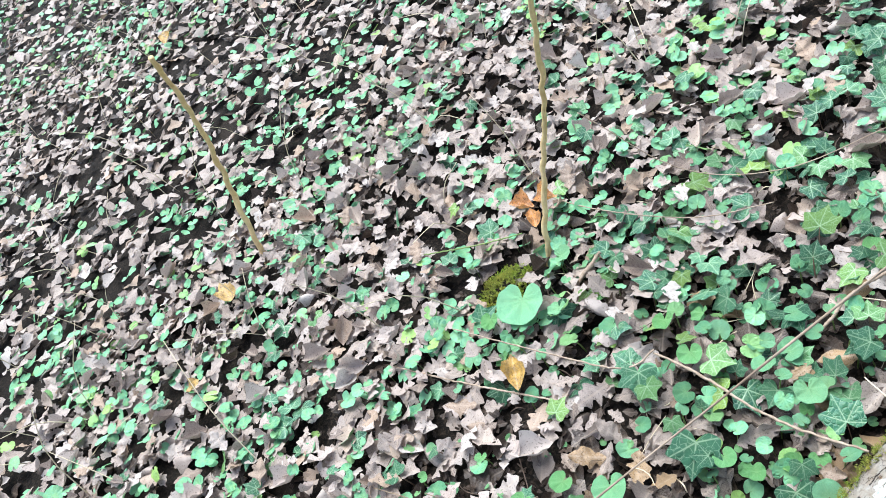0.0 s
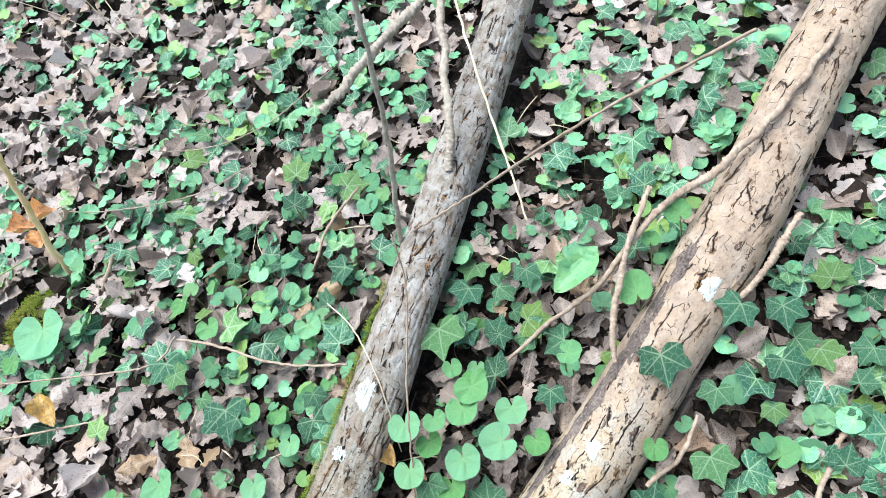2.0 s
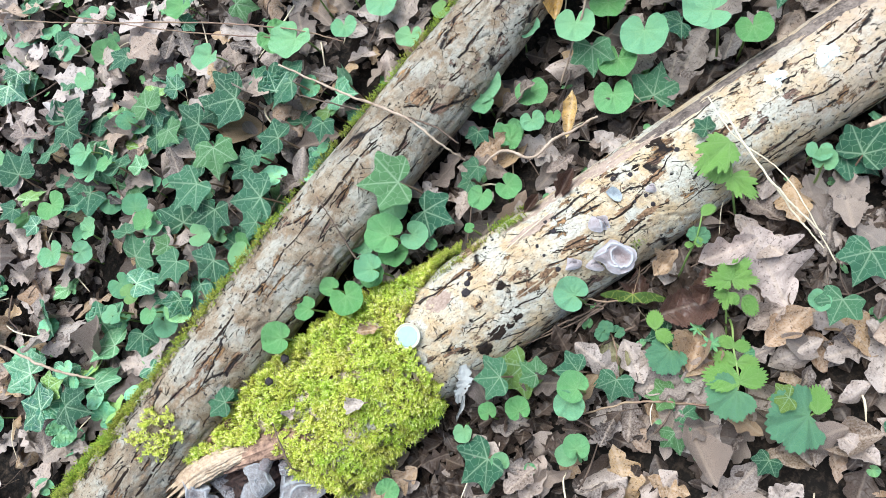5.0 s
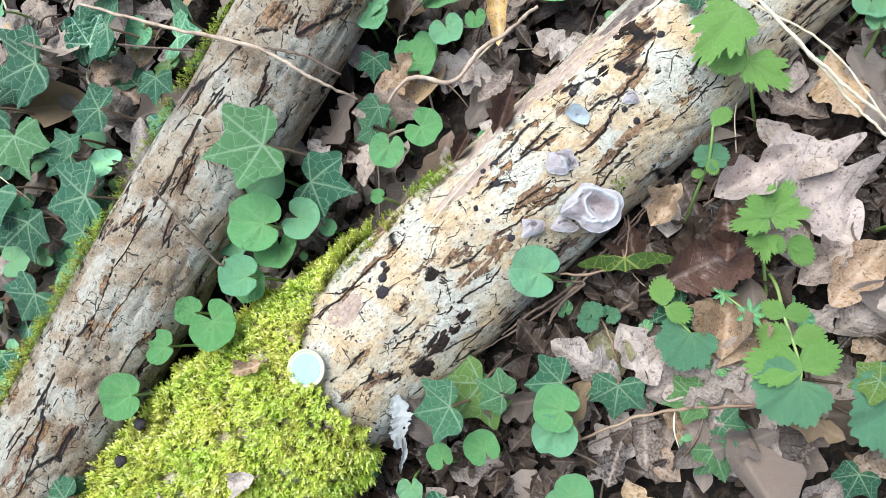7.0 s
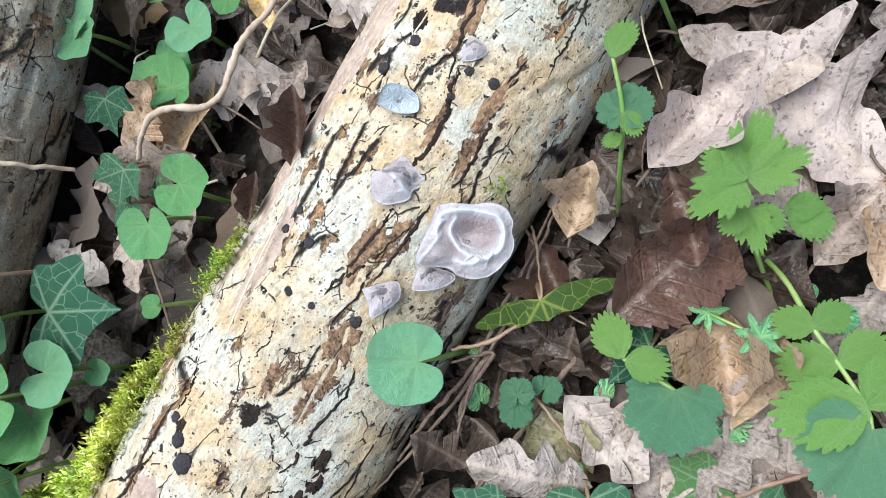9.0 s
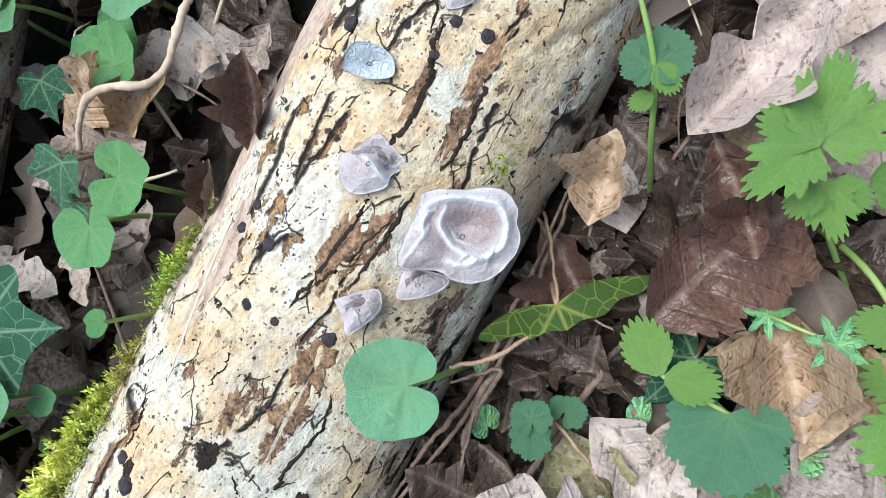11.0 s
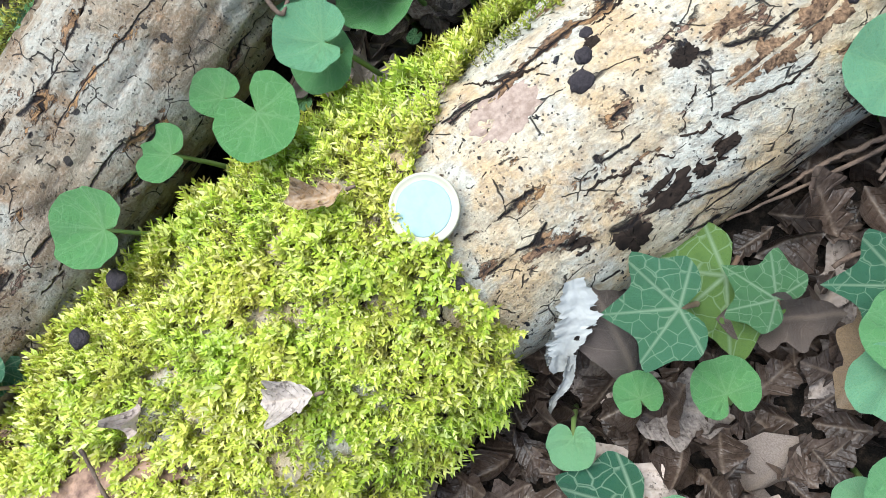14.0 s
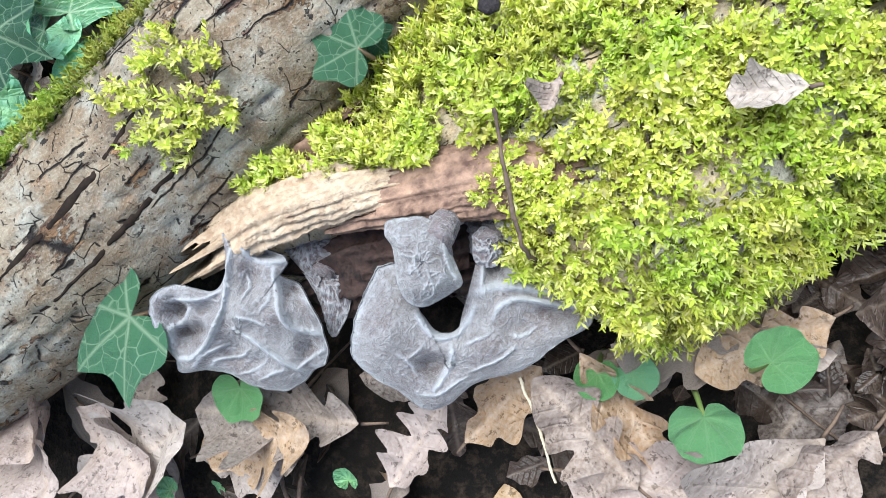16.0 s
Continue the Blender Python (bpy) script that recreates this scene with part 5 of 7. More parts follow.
avens_plant([(0.1307, -0.1758, 0.032, 0.0255, 93, 2), (0.1374, -0.1556, 0.034, 0.0165, -52, 1), (0.1363, -0.1574, 0.034, 0.0145, -173, 1)], BLUE_AVENS,
            "blue-green plant with a round toothed end leaf", [(0.139, -0.158, 0.004), (0.138, -0.157, 0.022), (0.1365, -0.1575, 0.033), (0.1307, -0.1758, 0.0315)])
avens_plant([(0.163, -0.2122, 0.038, 0.0128, -1, 1), (0.1634, -0.2122, 0.038, 0.0128, -136, 1), (0.1532, -0.2215, 0.038, 0.0175, 15, 1), (0.1539, -0.2220, 0.038, 0.0165, -139, 1),
             (0.1422, -0.2313, 0.042, 0.0270, 24, 1), (0.1428, -0.2318, 0.040, 0.022, -120, 1), (0.1358, -0.2343, 0.042, 0.0300, 80, 2)], AVENS,
            "green plant with paired toothed leaflets along its stalk", [(0.190, -0.190, 0.006), (0.178, -0.202, 0.026), (0.163, -0.2122, 0.037), (0.1535, -0.2217, 0.0375), (0.1422, -0.2313, 0.041), (0.1358, -0.2343, 0.0415)])
avens_plant([(0.1132, -0.1223, 0.028, 0.0085, -18, 2), (0.1132, -0.1223, 0.028, 0.0085, -115, 2), (0.1097, -0.1222, 0.026, 0.0105, 111, 2), (0.1173, -0.1315, 0.022, 0.0080, -164, 2), (0.117, -0.1305, 0.022, 0.0065, -51, 2)], AVENS,
            "small green seedling with round toothed leaves", [(0.116, -0.126, 0.002), (0.1165, -0.1285, 0.016), (0.113, -0.1225, 0.0265)])
avens_plant([(0.2162, -0.1374, 0.060, 0.0100, -18, 2), (0.2172, -0.1381, 0.060, 0.0115, -137, 2), (0.2163, -0.1383, 0.060, 0.0085, 137, 1), (0.2100, -0.1388, 0.055, 0.0065, 38, 1), (0.2307, -0.1314, 0.070, 0.0125, -101, 1)], BLUE_AVENS,
            "slender toothed plant climbing beside the pale log", [(0.190, -0.142, 0.006), (0.202, -0.140, 0.036), (0.2162, -0.1378, 0.059), (0.2307, -0.1314, 0.069)])
avens_plant([(0.2920, -0.1130, 0.075, 0.036, 82, 0), (0.2740, -0.1300, 0.060, 0.025, 170, 0), (0.2760, -0.1280, 0.062, 0.020, 40, 1)], AVENS,
            "toothed green plant leaning on the pale log", [(0.262, -0.150, 0.004), (0.266, -0.140, 0.036), (0.2745, -0.1295, 0.060), (0.2920, -0.1130, 0.0745)])
avens_plant([(0.155, -0.286, 0.030, 0.040, 53, 2), (0.160, -0.290, 0.030, 0.022, -60, 1), (0.163, -0.282, 0.030, 0.018, 10, 1)], BLUE_AVENS,
            "broad blue-green toothed plant in the litter", [(0.172, -0.296, 0.002), (0.166, -0.292, 0.020), (0.156, -0.287, 0.0295)])
BENT_HALF = [(0, 0.28), (0.20, 0.23), (0.42, 0.25), (0.60, 0.16), (0.82, 0.16), (1.0, 0.06), (0.70, -0.06), (0.40, -0.10), (0.16, -0.06), (0, -0.01)]
leaf_thing("ivy_leaf", [mesh_from("blade", *star_leaf(BENT_HALF, 6, 46, -0.10, 0.0, 0.05, 0.3, 5))], 0, (0.150, -0.1235, 0.036, 0.0285, 122), 1.0, OLD_IVY, RED_STEM, "bent yellow-green ivy leaf with pale veins", "low ivy under the pale log", 0.05)
for row in [(0.1427, -0.1646, 0.022, 0.026, 56), (0.1409, -0.1783, 0.020, 0.016, -29), (0.100, -0.196, 0.020, 0.024, 40)]:
    leaf_thing("ivy_leaf", IVY_MESH, int(row[4]), row, 1.25, DARK_IVY, RED_STEM, "dark low ivy leaf netted with pale veins", "low ivy under the pale log", 0.1)


# ---- single dry leaves ----
def dry_leaf(row, material, label, shape, tilt=(0, 0), width=0.30, lobes=4.2, depth=0.6, name="dry_leaf"):
    x, y, z, length, heading = row
    ob = thing(name, pose(x, y, z, tilt[0], tilt[1], heading), label, "leaf")
    v, t, u = rib_leaf(oak_width if lobes else plain_width, 41, 5, lobes, depth, *(1.2 * q for q in shape), int(abs(x) * 1000), width)
    link("blade", mesh_from("blade", v * length, t, u), material, ob)
    stalk = tube([(0, 0.01 * length, 0), (0.01 * length, -0.07 * length, 0.01 * length), (0.02 * length, -0.15 * length, -0.02 * length)], [0.0008, 0.0006], 6, 5)
    link("stalk", mesh_from("stalk", *stalk), DARK_TWIG, ob)


dry_leaf((0.2172, -0.2284, 0.020, 0.078, -30), PINK_LEAF, "large pale pinkish dry oak leaf lying flat", (0.12, 0.25, 0.2, 0.10), (4, 6), 0.40, 3.6, 0.42)
dry_leaf((0.2593, -0.1484, 0.022, 0.052, 168), LITTER, "grey dry oak leaf lying over another", (0.3, -0.3, 0.2, 0.10), (6, -4), 0.36, 3.4, 0.4)
dry_leaf((0.2047, -0.1500, 0.034, 0.050, -123), PINK_LEAF, "curled pale dry leaf with torn edges", (0.7, 1.3, 0.4, 0.18), (8, 0), 0.30, 3.2, 0.4)
dry_leaf((0.1504, -0.1494, 0.022, 0.052, -125), DARK_LEAF, "dark brown dry leaf with a toothed torn edge", (0.5, 0.7, 0.4, 0.20), (4, 10), 0.44, 15, 0.16)
dry_leaf((0.2054, -0.1581, 0.030, 0.036, 121), DARK_LEAF, "dark curled leaf folded over another", (0.8, 1.6, 0.5, 0.2), (6, 14), 0.30, 11, 0.18)
dry_leaf((0.1459, -0.1829, 0.012, 0.056, 151), PINK_LEAF, "tan dry oak leaf lying flat", (0.2, 0.4, 0.3, 0.14), (4, 4), 0.42, 3.2, 0.42)
dry_leaf((0.1161, -0.1387, 0.014, 0.042, 150), LITTER, "grey-brown dry leaf beside the twig", (0.2, 0.4, 0.3, 0.12), (4, -4), 0.38, 3.0, 0.3)
dry_leaf((0.1849, -0.2119, 0.020, 0.034, -115), LITTER, "torn brown dry leaf", (0.5, 0.8, 0.3, 0.2), (8, -6), 0.36, 5, 0.4)
dry_leaf((0.1758, -0.1273, 0.022, 0.030, -99), ORANGE_LEAF, "crumpled small brown leaf by the log", (0.9, 1.4, 0.5, 0.3), (10, -6), 0.36, 3, 0.4)
dry_leaf((0.1731, -0.1111, 0.012, 0.036, 133), DARK_LEAF, "dark crumpled leaf in the shade of the log", (0.6, 1.0, 0.5, 0.3), (6, 6), 0.34, 3, 0.4)
dry_leaf((0.1637, -0.1846, 0.014, 0.040, 111), ORANGE_LEAF, "rolled yellow-brown leaf half in the litter", (0.4, 1.8, 0.2, 0.1), (4, 8), 0.30, 0)
dry_leaf((0.0796, -0.1548, 0.010, 0.042, -48), OLIVE_LEAF, "dull olive dead leaf half under twigs", (0.15, 0.3, 0.1, 0.05), (3, 4), 0.32, 0)
dry_leaf((0.228, -0.240, 0.022, 0.050, 80), ORANGE_LEAF, "tan dry leaf with folded edges", (0.3, 0.6, 0.4, 0.1), (6, 8), 0.34, 3, 0.4)
dry_leaf((0.1765, -0.0206, 0.045, 0.0314, -81), DARK_LEAF, "dark curled wet leaf against the log", (0.8, 2.2, 0.5, 0.3), (10, 10), 0.26, 4, 0.3)
dry_leaf((0.1517, -0.003, 0.04, 0.0211, -90), DARK_LEAF, "dark purplish rolled leaf by the log", (0.4, 2.6, 0.3, 0.2), (6, 10), 0.24, 0)
dry_leaf((-0.38, 0.144, 0.022, 0.0661, 178), PINK_LEAF, "pale greyish oak leaf below the log end", (0.3, 0.5, 0.3, 0.14), (6, 4), 0.36, 3.6, 0.42)
dry_leaf((-0.364, 0.0923, 0.016, 0.0588, -161), PINK_LEAF, "pale crisp oak leaf below the log end", (0.4, 0.6, 0.3, 0.14), (4, 6), 0.36, 3.6, 0.42)
dry_leaf((-0.2215, -0.0257, 0.016, 0.0429, -83), ORANGE_LEAF, "warm brown oak leaf under the fungus", (0.3, 0.9, 0.3, 0.12), (4, 6), 0.30, 3.6, 0.4)
dry_leaf((0.114, -0.228, 0.010, 0.072, -1), LITTER, "large flat brown dry oak leaf", (0.2, 0.2, 0.3, 0.10), (4, 5), 0.36)
dry_leaf((0.150, -0.215, 0.012, 0.050, 8), ORANGE_LEAF, "pinkish tan dry oak leaf", (0.2, 0.4, 0.3, 0.12), (6, -6), 0.36)
dry_leaf((0.170, -0.191, 0.010, 0.050, 100), ORANGE_LEAF, "yellow-brown leaf half under other leaves", (0.3, 0.6, 0.3, 0.1), (6, 8), 0.36, 0)
dry_leaf((0.086, -0.172, 0.014, 0.062, -128), LITTER, "grey-brown dry oak leaf", (-0.2, 0.4, 0.3, 0.12), (6, -6), 0.36)
for k, row in enumerate([(-0.398, 0.144, 0.014, 0.085, -172), (-0.386, 0.063, 0.016, 0.078, -101), (-0.322, 0.038, 0.016, 0.060, -115), (-0.198, -0.055, 0.014, 0.060, -134), (-0.179, -0.074, 0.018, 0.052, 4), (-0.091, -0.067, 0.012, 0.050, 74), (-0.258, -0.022, 0.014, 0.045, -72), (-0.106, -0.102, 0.014, 0.050, 95)]):
    dry_leaf(row, (PINK_LEAF, LITTER, ORANGE_LEAF)[k % 3], "crisp dry oak leaf below the broken log end", (0.25, 0.45, 0.3 - 0.1 * k, 0.14), (6, 4 - 2 * k), 0.36)
for row in [(0.538, 0.806, 0.068, 0.046, 63), (0.502, 0.837, 0.060, 0.048, 37), (0.470, 0.800, 0.058, 0.040, -30)]:
    dry_leaf(row, ORANGE_BRIGHT, "orange-brown leaf caught at the sapling's foot", (0.4, 0.7, 0.2, 0.1), (14, 8), 0.36, 0)
for row in [(-0.210, 1.205, 0.045, 0.040, -107), (-0.025, 1.331, 0.045, 0.070, 0), (0.410, 3.088, 0.05, 0.09, -20)]:
    dry_leaf(row, GOLD_LEAF, "fallen yellow leaf among the green carpet", (0.3, 0.5, 0.2, 0.1), (8, 8), 0.32, 0)
dry_leaf((-0.165, -0.025, 0.022, 0.055, 178), ORANGE_LEAF, "long orange-brown oak leaf hanging under the fungus", (0.3, 1.6, 0.3, 0.1), (-14, 0), 0.20)
dry_leaf((-0.120, -0.095, 0.015, 0.085, 100), LITTER, "pinkish brown oak leaf on the litter", (0.2, 0.7, 0.2, 0.1), (5, 0), 0.32)
dry_leaf((-0.255, 0.005, 0.012, 0.07, 50), LITTER, "grey-brown oak leaf below the broken end", (0.4, 0.9, 0.4, 0.1), (4, 8), 0.34)
dry_leaf((-0.066, -0.010, 0.0780, 0.021, 48), LITTER, "small brown leaf scrap lying on moss", (0.3, 0.5, 0.3, 0.15), (-14, 4), 0.40, 2.6, 0.3)
dry_leaf((-0.010, 0.024, 0.0735, 0.020, 50), LITTER, "small grey leaf scrap lying on moss", (0.8, 0.9, 0.4, 0.2), (-6, 4), 0.34, 2.2, 0.3)
dry_leaf((-0.112, 0.040, 0.0735, 0.012, 120), PINK_LEAF, "pale leaf scrap in the moss", (0.6, 0.9, 0.4, 0.2), (0, 6), 0.38, 0)
dry_leaf((0.232, 0.012, 0.032, 0.045, -60), GOLD_LEAF, "narrow yellow dry leaf between the logs", (0.4, 1.6, 0.2, 0.1), (6, 0), 0.16, 0)
dry_leaf((0.318, 0.092, 0.045, 0.030, -70), GOLD_LEAF, "small orange hanging leaf", (0.4, 1.6, 0.2, 0.1), (30, 0), 0.25, 0)
dry_leaf((0.225, 0.600, 0.045, 0.060, -35), GOLD_LEAF, "yellow leaf lying on the carpet", (0.3, 0.9, 0.2, 0.1), (12, 8), 0.28, 0)
dry_leaf((0.560, -0.045, 0.085, 0.075, -120), AVENS, "long green dock leaf between the logs", (0.3, 0.5, 0.2, 0.08), (6, 4), 0.30, 0, name="dock_leaf")


# ---- twigs and stems ----
def twig(name, points, radii, material, label, category="twig", n=44, sides=8, rough=0.13):
    line = smooth_line(points, n)
    r = np.interp(np.linspace(0, 1, n), np.linspace(0, 1, len(radii)), radii)
    seed = points[0][0] * 50
    s = np.concatenate([[0], np.cumsum(np.linalg.norm(np.diff(line, axis=0), axis=1))])
    for i in range(n):
        k = s[i] / (r[i] * 9)
        line[i] += 1.1 * r[i] * np.array([noise.noise((k, seed, 0)), noise.noise((k, seed, 5)), 0.6 * noise.noise((k, seed, 9))])
        r[i] *= 1 + 0.30 * noise.noise((k * 2.2, seed, 13)) + 0.45 * max(0, noise.noise((k * 1.1, seed, 17)) - 0.25)
    v, t, u = tube(line, r, n * 2, sides, rough, len(points) * 7 + n)
    ob = thing(name, Matrix(), label, category)
    link("stem", mesh_from("stem", v, t, u), material, ob)
    return ob


twig("twig", TW_LOG1, [0.0010, 0.0013, 0.0011, 0.0008], TWIG, "thin grey twig lying across the grey log")
twig("twig", TW_K, [0.0010, 0.0015, 0.0014, 0.0010], TWIG, "knotty brown twig between the logs")
twig("twig", TW_HOOK, [0.0005, 0.0008, 0.0008], DARK_TWIG, "thin hooked stalk on the grey log")
twig("dry_stalk", TW_WHITE, [0.0008, 0.0010, 0.0007], STRAW, "bleached grass stalk over the pale log", "stalk")
twig("dry_stalk", TW_WHITE2, [0.0006, 0.0008, 0.0005], STRAW, "bleached grass stalk over the pale log", "stalk")
twig("root_twig", TW_R1, [0.0005, 0.0009, 0.0008, 0.0005], DARK_TWIG, "brown twig along the foot of the pale log")
twig("root_twig", TW_R2, [0.0005, 0.0008, 0.0005], DARK_TWIG, "short knotted brown twig")
twig("root_twig", TW_R3, [0.0010, 0.0013, 0.0009], DARK_TWIG, "dark twig in the litter")
twig("dry_stalk", TW_R4, [0.0005, 0.0006], RED_STEM, "thin reddish leaf stalk in the litter", "stalk")
twig("twig", TW_R5, [0.0008, 0.0011, 0.0009], RED_STEM, "thin reddish runner over dry leaves")
twig("dry_stalk", TW_MOSS, [0.0006, 0.0008, 0.0007], DARK_TWIG, "dark dry stalk leaning over the moss", "stalk")
twig("dry_stalk", TW_STRAW_END, [0.0006, 0.0006], STRAW, "white straw below the fungus", "stalk")
twig("twig", TW_B1, [0.0030, 0.0034, 0.0026], TWIG, "brown twig in the litter")
twig("twig", TW_B2, [0.0026, 0.0034, 0.0028], DARK_TWIG, "dark mossy twig in the litter")
twig("twig", TW_B3, [0.0030, 0.0028, 0.0020], TWIG, "pale brown twig by the log")
twig("twig", TW_D, [0.0022, 0.0030, 0.0034, 0.0038], TWIG, "grey-brown twig rising between the logs")
twig("dead_branch", BR_LOG2A, [0.0024, 0.0036, 0.0034, 0.0030], TWIG, "split grey branch lying on the pale log", "branch", 80, 12, 0.20)
twig("dead_branch", BR_LOG2B, [0.0026, 0.0040, 0.0052, 0.0046, 0.0040], TWIG, "bleached branch along the pale log", "branch", 80, 12, 0.20)
twig("dead_branch", BR_LOG2C, [0.0030, 0.0042, 0.0040], TWIG, "brown branch under the pale log", "branch", 80, 12, 0.20)
twig("root_twig", TW_FOOT, [0.0005, 0.0008, 0.0009, 0.0006], DARK_TWIG, "long dark rootlet along the foot of the pale log", "twig", 70)
twig("root_twig", TW_BIT, [0.0008, 0.0014, 0.0009], DARK_TWIG, "short flaky bit of root bark")
twig("dry_stalk", TW_RED, [0.0006, 0.0007, 0.0005], RED_STEM, "thin reddish leaf stalk in the litter", "stalk")
twig("root_twig", TW_KNOT, [0.0006, 0.0009, 0.0006], RED_STEM, "short knotted reddish runner")
twig("dry_stalk", TW_THREAD, [0.0003, 0.0003], STRAW, "fine pale grass blade lying on the pale log", "stalk")
twig("dry_stalk", TW_LEFT, [0.0006, 0.0008, 0.0006], RED_STEM, "fine reddish runner over the carpet", "stalk")
twig("twig", TW_LEFT2, [0.0012, 0.0016, 0.0012], TWIG, "thin brown twig on the litter")
twig("dry_stalk", TW_RIGHT, [0.0005, 0.0006, 0.0005], STRAW, "fine bleached stalk hanging over the pale log", "stalk")
twig("twig", TW_L1, [0.0010, 0.0014, 0.0014], TWIG, "thin twig over the green carpet")
twig("twig", TW_L2, [0.0018, 0.0020, 0.0018, 0.0014], TWIG, "thin grey twig reaching the grey log")
twig("twig", TW_L3, [0.0007, 0.0009, 0.0008], DARK_TWIG, "fine dark twig over ivy")
twig("dry_stalk", TW_L4, [0.0006, 0.0007, 0.0006], RED_STEM, "fine reddish runner over the carpet", "stalk")
twig("stem", TW_V, [0.0010, 0.0011, 0.0010, 0.0009], TWIG, "thin upright dry stem between the logs", "stem")
twig("stem", TW_V2, [0.0008, 0.0009, 0.0007], STRAW, "thin arching dry stem", "stem")
twig("twig", TW_S1, [0.0040, 0.0034], TWIG, "short brown stick by the sapling")
twig("stem", TW_S2, [0.0022, 0.0024, 0.0018], TWIG, "thin dry stem in the ivy", "stem")
twig("stem", TW_S3, [0.0014, 0.0016, 0.0014], TWIG, "thin brown twig on the litter")
twig("stem", TW_S4, [0.0009, 0.0010, 0.0008], TWIG, "pale runner over the carpet", "stem")
twig("stem", TW_S5, [0.0012, 0.0012, 0.0010], STEM, "thin green runner over the carpet", "stem")
twig("sapling", [(0.445, 0.790, -0.03), (0.49, 0.772, 0.11), (0.54, 0.752, 0.241), (0.555, 0.70, 0.38), (0.551, 0.648, 0.50), (0.55, 0.58, 0.66)], [0.0056, 0.0047, 0.0042, 0.0038, 0.0034], OCHRE, "thin ochre-barked sapling leaning out of the ground", "sapling", 60, 10, 0.05)
twig("sapling", [(0.085, 1.45, -0.03), (0.125, 1.44, 0.12), (0.16, 1.40, 0.26), (0.19, 1.30, 0.42), (0.20, 1.2, 0.58)], [0.0072, 0.0062, 0.0054, 0.0046], OCHRE, "thin pinkish-brown sapling leaning over the litter", "sapling", 60, 10, 0.05)
twig("sapling", [(0.578, 0.195, -0.02), (0.60, 0.17, 0.12), (0.625, 0.135, 0.28), (0.645, 0.105, 0.47)], [0.0038, 0.0034, 0.0030, 0.0026], PALE_TWIG, "grey-brown upright stem beside the grey log", "sapling", 50, 10, 0.08)
twig("dead_branch", [(1.02, 0.235, 0.155), (0.983, 0.251, 0.150), (0.86, 0.293, 0.150), (0.734, 0.335, 0.149)], [0.0055, 0.0068, 0.0072, 0.0060], PALE_TWIG, "bare grey dead branch hanging over the ivy", "branch", 80, 12, 0.20)
twig("dead_branch", [(0.70, 0.140, 0.095), (0.75, 0.147, 0.125), (0.86, 0.190, 0.150), (0.975, 0.232, 0.163), (1.15, 0.30, 0.18)], [0.0060, 0.0055, 0.0060, 0.0055], PALE_TWIG, "pale barked side branch rising from the grey log", "branch", 80, 12, 0.20)
twig("dry_stalk", [(1.05, 0.26, 0.21), (0.979, 0.216, 0.203), (0.80, 0.11, 0.19), (0.64, 0.009, 0.10)], [0.0016, 0.0018, 0.0014], STRAW, "long bleached grass stalk across the grey log", "stalk")
twig("stem", [(0.60, 0.192, 0.06), (0.612, 0.06, 0.19), (0.616, -0.089, 0.350), (0.62, -0.22, 0.47)], [0.0015, 0.0015, 0.0013], TWIG, "brown arching stem over the grey log", "stem")
twig("stem", [(-0.62, 0.575, 0.0), (-0.22, 0.285, 0.42), (0.133, 0.032, 0.783), (0.265, -0.063, 0.918)], [0.0008, 0.0004, 0.0002, 0.0002], TWIG, "thin brown stem rising over the carpet", "stem", 60)
twig("stem", [(0.60, 0.735, 0.24), (0.66, 0.62, 0.10), (0.74, 0.50, 0.07), (0.86, 0.40, 0.09)], [0.0008, 0.0009, 0.0007], TWIG, "thin pale runner from the sapling", "stem")



scraps, fine = [], []
for k in range(520):
    x, y = leaf_rng.uniform(-0.45, 0.9), leaf_rng.uniform(-0.45, 0.75)
    if in_log(x, y, 0.004):
        continue
    a, ln = leaf_rng.uniform(0, 6.283), leaf_rng.uniform(0.02, 0.08)
    dx, dy, g = math.cos(a) * ln / 2, math.sin(a) * ln / 2, ground_height(x, y) + leaf_rng.uniform(0.010, 0.034)
    r = leaf_rng.uniform(0.0003, 0.0011)
    bend = leaf_rng.normal(0, ln * 0.12, 2)
    (scraps if k % 3 else fine).append(tube([(x - dx, y - dy, g - 0.004), (x + bend[0], y + bend[1], g + 0.003), (x + dx, y + dy, g - 0.003)], [r, r * 1.1, r * 0.6], 9, 5, 0.12, k))
tagged(link("twig_scraps", mesh_from("twig_scraps", *joined(scraps)), DARK_TWIG), "thin dark twigs and stalks lost in the litter", "twigs", kind="stuff")
tagged(link("stalk_scraps", mesh_from("stalk_scraps", *joined(fine)), STRAW), "thin pale stalks lost in the litter", "stalks", kind="stuff")


def build_cleavers():
    ob = thing("cleavers_sprig", Matrix(), "fresh green sprig with whorls of narrow leaves", "plant")
    link("stem", mesh_from("stem", *tube([(0.164, -0.176, 0.010), (0.160, -0.181, 0.025), (0.156, -0.198, 0.032)], [0.0006, 0.0006], 10, 6)), STEM, ob)
    for (x, y, z), s in (((0.160, -0.181, 0.025), 0.008), ((0.156, -0.198, 0.032), 0.010)):
        for k in range(7):
            v, t, u = rib_leaf(plain_width, 9, 1, 0, 0, 0.3, 0.4, 0, 0, k, 0.16)
            link("leaflet", mesh_from("leaflet", (v * s) @ turn(0.3, 0, k * 0.9).T + (x, y, z), t, u), AVENS, ob)


build_cleavers()


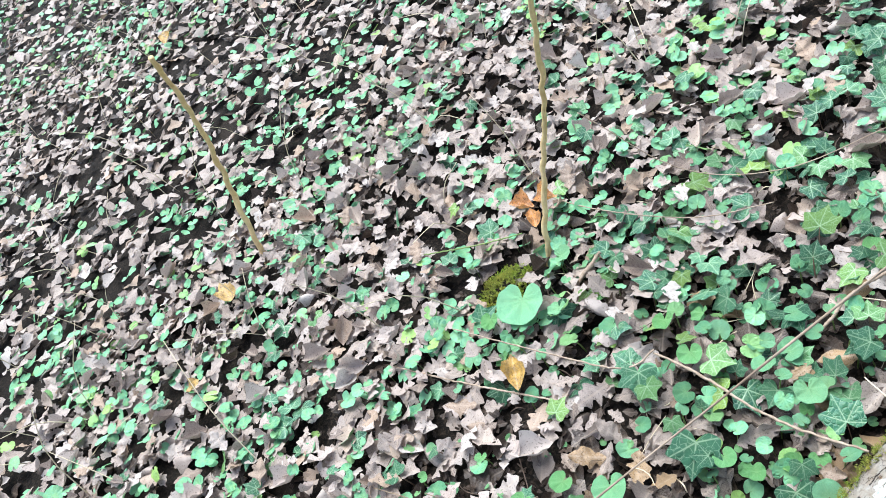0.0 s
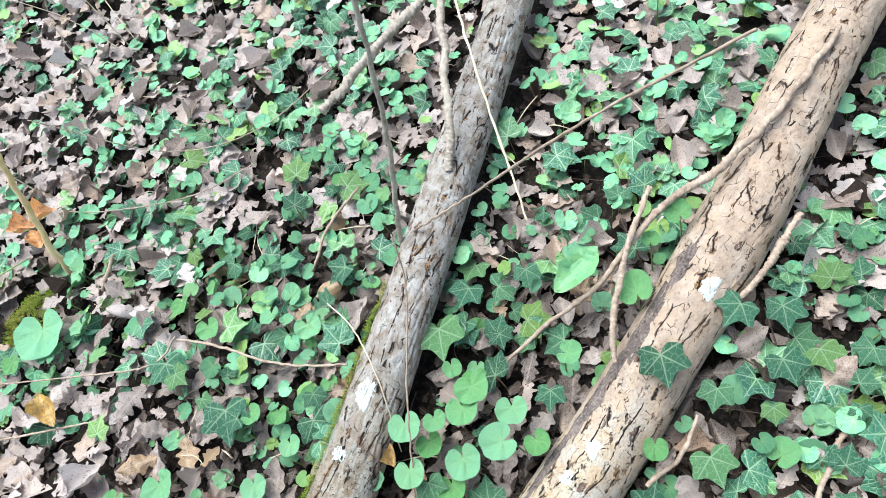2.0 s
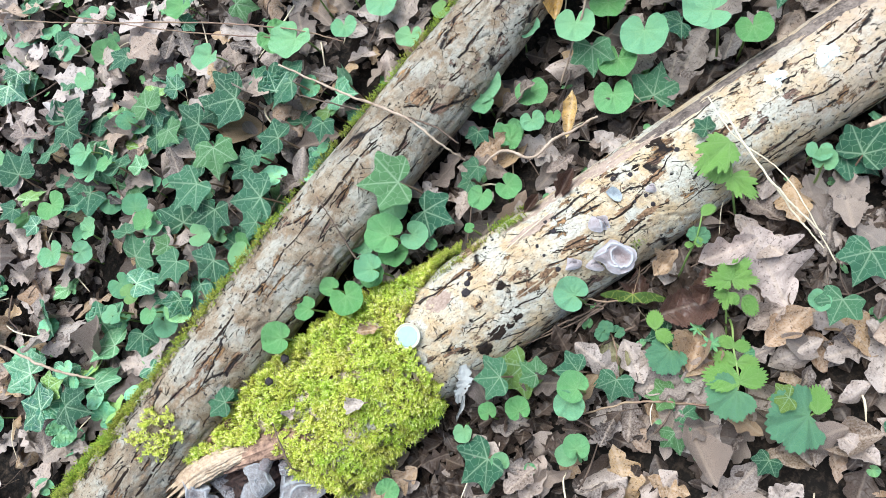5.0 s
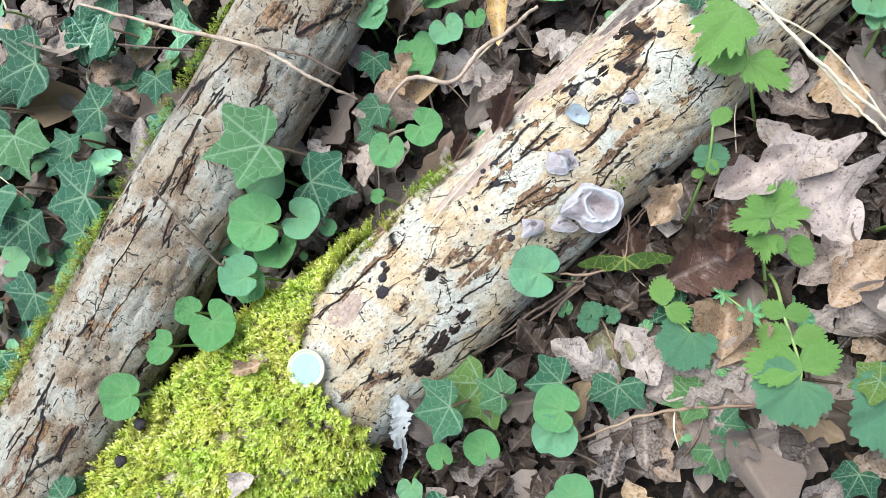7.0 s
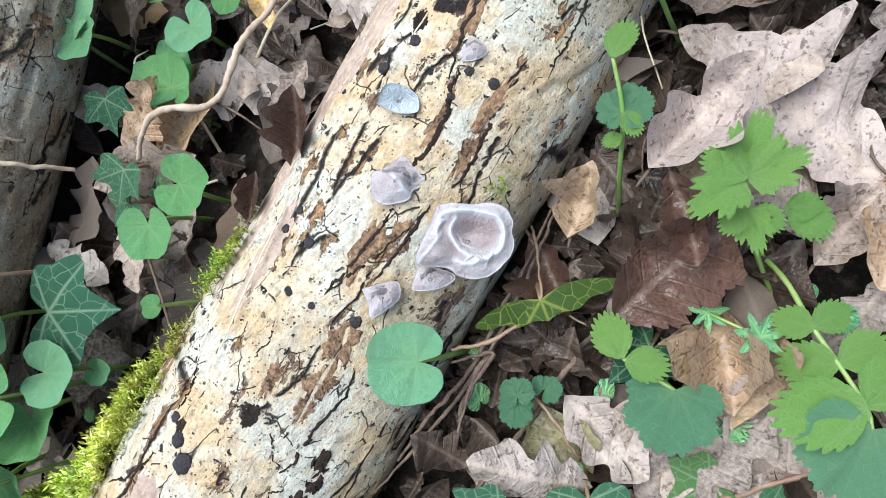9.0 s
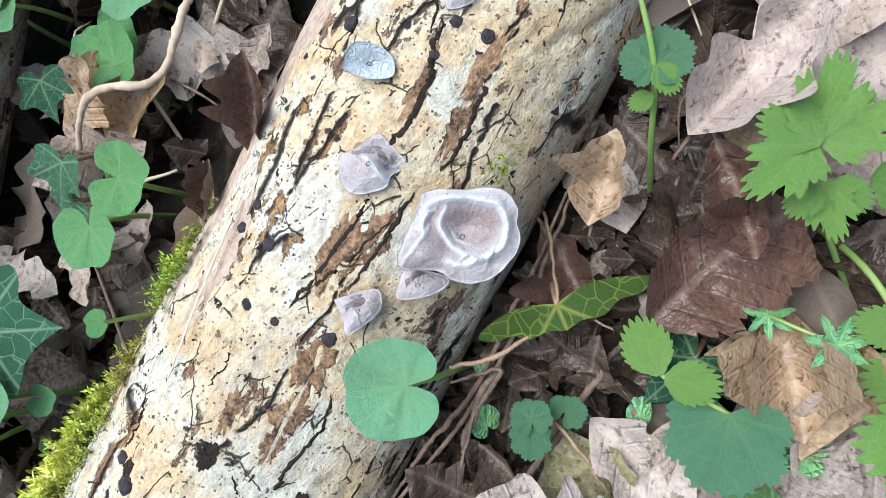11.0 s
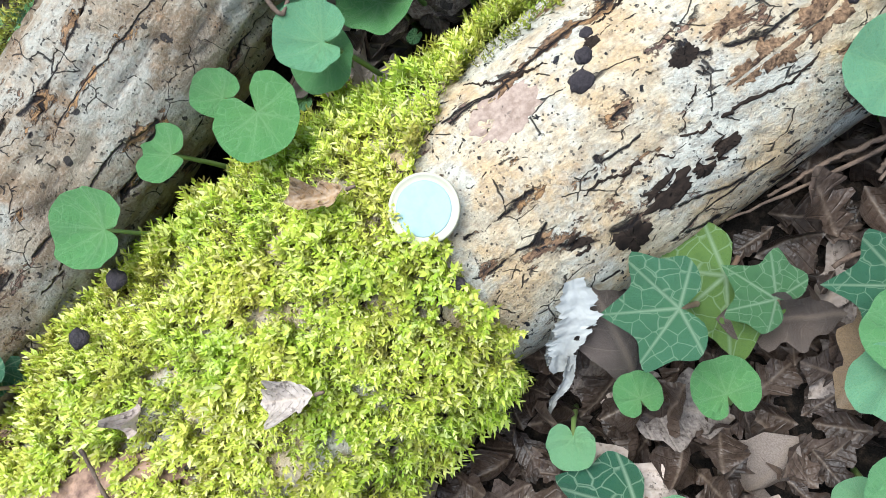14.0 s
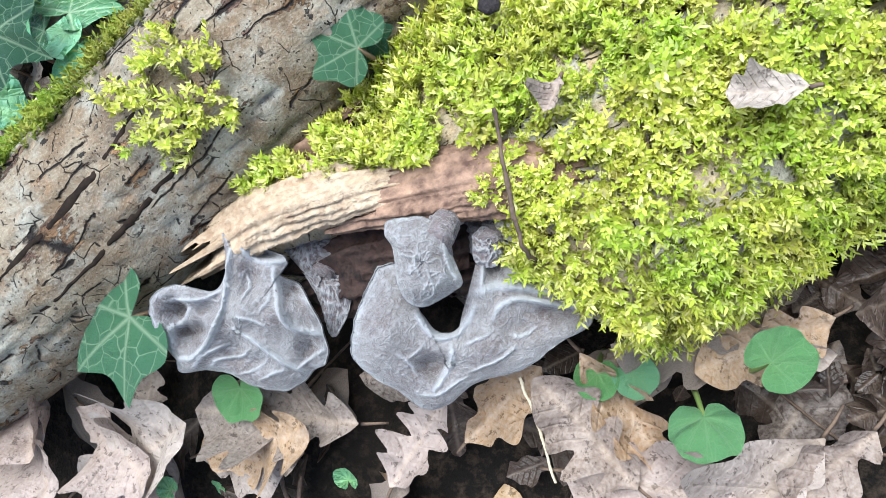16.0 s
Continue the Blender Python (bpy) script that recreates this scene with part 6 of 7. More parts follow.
tiny = [p for p in green_places(420, (-0.35, 0.9, -0.45, 0.7), 0.009, leaf_rng, 0.020, 0.35, lambda x, y: 0.8)]
scatter("seedling_leaves", CEL, AVENS, tiny, "tiny fresh green seedling leaves between the dry leaves", "seedlings")
stems = []
for k in range(170):
    x, y = leaf_rng.uniform(-0.7, 1.7), leaf_rng.uniform(0.75, 4.5)
    g, h, dx, dy = ground_height(x, y), leaf_rng.uniform(0.05, 0.30), leaf_rng.normal(0, 0.10), leaf_rng.normal(0, 0.10)
    stems.append(tube([(x, y, g - 0.01), (x + dx * 0.4, y + dy * 0.4, g + h * 0.6), (x + dx, y + dy, g + h)], [0.0014, 0.0006], 6, 4))
tagged(link("dry_stems", mesh_from("dry_stems", *joined(stems)), STRAW), "thin dry stems standing in the green carpet", "stems", kind="stuff")
tufts = []
for k in range(420):
    a, d = leaf_rng.uniform(0, 6.283), 0.055 * math.sqrt(leaf_rng.uniform())
    x, y = 0.36 + d * math.cos(a), 0.80 + d * math.sin(a) * 0.8
    v, t, u = SHOOTS[k % 6]
    tufts.append((v * 0.012 @ turn(leaf_rng.normal(0, 0.4), leaf_rng.normal(0, 0.4), a).T + (x, y, ground_height(x, y) + 0.016 + 0.02 * (1 - d / 0.055)), t, u))
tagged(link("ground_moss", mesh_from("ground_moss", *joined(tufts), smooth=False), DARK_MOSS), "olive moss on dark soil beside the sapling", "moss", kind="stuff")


# ---- yellow flower ----
def build_flower():
    ob = thing("yellow_flower", pose(1.067, -0.062, 0.10), "small open yellow flower on a thin stalk", "flower")
    for k in range(8):
        v, t, u = rib_leaf(plain_width, 7, 1, 0, 0, 0.4, 0.5, 0, 0, k, 0.22)
        link("petal", mesh_from("petal", (v * 0.014) @ turn(0.35, 0, k * math.pi / 4).T, t, u), YELLOW, ob)
    link("stalk", mesh_from("stalk", *tube([(0, 0, 0), (0.004, 0, -0.05), (0, 0.003, -0.115)], [0.0008, 0.001], 8, 5)), STEM, ob)


build_flower()


# ---- jelly ears ----
def ear_mesh(outline, height, hollows, ridges, seed, thick=1.6, rings=30, sides=140, net=0.35, fine=0.5, lip=0.4):
    """A fleshy cap in millimetres: outline round (0, 0), height(rho, x, y), hollows (x, y, half widths, depth), ridges (points, height, width) and a net of wrinkles."""
    closed = list(outline) + [outline[0]]
    edge = smooth_line([(*p, 0) for p in closed], sides + 1)[:-1, :2]
    edge = edge * (1 + 0.02 * np.array([noise.noise((x * 0.3, y * 0.3, seed)) for x, y in edge]))[:, None]
    rho = np.linspace(0, 1, rings + 1)[1:] ** 0.8
    xy = np.vstack([[[0, 0]]] + [edge * r for r in rho])
    rad = np.concatenate([[0], np.repeat(rho, sides)])
    span = np.abs(edge).max()
    z = height(rad, xy[:, 0] / span, xy[:, 1] / span)
    # depth of the hollows, which the material darkens like shade
    pit_shade = np.zeros(len(xy))
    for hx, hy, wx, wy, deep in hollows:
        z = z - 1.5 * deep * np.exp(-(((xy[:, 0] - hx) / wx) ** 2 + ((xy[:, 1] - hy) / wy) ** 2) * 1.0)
        pit_shade = pit_shade + max(deep, 0) / 4 * np.exp(-(((xy[:, 0] - hx) / wx) ** 2 + ((xy[:, 1] - hy) / wy) ** 2) * 1.0)
    crest = np.zeros(len(xy))
    for points, tall, wide in ridges:
        curve = smooth_line([(*q, 0) for q in points], 14 * len(points))[:, :2]
        curve = curve + 0.35 * np.array([(noise.noise((x * 0.5, y * 0.5, seed + 2)), noise.noise((x * 0.5, y * 0.5, seed + 4))) for x, y in curve])
        s = np.linspace(0, 1, len(curve))
        gap = np.linalg.norm(xy[:, None] - curve[None], axis=2)
        near = np.argmin(gap, axis=1)
        bead = tall * (0.35 + 0.65 * np.sin(np.pi * s[near])) * np.exp(-(gap[np.arange(len(xy)), near] / wide) ** 2)
        z = z + 1.2 * bead
        crest = np.maximum(crest, bead)
    wrinkle = []
    for x, y in xy:
        u, w = x + 1.5 * noise.noise((x * 0.2, y * 0.2, seed + 7)), y + 1.5 * noise.noise((x * 0.2, y * 0.2, seed + 8))
        a, b = noise.noise((u * 0.30, w * 0.30, seed)), noise.noise((u * 0.62, w * 0.62, seed + 5))
        wrinkle.append((net * math.exp(-(a / 0.09) ** 2) + fine * net * math.exp(-(b / 0.10) ** 2), 0.8 * noise.noise((x * 0.12, y * 0.12, seed + 3))))
    wrinkle = np.array(wrinkle)
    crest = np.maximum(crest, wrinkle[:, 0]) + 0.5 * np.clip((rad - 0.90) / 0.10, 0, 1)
    z = z + wrinkle.sum(axis=1) + lip * np.clip((rad - 0.88) / 0.12, 0, 1) ** 2
    top = np.column_stack([xy, z])
    m = len(top)
    bottom = top - np.array([0, 0, 1]) * (thick * (1 - 0.35 * rad ** 3))[:, None]
    tris = [[0, 1 + j, 1 + (j + 1) % sides] for j in range(sides)]
    g = grid_tris(rings, sides, True)[:, ::-1] + 1
    up = np.vstack([tris, g[:, ::-1]])
    o = 1 + (rings - 1) * sides
    j = np.arange(sides)
    q = (j + 1) % sides
    lap = np.column_stack([edge * 1.012, (z[o:o + sides] - thick * 0.32)])
    rim = np.vstack([np.column_stack([o + j, 2 * m + j, 2 * m + q]), np.column_stack([o + j, 2 * m + q, o + q]), np.column_stack([2 * m + j, m + o + j, m + o + q]), np.column_stack([2 * m + j, m + o + q, 2 * m + q])])
    v = np.vstack([top, bottom, lap])
    area = np.sum(edge[:, 0] * np.roll(edge[:, 1], -1) - np.roll(edge[:, 0], -1) * edge[:, 1])
    t = np.vstack([up, up[:, ::-1] + m, rim])
    if area < 0:
        t = t[:, ::-1]
    return v * 0.001, t, np.column_stack([np.concatenate([pit_shade, 0.4 + 0 * pit_shade, 0 * edge[:, 0]]), np.concatenate([crest, 0 * crest, 0.4 + 0 * edge[:, 0]])])


def facing(right, up, place):
    r, u = Vector(right).normalized(), Vector(up)
    n = r.cross(u).normalized()
    u = n.cross(r)
    m = Matrix((r, u, n)).transposed().to_4x4()
    m.translation = place
    return m


END_RIGHT, END_UP = (0.753, -0.58, -0.309), (0.633, 0.767, 0.103)
LOG_RIGHT, LOG_UP = (0.238, -0.939, -0.25), (0.971, 0.225, 0.078)


def scaled(points, cx, cy, k):
    return [((x - cx) * k, (cy - y) * k) for x, y in points]


def ear(place, right, up, mesh, material, label, foot=None, group="jelly ears"):
    ob = thing("jelly_ear_fungus", facing(right, up, place), label, "fungus", group)
    link("cap", mesh_from("cap", *mesh), material, ob)
    if foot:
        v, t, u = tube(foot[0], foot[1], 16, 14, 0.10, 3)
        link("foot", mesh_from("foot", v, t, u * 0), DARK_EAR, ob, "dark wrinkled foot")
    return ob


def lines(rows, cx, cy, k):
    return [(scaled(points, cx, cy, k), tall, wide) for points, tall, wide in rows]


def pits(rows, cx, cy, k):
    return [((x - cx) * k, (cy - y) * k, wx * k, wy * k, deep) for x, y, wx, wy, deep in rows]


AT = (380, 615, 0.0962)
low = scaled([(130, 265), (85, 350), (45, 470), (38, 560), (60, 610), (130, 670), (210, 715), (270, 768), (330, 780), (390, 755), (450, 700), (520, 665), (620, 640), (690, 600), (740, 555), (790, 520), (860, 485), (890, 440), (903, 395), (860, 350), (790, 325), (700, 300), (625, 265), (600, 190), (560, 125), (520, 125), (495, 180), (500, 270), (480, 350), (450, 430), (415, 480), (375, 500), (330, 490), (290, 440), (250, 390), (215, 330), (190, 255)], *AT)
low_pits = [(325, 618, 62, 42, 4.5), (770, 425, 110, 28, 2.6), (370, 430, 70, 50, 3.0), (650, 480, 70, 36, 1.6), (540, 230, 34, 90, 3.5), (470, 560, 120, 60, -1.6), (150, 500, 90, 110, -2.2), (110, 385, 26, 30, 0.8)]
low_folds = [([(265, 425), (300, 478), (345, 512), (400, 502), (440, 460), (470, 405)], 1.7, 1.1), ([(535, 445), (560, 402), (620, 376), (700, 385), (780, 402), (860, 398)], 1.7, 0.8), ([(595, 500), (640, 506), (685, 478)], 1.1, 0.6), ([(390, 535), (388, 600), (362, 650), (328, 702)], 1.6, 1.0),
             ([(255, 716), (340, 716), (400, 676), (450, 650)], 1.0, 0.6), ([(450, 632), (520, 602), (580, 570), (612, 540)], 1.0, 0.55), ([(425, 535), (480, 515), (535, 488)], 0.9, 0.55), ([(478, 350), (560, 332), (650, 338), (740, 352)], 1.8, 1.3), ([(610, 255), (650, 295), (730, 318), (850, 352)], 1.0, 0.7),
             ([(500, 150), (505, 240), (492, 330)], 1.4, 0.8), ([(585, 170), (605, 250), (620, 280)], 1.4, 0.8), ([(190, 560), (240, 600), (270, 650)], 0.8, 0.6), ([(230, 590), (270, 560), (300, 520)], 0.7, 0.5), ([(700, 330), (715, 310)], 1.0, 0.5)]
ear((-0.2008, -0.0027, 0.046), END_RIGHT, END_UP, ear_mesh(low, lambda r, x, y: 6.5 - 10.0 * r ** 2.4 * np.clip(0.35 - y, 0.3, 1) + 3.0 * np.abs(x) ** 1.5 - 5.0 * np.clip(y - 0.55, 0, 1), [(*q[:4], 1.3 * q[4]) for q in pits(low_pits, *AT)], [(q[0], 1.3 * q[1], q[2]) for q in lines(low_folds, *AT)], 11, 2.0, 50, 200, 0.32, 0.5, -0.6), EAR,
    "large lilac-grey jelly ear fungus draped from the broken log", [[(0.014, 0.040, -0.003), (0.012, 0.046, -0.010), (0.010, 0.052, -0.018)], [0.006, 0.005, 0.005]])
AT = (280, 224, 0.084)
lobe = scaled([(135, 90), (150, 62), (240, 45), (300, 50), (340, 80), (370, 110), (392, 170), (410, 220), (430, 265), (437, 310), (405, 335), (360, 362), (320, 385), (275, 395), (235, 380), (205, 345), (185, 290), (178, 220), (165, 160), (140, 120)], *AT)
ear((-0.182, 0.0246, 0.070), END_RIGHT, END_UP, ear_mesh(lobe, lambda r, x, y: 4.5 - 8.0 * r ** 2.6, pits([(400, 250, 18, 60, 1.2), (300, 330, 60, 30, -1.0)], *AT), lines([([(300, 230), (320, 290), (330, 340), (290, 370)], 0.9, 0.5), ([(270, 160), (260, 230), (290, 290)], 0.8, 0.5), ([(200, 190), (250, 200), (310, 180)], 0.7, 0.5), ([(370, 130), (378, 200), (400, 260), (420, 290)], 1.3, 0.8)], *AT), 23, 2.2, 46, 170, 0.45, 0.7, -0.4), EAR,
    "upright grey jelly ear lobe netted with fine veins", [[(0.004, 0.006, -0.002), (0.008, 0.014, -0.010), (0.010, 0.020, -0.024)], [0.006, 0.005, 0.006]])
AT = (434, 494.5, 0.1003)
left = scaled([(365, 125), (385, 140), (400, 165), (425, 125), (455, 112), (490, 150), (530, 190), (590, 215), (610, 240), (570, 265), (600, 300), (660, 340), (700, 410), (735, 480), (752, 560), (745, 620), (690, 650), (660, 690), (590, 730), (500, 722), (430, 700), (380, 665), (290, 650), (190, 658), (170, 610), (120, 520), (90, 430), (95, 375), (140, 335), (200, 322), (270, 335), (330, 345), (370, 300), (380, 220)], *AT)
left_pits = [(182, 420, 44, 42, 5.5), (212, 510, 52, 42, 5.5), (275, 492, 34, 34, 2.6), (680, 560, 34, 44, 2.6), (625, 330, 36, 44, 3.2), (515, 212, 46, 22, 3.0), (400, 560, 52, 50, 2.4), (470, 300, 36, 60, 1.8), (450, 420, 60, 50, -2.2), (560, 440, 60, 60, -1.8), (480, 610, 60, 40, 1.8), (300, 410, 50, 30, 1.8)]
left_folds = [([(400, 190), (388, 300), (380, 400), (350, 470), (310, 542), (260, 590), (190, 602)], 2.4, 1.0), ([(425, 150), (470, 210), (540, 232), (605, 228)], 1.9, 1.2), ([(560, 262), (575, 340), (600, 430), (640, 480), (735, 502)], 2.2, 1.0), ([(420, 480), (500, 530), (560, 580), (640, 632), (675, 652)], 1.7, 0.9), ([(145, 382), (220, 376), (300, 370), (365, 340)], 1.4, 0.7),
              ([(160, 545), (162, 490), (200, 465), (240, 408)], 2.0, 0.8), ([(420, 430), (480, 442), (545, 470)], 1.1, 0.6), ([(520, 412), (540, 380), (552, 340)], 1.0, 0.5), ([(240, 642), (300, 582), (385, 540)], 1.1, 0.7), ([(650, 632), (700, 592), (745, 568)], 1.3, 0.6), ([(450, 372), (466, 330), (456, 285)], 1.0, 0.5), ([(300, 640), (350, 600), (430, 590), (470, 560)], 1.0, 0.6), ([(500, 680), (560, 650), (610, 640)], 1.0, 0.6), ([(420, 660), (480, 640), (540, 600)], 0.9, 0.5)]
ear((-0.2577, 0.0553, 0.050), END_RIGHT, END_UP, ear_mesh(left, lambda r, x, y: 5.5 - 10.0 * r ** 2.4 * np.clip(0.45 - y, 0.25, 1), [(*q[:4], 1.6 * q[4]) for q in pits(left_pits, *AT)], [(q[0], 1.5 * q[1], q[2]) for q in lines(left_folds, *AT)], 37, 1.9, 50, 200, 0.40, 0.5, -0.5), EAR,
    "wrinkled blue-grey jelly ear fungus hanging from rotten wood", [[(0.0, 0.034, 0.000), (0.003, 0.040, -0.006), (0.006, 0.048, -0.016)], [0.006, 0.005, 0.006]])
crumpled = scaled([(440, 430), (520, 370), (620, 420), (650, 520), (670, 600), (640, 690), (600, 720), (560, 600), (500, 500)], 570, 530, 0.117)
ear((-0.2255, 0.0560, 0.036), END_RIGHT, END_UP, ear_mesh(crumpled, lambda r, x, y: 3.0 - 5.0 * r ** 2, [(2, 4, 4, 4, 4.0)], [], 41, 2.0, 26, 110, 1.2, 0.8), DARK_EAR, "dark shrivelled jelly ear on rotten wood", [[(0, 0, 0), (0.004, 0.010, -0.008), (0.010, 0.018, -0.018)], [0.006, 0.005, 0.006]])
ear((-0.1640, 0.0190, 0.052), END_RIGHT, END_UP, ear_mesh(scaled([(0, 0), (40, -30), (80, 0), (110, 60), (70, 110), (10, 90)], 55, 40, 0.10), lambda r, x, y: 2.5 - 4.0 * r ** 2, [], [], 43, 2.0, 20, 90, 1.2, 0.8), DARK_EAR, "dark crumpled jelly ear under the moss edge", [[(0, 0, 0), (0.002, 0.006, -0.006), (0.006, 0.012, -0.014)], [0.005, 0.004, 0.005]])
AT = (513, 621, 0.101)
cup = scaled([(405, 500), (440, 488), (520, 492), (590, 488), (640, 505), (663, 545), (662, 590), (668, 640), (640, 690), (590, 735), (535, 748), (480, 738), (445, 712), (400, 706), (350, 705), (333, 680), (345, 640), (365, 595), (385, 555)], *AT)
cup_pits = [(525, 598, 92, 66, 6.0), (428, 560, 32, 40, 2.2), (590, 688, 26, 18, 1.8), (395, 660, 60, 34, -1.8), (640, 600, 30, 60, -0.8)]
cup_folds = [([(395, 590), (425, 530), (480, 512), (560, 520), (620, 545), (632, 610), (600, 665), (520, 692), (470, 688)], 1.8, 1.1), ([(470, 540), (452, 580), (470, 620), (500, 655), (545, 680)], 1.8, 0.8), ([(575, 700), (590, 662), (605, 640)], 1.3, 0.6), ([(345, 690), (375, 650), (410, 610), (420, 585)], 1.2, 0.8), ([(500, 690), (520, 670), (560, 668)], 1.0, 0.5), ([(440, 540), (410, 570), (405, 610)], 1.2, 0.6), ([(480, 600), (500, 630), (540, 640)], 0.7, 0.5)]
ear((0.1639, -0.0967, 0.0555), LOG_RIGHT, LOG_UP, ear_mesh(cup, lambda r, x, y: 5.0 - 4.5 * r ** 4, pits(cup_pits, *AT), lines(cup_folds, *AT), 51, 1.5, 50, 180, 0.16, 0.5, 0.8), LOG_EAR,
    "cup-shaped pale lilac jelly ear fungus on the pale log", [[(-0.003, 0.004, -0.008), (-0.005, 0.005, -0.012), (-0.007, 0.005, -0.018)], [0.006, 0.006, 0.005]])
ear((0.1480, -0.0860, 0.0525), LOG_RIGHT, LOG_UP, ear_mesh(scaled([(330, 750), (440, 790), (400, 832), (300, 842), (308, 790)], 360, 805, 0.105), lambda r, x, y: 1.5 - 2.5 * r ** 2, [], [], 53, 1.4, 18, 80, 0.3), LOG_EAR, "small jelly ear lobe under the cup-shaped one", [[(0, 0, -0.0005), (-0.002, 0.002, -0.004), (-0.003, 0.003, -0.010)], [0.004, 0.003, 0.003]])
AT = (295, 425, 0.103)
folded = scaled([(208, 430), (215, 395), (250, 380), (285, 355), (320, 340), (345, 365), (372, 395), (388, 415), (375, 440), (350, 455), (335, 485), (290, 498), (245, 500), (215, 475)], *AT)
ear((0.1782, -0.0689, 0.0640), LOG_RIGHT, LOG_UP, ear_mesh(folded, lambda r, x, y: 3.0 - 4.0 * r ** 2, pits([(355, 425, 30, 20, 2.6), (310, 375, 30, 20, 1.5)], *AT), lines([([(280, 400), (310, 430), (345, 475)], 1.8, 0.8), ([(345, 400), (350, 430), (380, 420)], 1.0, 0.6)], *AT), 55, 1.5, 28, 120, 0.2), LOG_EAR, "folded purplish jelly ear on the pale log", [[(0, 0, 0), (0.001, 0.002, -0.004), (0.002, 0.003, -0.009)], [0.005, 0.004, 0.004]])
ear((0.1377, -0.0724, 0.0590), LOG_RIGHT, LOG_UP, ear_mesh(scaled([(160, 850), (230, 830), (282, 828), (285, 880), (240, 922), (190, 945), (180, 900)], 230, 880, 0.105), lambda r, x, y: 2.4 - 4.0 * r ** 2, [(0, 2, 2, 1.5, 1.2)], [], 57, 1.4, 20, 90, 0.3), LOG_EAR, "small purplish jelly ear on the pale log", [[(0, 0, 0), (-0.001, 0.002, -0.003), (-0.002, 0.003, -0.008)], [0.004, 0.003, 0.003]])
ear((0.2055, -0.0633, 0.0655), LOG_RIGHT, LOG_UP, ear_mesh(scaled([(213, 240), (245, 180), (300, 183), (345, 215), (347, 265), (290, 272), (240, 257)], 285, 228, 0.105), lambda r, x, y: 0.5 + 1.5 * r ** 2, [(1, 1, 3, 2.5, 1.0)], [], 59, 1.2, 18, 80, 0.2), BLUE_EAR, "small blue-grey cup fungus on the pale log", [[(0, 0, -0.003), (0, 0.001, -0.005), (0, 0.002, -0.007)], [0.004, 0.003, 0.003]])
ear((0.2276, -0.0850, 0.0640), LOG_RIGHT, LOG_UP, ear_mesh(scaled([(488, 60), (520, 18), (572, 60), (540, 92), (490, 96)], 528, 65, 0.105), lambda r, x, y: 1.5 - 2.5 * r ** 2, [], [], 61, 1.2, 16, 70, 0.25), LOG_EAR, "tiny purplish jelly ear on the pale log", [[(0, 0, 0), (0, 0.001, -0.003), (0, 0.002, -0.007)], [0.003, 0.003, 0.003]])


# ---- rotten wood of the broken end ----
def splinter(name, points, radii, flat, material, label, seed, n=150, sides=90):
    """A splintered piece of wood with grain ridges, flattened in height."""
    line = smooth_line(points, n)
    r = np.interp(np.linspace(0, 1, n), np.linspace(0, 1, len(radii)), radii)
    tangent = np.gradient(line, axis=0)
    tangent /= np.linalg.norm(tangent, axis=1)[:, None]
    a = np.cross(tangent, (0, 0, 1.0))
    a /= np.linalg.norm(a, axis=1)[:, None]
    b = np.cross(a, tangent)
    v, uv = [], []
    for i in range(n):
        s = i / (n - 1)
        for j in range(sides + 1):
            q = 2 * math.pi * j / sides
            fibre = 0.10 * noise.noise((math.cos(q) * 34, math.sin(q) * 34, s * 5 + seed)) + 0.06 * noise.noise((math.cos(q) * 20, math.sin(q) * 20, s * 60 + seed))
            grain = fibre + noise.noise((math.cos(q) * 4.5, math.sin(q) * 4.5, s * 2.2 + seed)) * 0.28 + noise.noise((math.cos(q) * 13, math.sin(q) * 13, s * 4 + seed)) * 0.15
            rag = noise.noise((math.cos(q) * 3, math.sin(q) * 3, seed + 9)) * 0.035 * (1 - min(1, 8 * min(s, 1 - s)))
            k = r[i] * (1 + grain + 0.10 * noise.noise((s * 14, q, seed)))
            v.append(line[i] + a[i] * math.cos(q) * k + b[i] * math.sin(q) * k * flat + tangent[i] * rag)
            uv.append((s * 0.1, q * r[i]))
    v += [line[0], line[-1]]
    uv += [(0, 0), (0, 0)]
    c = sides + 1
    m = n * c
    t = np.vstack([grid_tris(n, c)[:, ::-1], [[m, j + 1, j] for j in range(sides)], [[m + 1, (n - 1) * c + j, (n - 1) * c + j + 1] for j in range(sides)]])
    link(name, mesh_from(name, v, t[:, ::-1], uv), material, pale_log, label)


splinter("wood_splinter", [(-0.250, 0.089, 0.050), (-0.218, 0.080, 0.056), (-0.190, 0.067, 0.058), (-0.165, 0.053, 0.056)], [0.0085, 0.0120, 0.0110, 0.0080], 0.62, WOOD, "pale fibrous splinter of bare wood", 2)
splinter("rotten_core", [(-0.195, 0.062, 0.054), (-0.165, 0.046, 0.058), (-0.140, 0.030, 0.058), (-0.118, 0.014, 0.052)], [0.0070, 0.0120, 0.0125, 0.0080], 0.60, RED_WOOD, "reddish rotten wood under the moss", 5)
splinter("wood_splinter", [(-0.236, 0.100, 0.034), (-0.205, 0.098, 0.046), (-0.175, 0.090, 0.050)], [0.004, 0.006, 0.005], 0.7, RED_WOOD, "dark splinter beside the moss", 8, 60, 30)
# lump that fills the hollow with painted shade
splinter("rotten_core", [(-0.235, 0.066, 0.020), (-0.200, 0.050, 0.022), (-0.160, 0.028, 0.020)], [0.016, 0.022, 0.018], 0.9, CAVITY_SHADE, "rotten inside of the log end, blackened for the cavity's shade", 12)


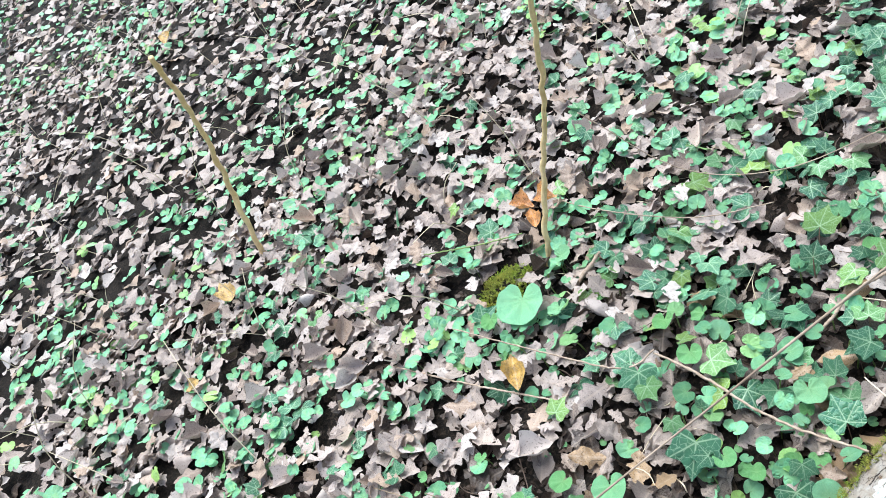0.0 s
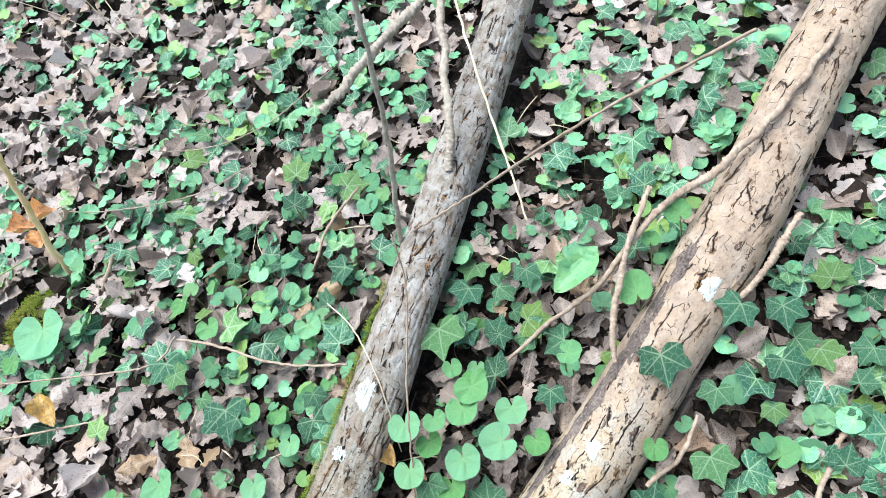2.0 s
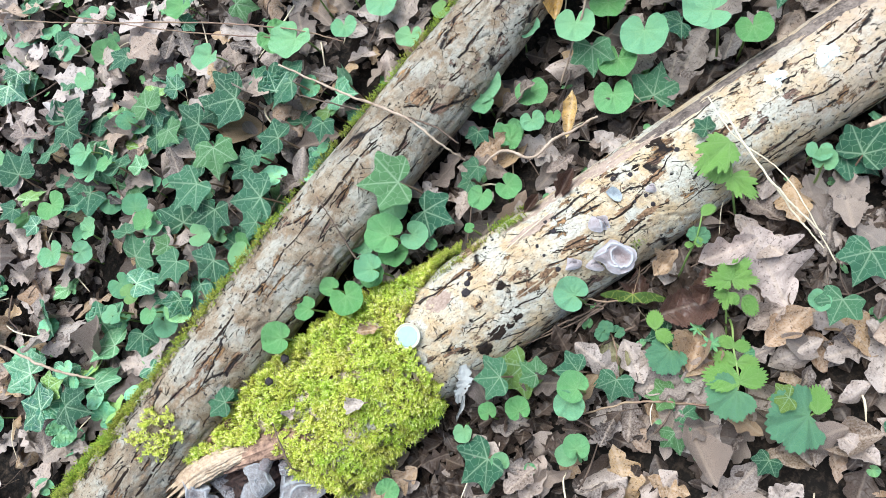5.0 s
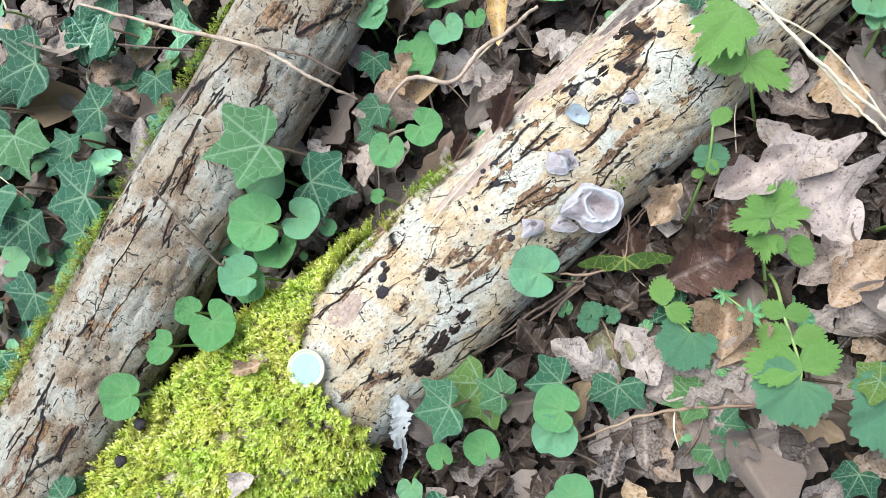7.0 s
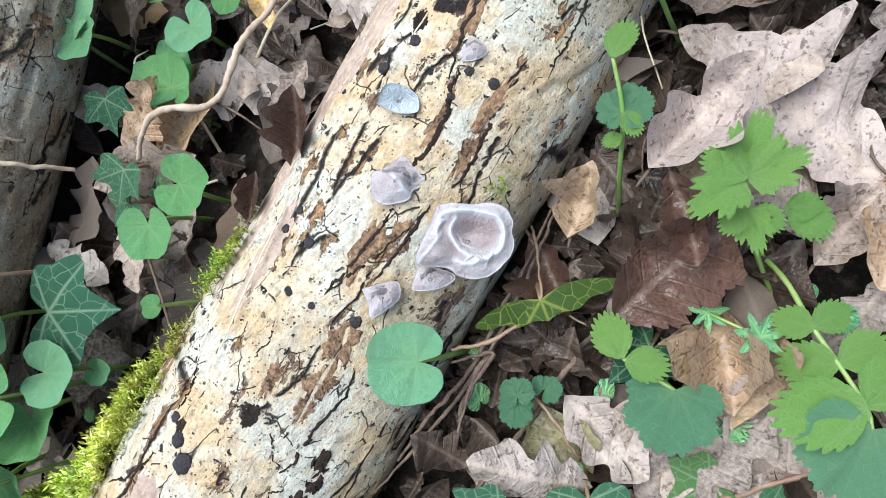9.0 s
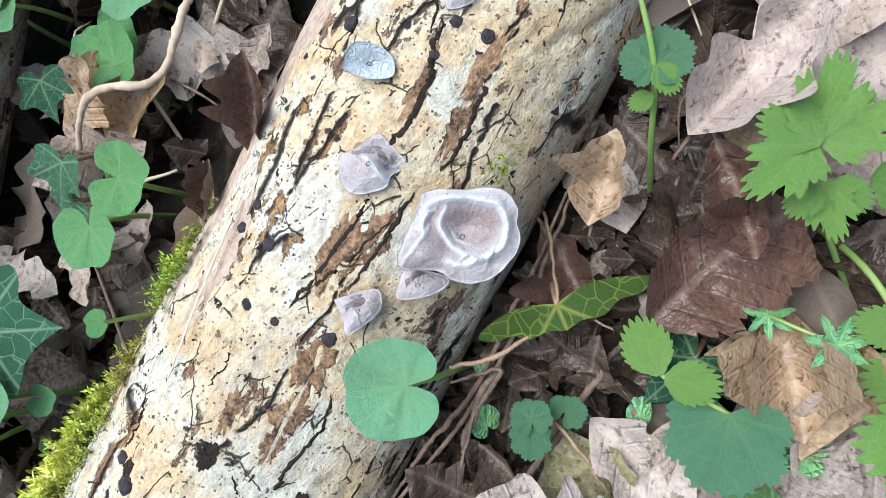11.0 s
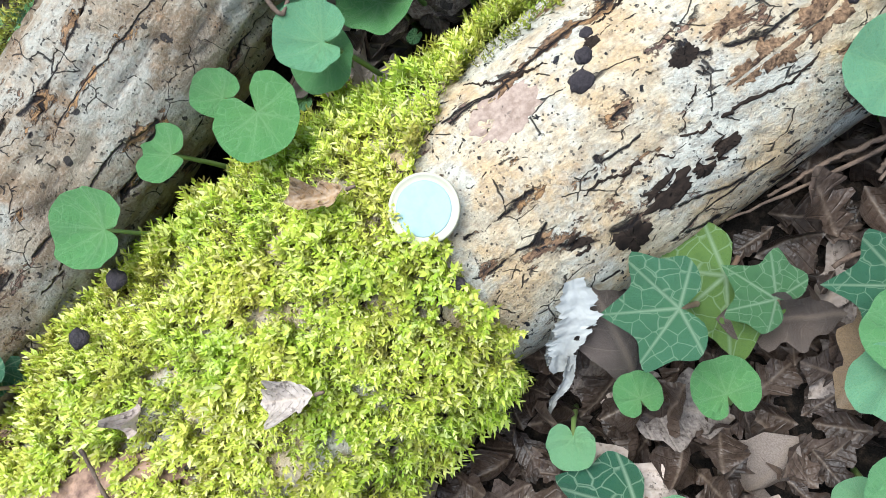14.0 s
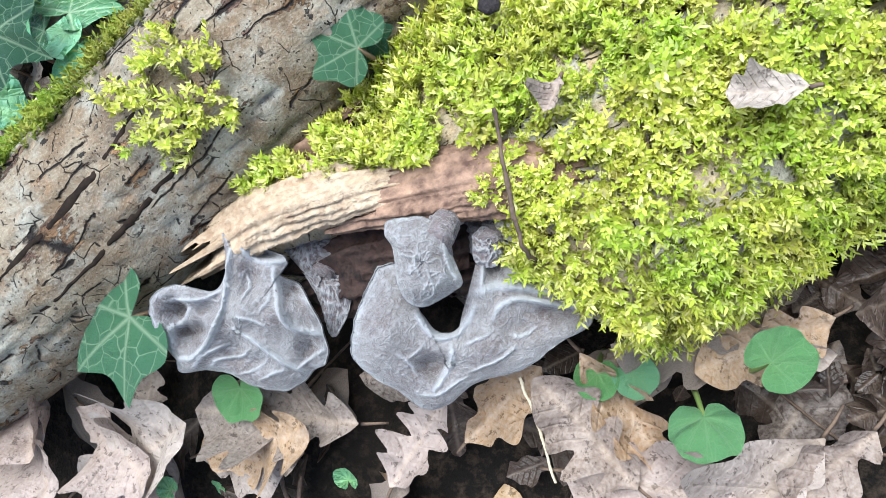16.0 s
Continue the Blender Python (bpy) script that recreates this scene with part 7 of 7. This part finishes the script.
# ---- small things on the logs ----
def blob(x, deg, size, material, name, label, seed, squash=0.55):
    p, nrm = log_point(LOG_PALE, x, deg, -0.0002)
    bm = bmesh.new()
    bmesh.ops.create_icosphere(bm, subdivisions=3, radius=1)
    for v in bm.verts:
        k = 1 + 0.28 * noise.noise(v.co * 1.6 + Vector((seed, 0, 0))) + 0.12 * noise.noise(v.co * 4 + Vector((0, seed, 0)))
        v.co = Vector((v.co.x * k, v.co.y * k, v.co.z * squash * k)) * size
    for f in bm.faces:
        f.smooth = True
    me = bpy.data.meshes.new(name)
    bm.to_mesh(me)
    bm.free()
    ob = link(name, me, material, pale_log, label)
    ob.matrix_basis = Matrix.Translation(p) @ Vector(nrm).to_track_quat("Z", "Y").to_matrix().to_4x4()


for k, (x, deg, s) in enumerate([(0.227, -11, 0.0022), (0.214, -18, 0.0024), (0.149, -22, 0.0020), (0.150, -8, 0.0022), (0.132, 7, 0.0016), (0.185, -7, 0.0014), (0.066, -13, 0.0030), (0.060, -6, 0.0040), (0.071, -20, 0.0022), (0.135, 26, 0.0022), (0.228, 26, 0.0020), (0.227, 15, 0.0018), (0.217, 14, 0.0016), (0.157, -20, 0.0018), (0.268, -6, 0.0022), (0.296, 12, 0.0024)]):
    blob(x, deg, s, BLACK, "black_fungus", "small black crust fungus", k * 3.1)


def patch(stations, parent, x, deg, half_x, half_deg, material, name, label, seed, lift=0.0004, ragged=1.0):
    """A thin crust or bare spot that follows a log's skin, with a ragged outline."""
    rings, sides = 8, 56
    v = []
    for i in range(rings + 1):
        for j in range(sides):
            q = 2 * math.pi * j / sides
            cq, sq = math.cos(q), math.sin(q)
            k = i / rings * (1 + ragged * (0.45 * noise.noise((cq * 1.4, sq * 1.4, seed)) + 0.35 * noise.noise((cq * 4, sq * 4, seed)) + 0.2 * noise.noise((cq * 9, sq * 9, seed))))
            p, _ = log_point(stations, x + half_x * k * cq, deg + half_deg * k * sq, lift - (0.0012 if i == rings else 0))
            v.append(p)
    link(name, mesh_from(name, v, grid_tris(rings + 1, sides, True)), material, parent, label)


def crack(stations, parent, points, width, seed):
    """A dark ragged split in the bark."""
    line = smooth_line([(x, d, 0) for x, d in points], 14 * len(points))
    n = len(line)
    v = []
    for i, (x, d, _) in enumerate(line):
        s = i / (n - 1)
        x += 0.0012 * noise.noise((s * 9, seed, 0)) + 0.0006 * noise.noise((s * 31, seed, 2))
        d += 1.6 * noise.noise((s * 8, seed, 5)) + 0.9 * noise.noise((s * 29, seed, 7))
        w = width * (0.25 + math.sin(math.pi * s) ** 0.6) * (1 + 0.7 * noise.noise((s * 17, seed, 9)))
        p, nrm = log_point(stations, x, d, 0.00025)
        a, b = line[max(0, i - 1)], line[min(n - 1, i + 1)]
        pa, _ = log_point(stations, a[0], a[1])
        pb, _ = log_point(stations, b[0], b[1])
        t = (pb - pa) / (np.linalg.norm(pb - pa) + 1e-9)
        side = np.cross(nrm, t)
        v += [p - side * w - nrm * 0.0005, p - side * w * 0.5, p + side * w * 0.5, p + side * w - nrm * 0.0005]
    link("bark_crack", mesh_from("bark_crack", v, grid_tris(n, 4)), CRACK, parent)


for k, (pts, w) in enumerate([([(0.120, 35), (0.108, 38), (0.093, 33), (0.082, 33), (0.074, 30)], 0.0007), ([(0.070, 34), (0.062, 30), (0.051, 27), (0.040, 26)], 0.0006), ([(0.074, 30), (0.084, 20), (0.092, 16)], 0.0003),
                              ([(0.092, -26), (0.082, -22), (0.073, -21)], 0.0006), ([(0.176, 17), (0.163, 15), (0.148, 12), (0.138, 9)], 0.0008), ([(0.117, -1), (0.106, -2)], 0.0004), ([(0.056, -19), (0.041, -26), (0.031, -36)], 0.0007),
                              ([(0.226, 11), (0.218, 13), (0.209, 16), (0.196, 16), (0.186, 13)], 0.0010), ([(0.223, 32), (0.214, 34), (0.204, 34), (0.190, 33)], 0.0009), ([(0.173, 27), (0.156, 18), (0.149, 15), (0.137, 9)], 0.0006), ([(0.182, 28), (0.168, 27), (0.150, 24)], 0.0007),
                              ([(0.265, -7), (0.250, 2), (0.236, 5), (0.222, 10)], 0.0008), ([(0.284, 42), (0.262, 44), (0.241, 44)], 0.0006), ([(0.330, 8), (0.312, 3), (0.296, 6), (0.280, 2)], 0.0009), ([(0.44, -12), (0.41, -8), (0.38, -10)], 0.0010), ([(0.47, 25), (0.43, 22), (0.40, 26)], 0.0010)]):
    crack(LOG_PALE, pale_log, pts, w, k * 2.3)
for k, (pts, w) in enumerate([([(0.127, 10), (0.094, 6), (0.052, 10), (-0.012, 7)], 0.0011), ([(0.152, 31), (0.130, 38), (0.118, 37)], 0.0012), ([(0.190, 31), (0.166, 32)], 0.0008), ([(0.078, 22), (0.056, 18), (0.030, 20)], 0.0006), ([(-0.060, 0), (-0.100, 6), (-0.150, 4)], 0.0009), ([(-0.23, 10), (-0.27, 20), (-0.315, 22)], 0.0012), ([(-0.22, 42), (-0.26, 47), (-0.32, 50)], 0.0010), ([(0.26, -8), (0.30, 0), (0.33, -4)], 0.0010), ([(0.42, 12), (0.46, 6), (0.50, 9)], 0.0010)]):
    crack(LOG_GREY, grey_log, pts, w, 50 + k * 2.3)
for k, (x, d, hx, hd) in enumerate([(0.103, 8, 0.009, 3.5), (0.126, 25, 0.010, 5.5), (0.110, 26, 0.007, 6), (0.099, 25, 0.006, 4), (0.161, 15, 0.012, 4.5), (0.076, -48, 0.016, 6), (0.151, 14, 0.008, 3.5), (0.218, 30, 0.012, 4.5), (0.204, 30, 0.010, 4), (0.166, 24, 0.008, 5), (0.208, 15, 0.012, 3), (0.240, 4, 0.012, 4), (0.300, 5, 0.014, 5)]):
    patch(LOG_PALE, pale_log, x, d, hx, hd, BARE, "bare_spot", "brown wood where bark has flaked off", 20 + k * 1.7, 0.0001, 1.3)
for k, (x, d, hx, hd) in enumerate([(0.063, 44, 0.010, 7), (0.084, 43, 0.005, 5), (0.075, 45, 0.004, 4), (0.070, -15, 0.003, 3), (0.088, 8, 0.005, 3.5), (0.046, 52, 0.007, 8), (0.03, 40, 0.004, 5), (0.234, -14, 0.004, 4), (0.258, -28, 0.008, 5)]):
    patch(LOG_PALE, pale_log, x, d, hx, hd, CRACK, "black_crust", "black crust fungus on the bark", 60 + k * 1.9, 0.0002, 0.8)
for k, (x, d, hx, hd) in enumerate([(0.44, -40, 0.060, 13), (0.36, -46, 0.050, 10), (0.53, -34, 0.050, 14), (0.285, -40, 0.035, 9), (0.62, -30, 0.040, 12)]):
    patch(LOG_PALE, pale_log, x, d, hx, hd, OLD_BARK, "old_bark", "dark grey remnant of outer bark", 130 + k * 2.1, 0.0005, 1.2)
patch(LOG_PALE, pale_log, 0.190, -46, 0.075, 9, BARE_PALE, "bare_spot", "bleached bare wood without bark", 95, 0.0001, 0.8)
patch(LOG_PALE, pale_log, 0.240, -34, 0.040, 5, BARE_PALE, "bare_spot", "bleached bare wood without bark", 96, 0.0001, 0.8)
patch(LOG_PALE, pale_log, 0.136, -24, 0.026, 6, BARE_PALE, "bare_spot", "bleached bare wood without bark", 91, 0.0001, 0.8)
patch(LOG_PALE, pale_log, 0.036, -14, 0.014, 9, BARE_PALE, "bare_spot", "bleached bare wood without bark", 92, 0.0001, 0.8)
patch(LOG_GREY, grey_log, 0.176, 16, 0.010, 12, BARE, "knot", "round knot in the bark", 93, 0.0006, 0.4)
patch(LOG_GREY, grey_log, 0.384, 2, 0.021, 20, LICHEN, "lichen_patch", "bluish white lichen", 3)
patch(LOG_GREY, grey_log, 0.309, -8, 0.010, 14, LICHEN, "lichen_patch", "bluish white lichen", 5)
patch(LOG_PALE, pale_log, 0.401, 1, 0.010, 12, LICHEN, "lichen_patch", "bluish white lichen", 7)
patch(LOG_PALE, pale_log, 0.360, -10, 0.008, 10, LICHEN, "lichen_patch", "bluish white lichen", 9)
patch(LOG_PALE, pale_log, 0.610, 21, 0.014, 14, LICHEN, "lichen_patch", "bluish white lichen", 11)


def build_shred():
    """The torn white strip of bark that hangs from the log beside the coin, and its tail."""
    ob = thing("bark_shred", Matrix(), "torn greyish white shred of bark hanging from the log", "bark")
    for name, points, widths, seed in (("strip", [(0.010, -0.048, 0.044), (0.000, -0.056, 0.036), (-0.010, -0.058, 0.030), (-0.020, -0.062, 0.022)], [0.004, 0.0080, 0.0085, 0.0060, 0.0035], 4.0),
                                       ("tail", [(-0.012, -0.062, 0.028), (-0.022, -0.066, 0.020), (-0.030, -0.066, 0.014), (-0.037, -0.068, 0.010)], [0.0018, 0.0026, 0.0020, 0.0005], 9.0),
                                       ("tatter", [(-0.008, -0.052, 0.030), (-0.017, -0.055, 0.020), (-0.022, -0.057, 0.014)], [0.0020, 0.0022, 0.0006], 15.0)):
        n, m = 60, 15
        line = smooth_line(points, n)
        wide = np.interp(np.linspace(0, 1, n), np.linspace(0, 1, len(widths)), widths)
        v, keep = [], []
        for i, p in enumerate(line):
            for j in range(m):
                s = 2 * j / (m - 1) - 1
                w = wide[i] * (1 + 0.45 * noise.noise((i * 0.16, math.copysign(2, s), seed)) + 0.30 * noise.noise((i * 0.55, math.copysign(2, s), seed)))
                lift = 0.0020 * s * s + 0.0016 * noise.noise((i * 0.12, s * 1.8, seed + 4)) + 0.0004 * noise.noise((i * 0.5, s * 6, seed + 6))
                v.append(p + np.array([0.75, -0.55, 0.25]) * s * w + np.array([0, -0.3, 0.9]) * lift)
                keep.append(noise.noise((i * 0.15, s * 2.2, seed + 1)) < 0.55 or name != "strip")
        t = grid_tris(n, m)
        t = t[np.array(keep)[t].all(axis=1)]
        v = np.array(v)
        link(name, mesh_from(name, np.vstack([v, v - np.array([0, -0.0002, 0.0005])]), np.vstack([t, t[:, ::-1] + len(v)])), SHRED, ob)


build_shred()
for x, y, z, s in ((-0.113, 0.076, 0.071, 0.0036), (-0.089, 0.080, 0.067, 0.0038), (-0.013, -0.0225, 0.066, 0.0028)):
    bm = bmesh.new()
    bmesh.ops.create_icosphere(bm, subdivisions=2, radius=s)
    for v in bm.verts:
        v.co *= 1 + 0.5 * noise.noise(v.co * 330)
        v.co.z *= 0.6
    for f in bm.faces:
        f.smooth = True
    me = bpy.data.meshes.new("berry")
    bm.to_mesh(me)
    bm.free()
    berry = link("dried_berry", me, BLACK)
    berry.location = (x, y, z)
    tagged(berry, "small shrivelled dark berry lying in the moss", "berry", "berries in the moss")
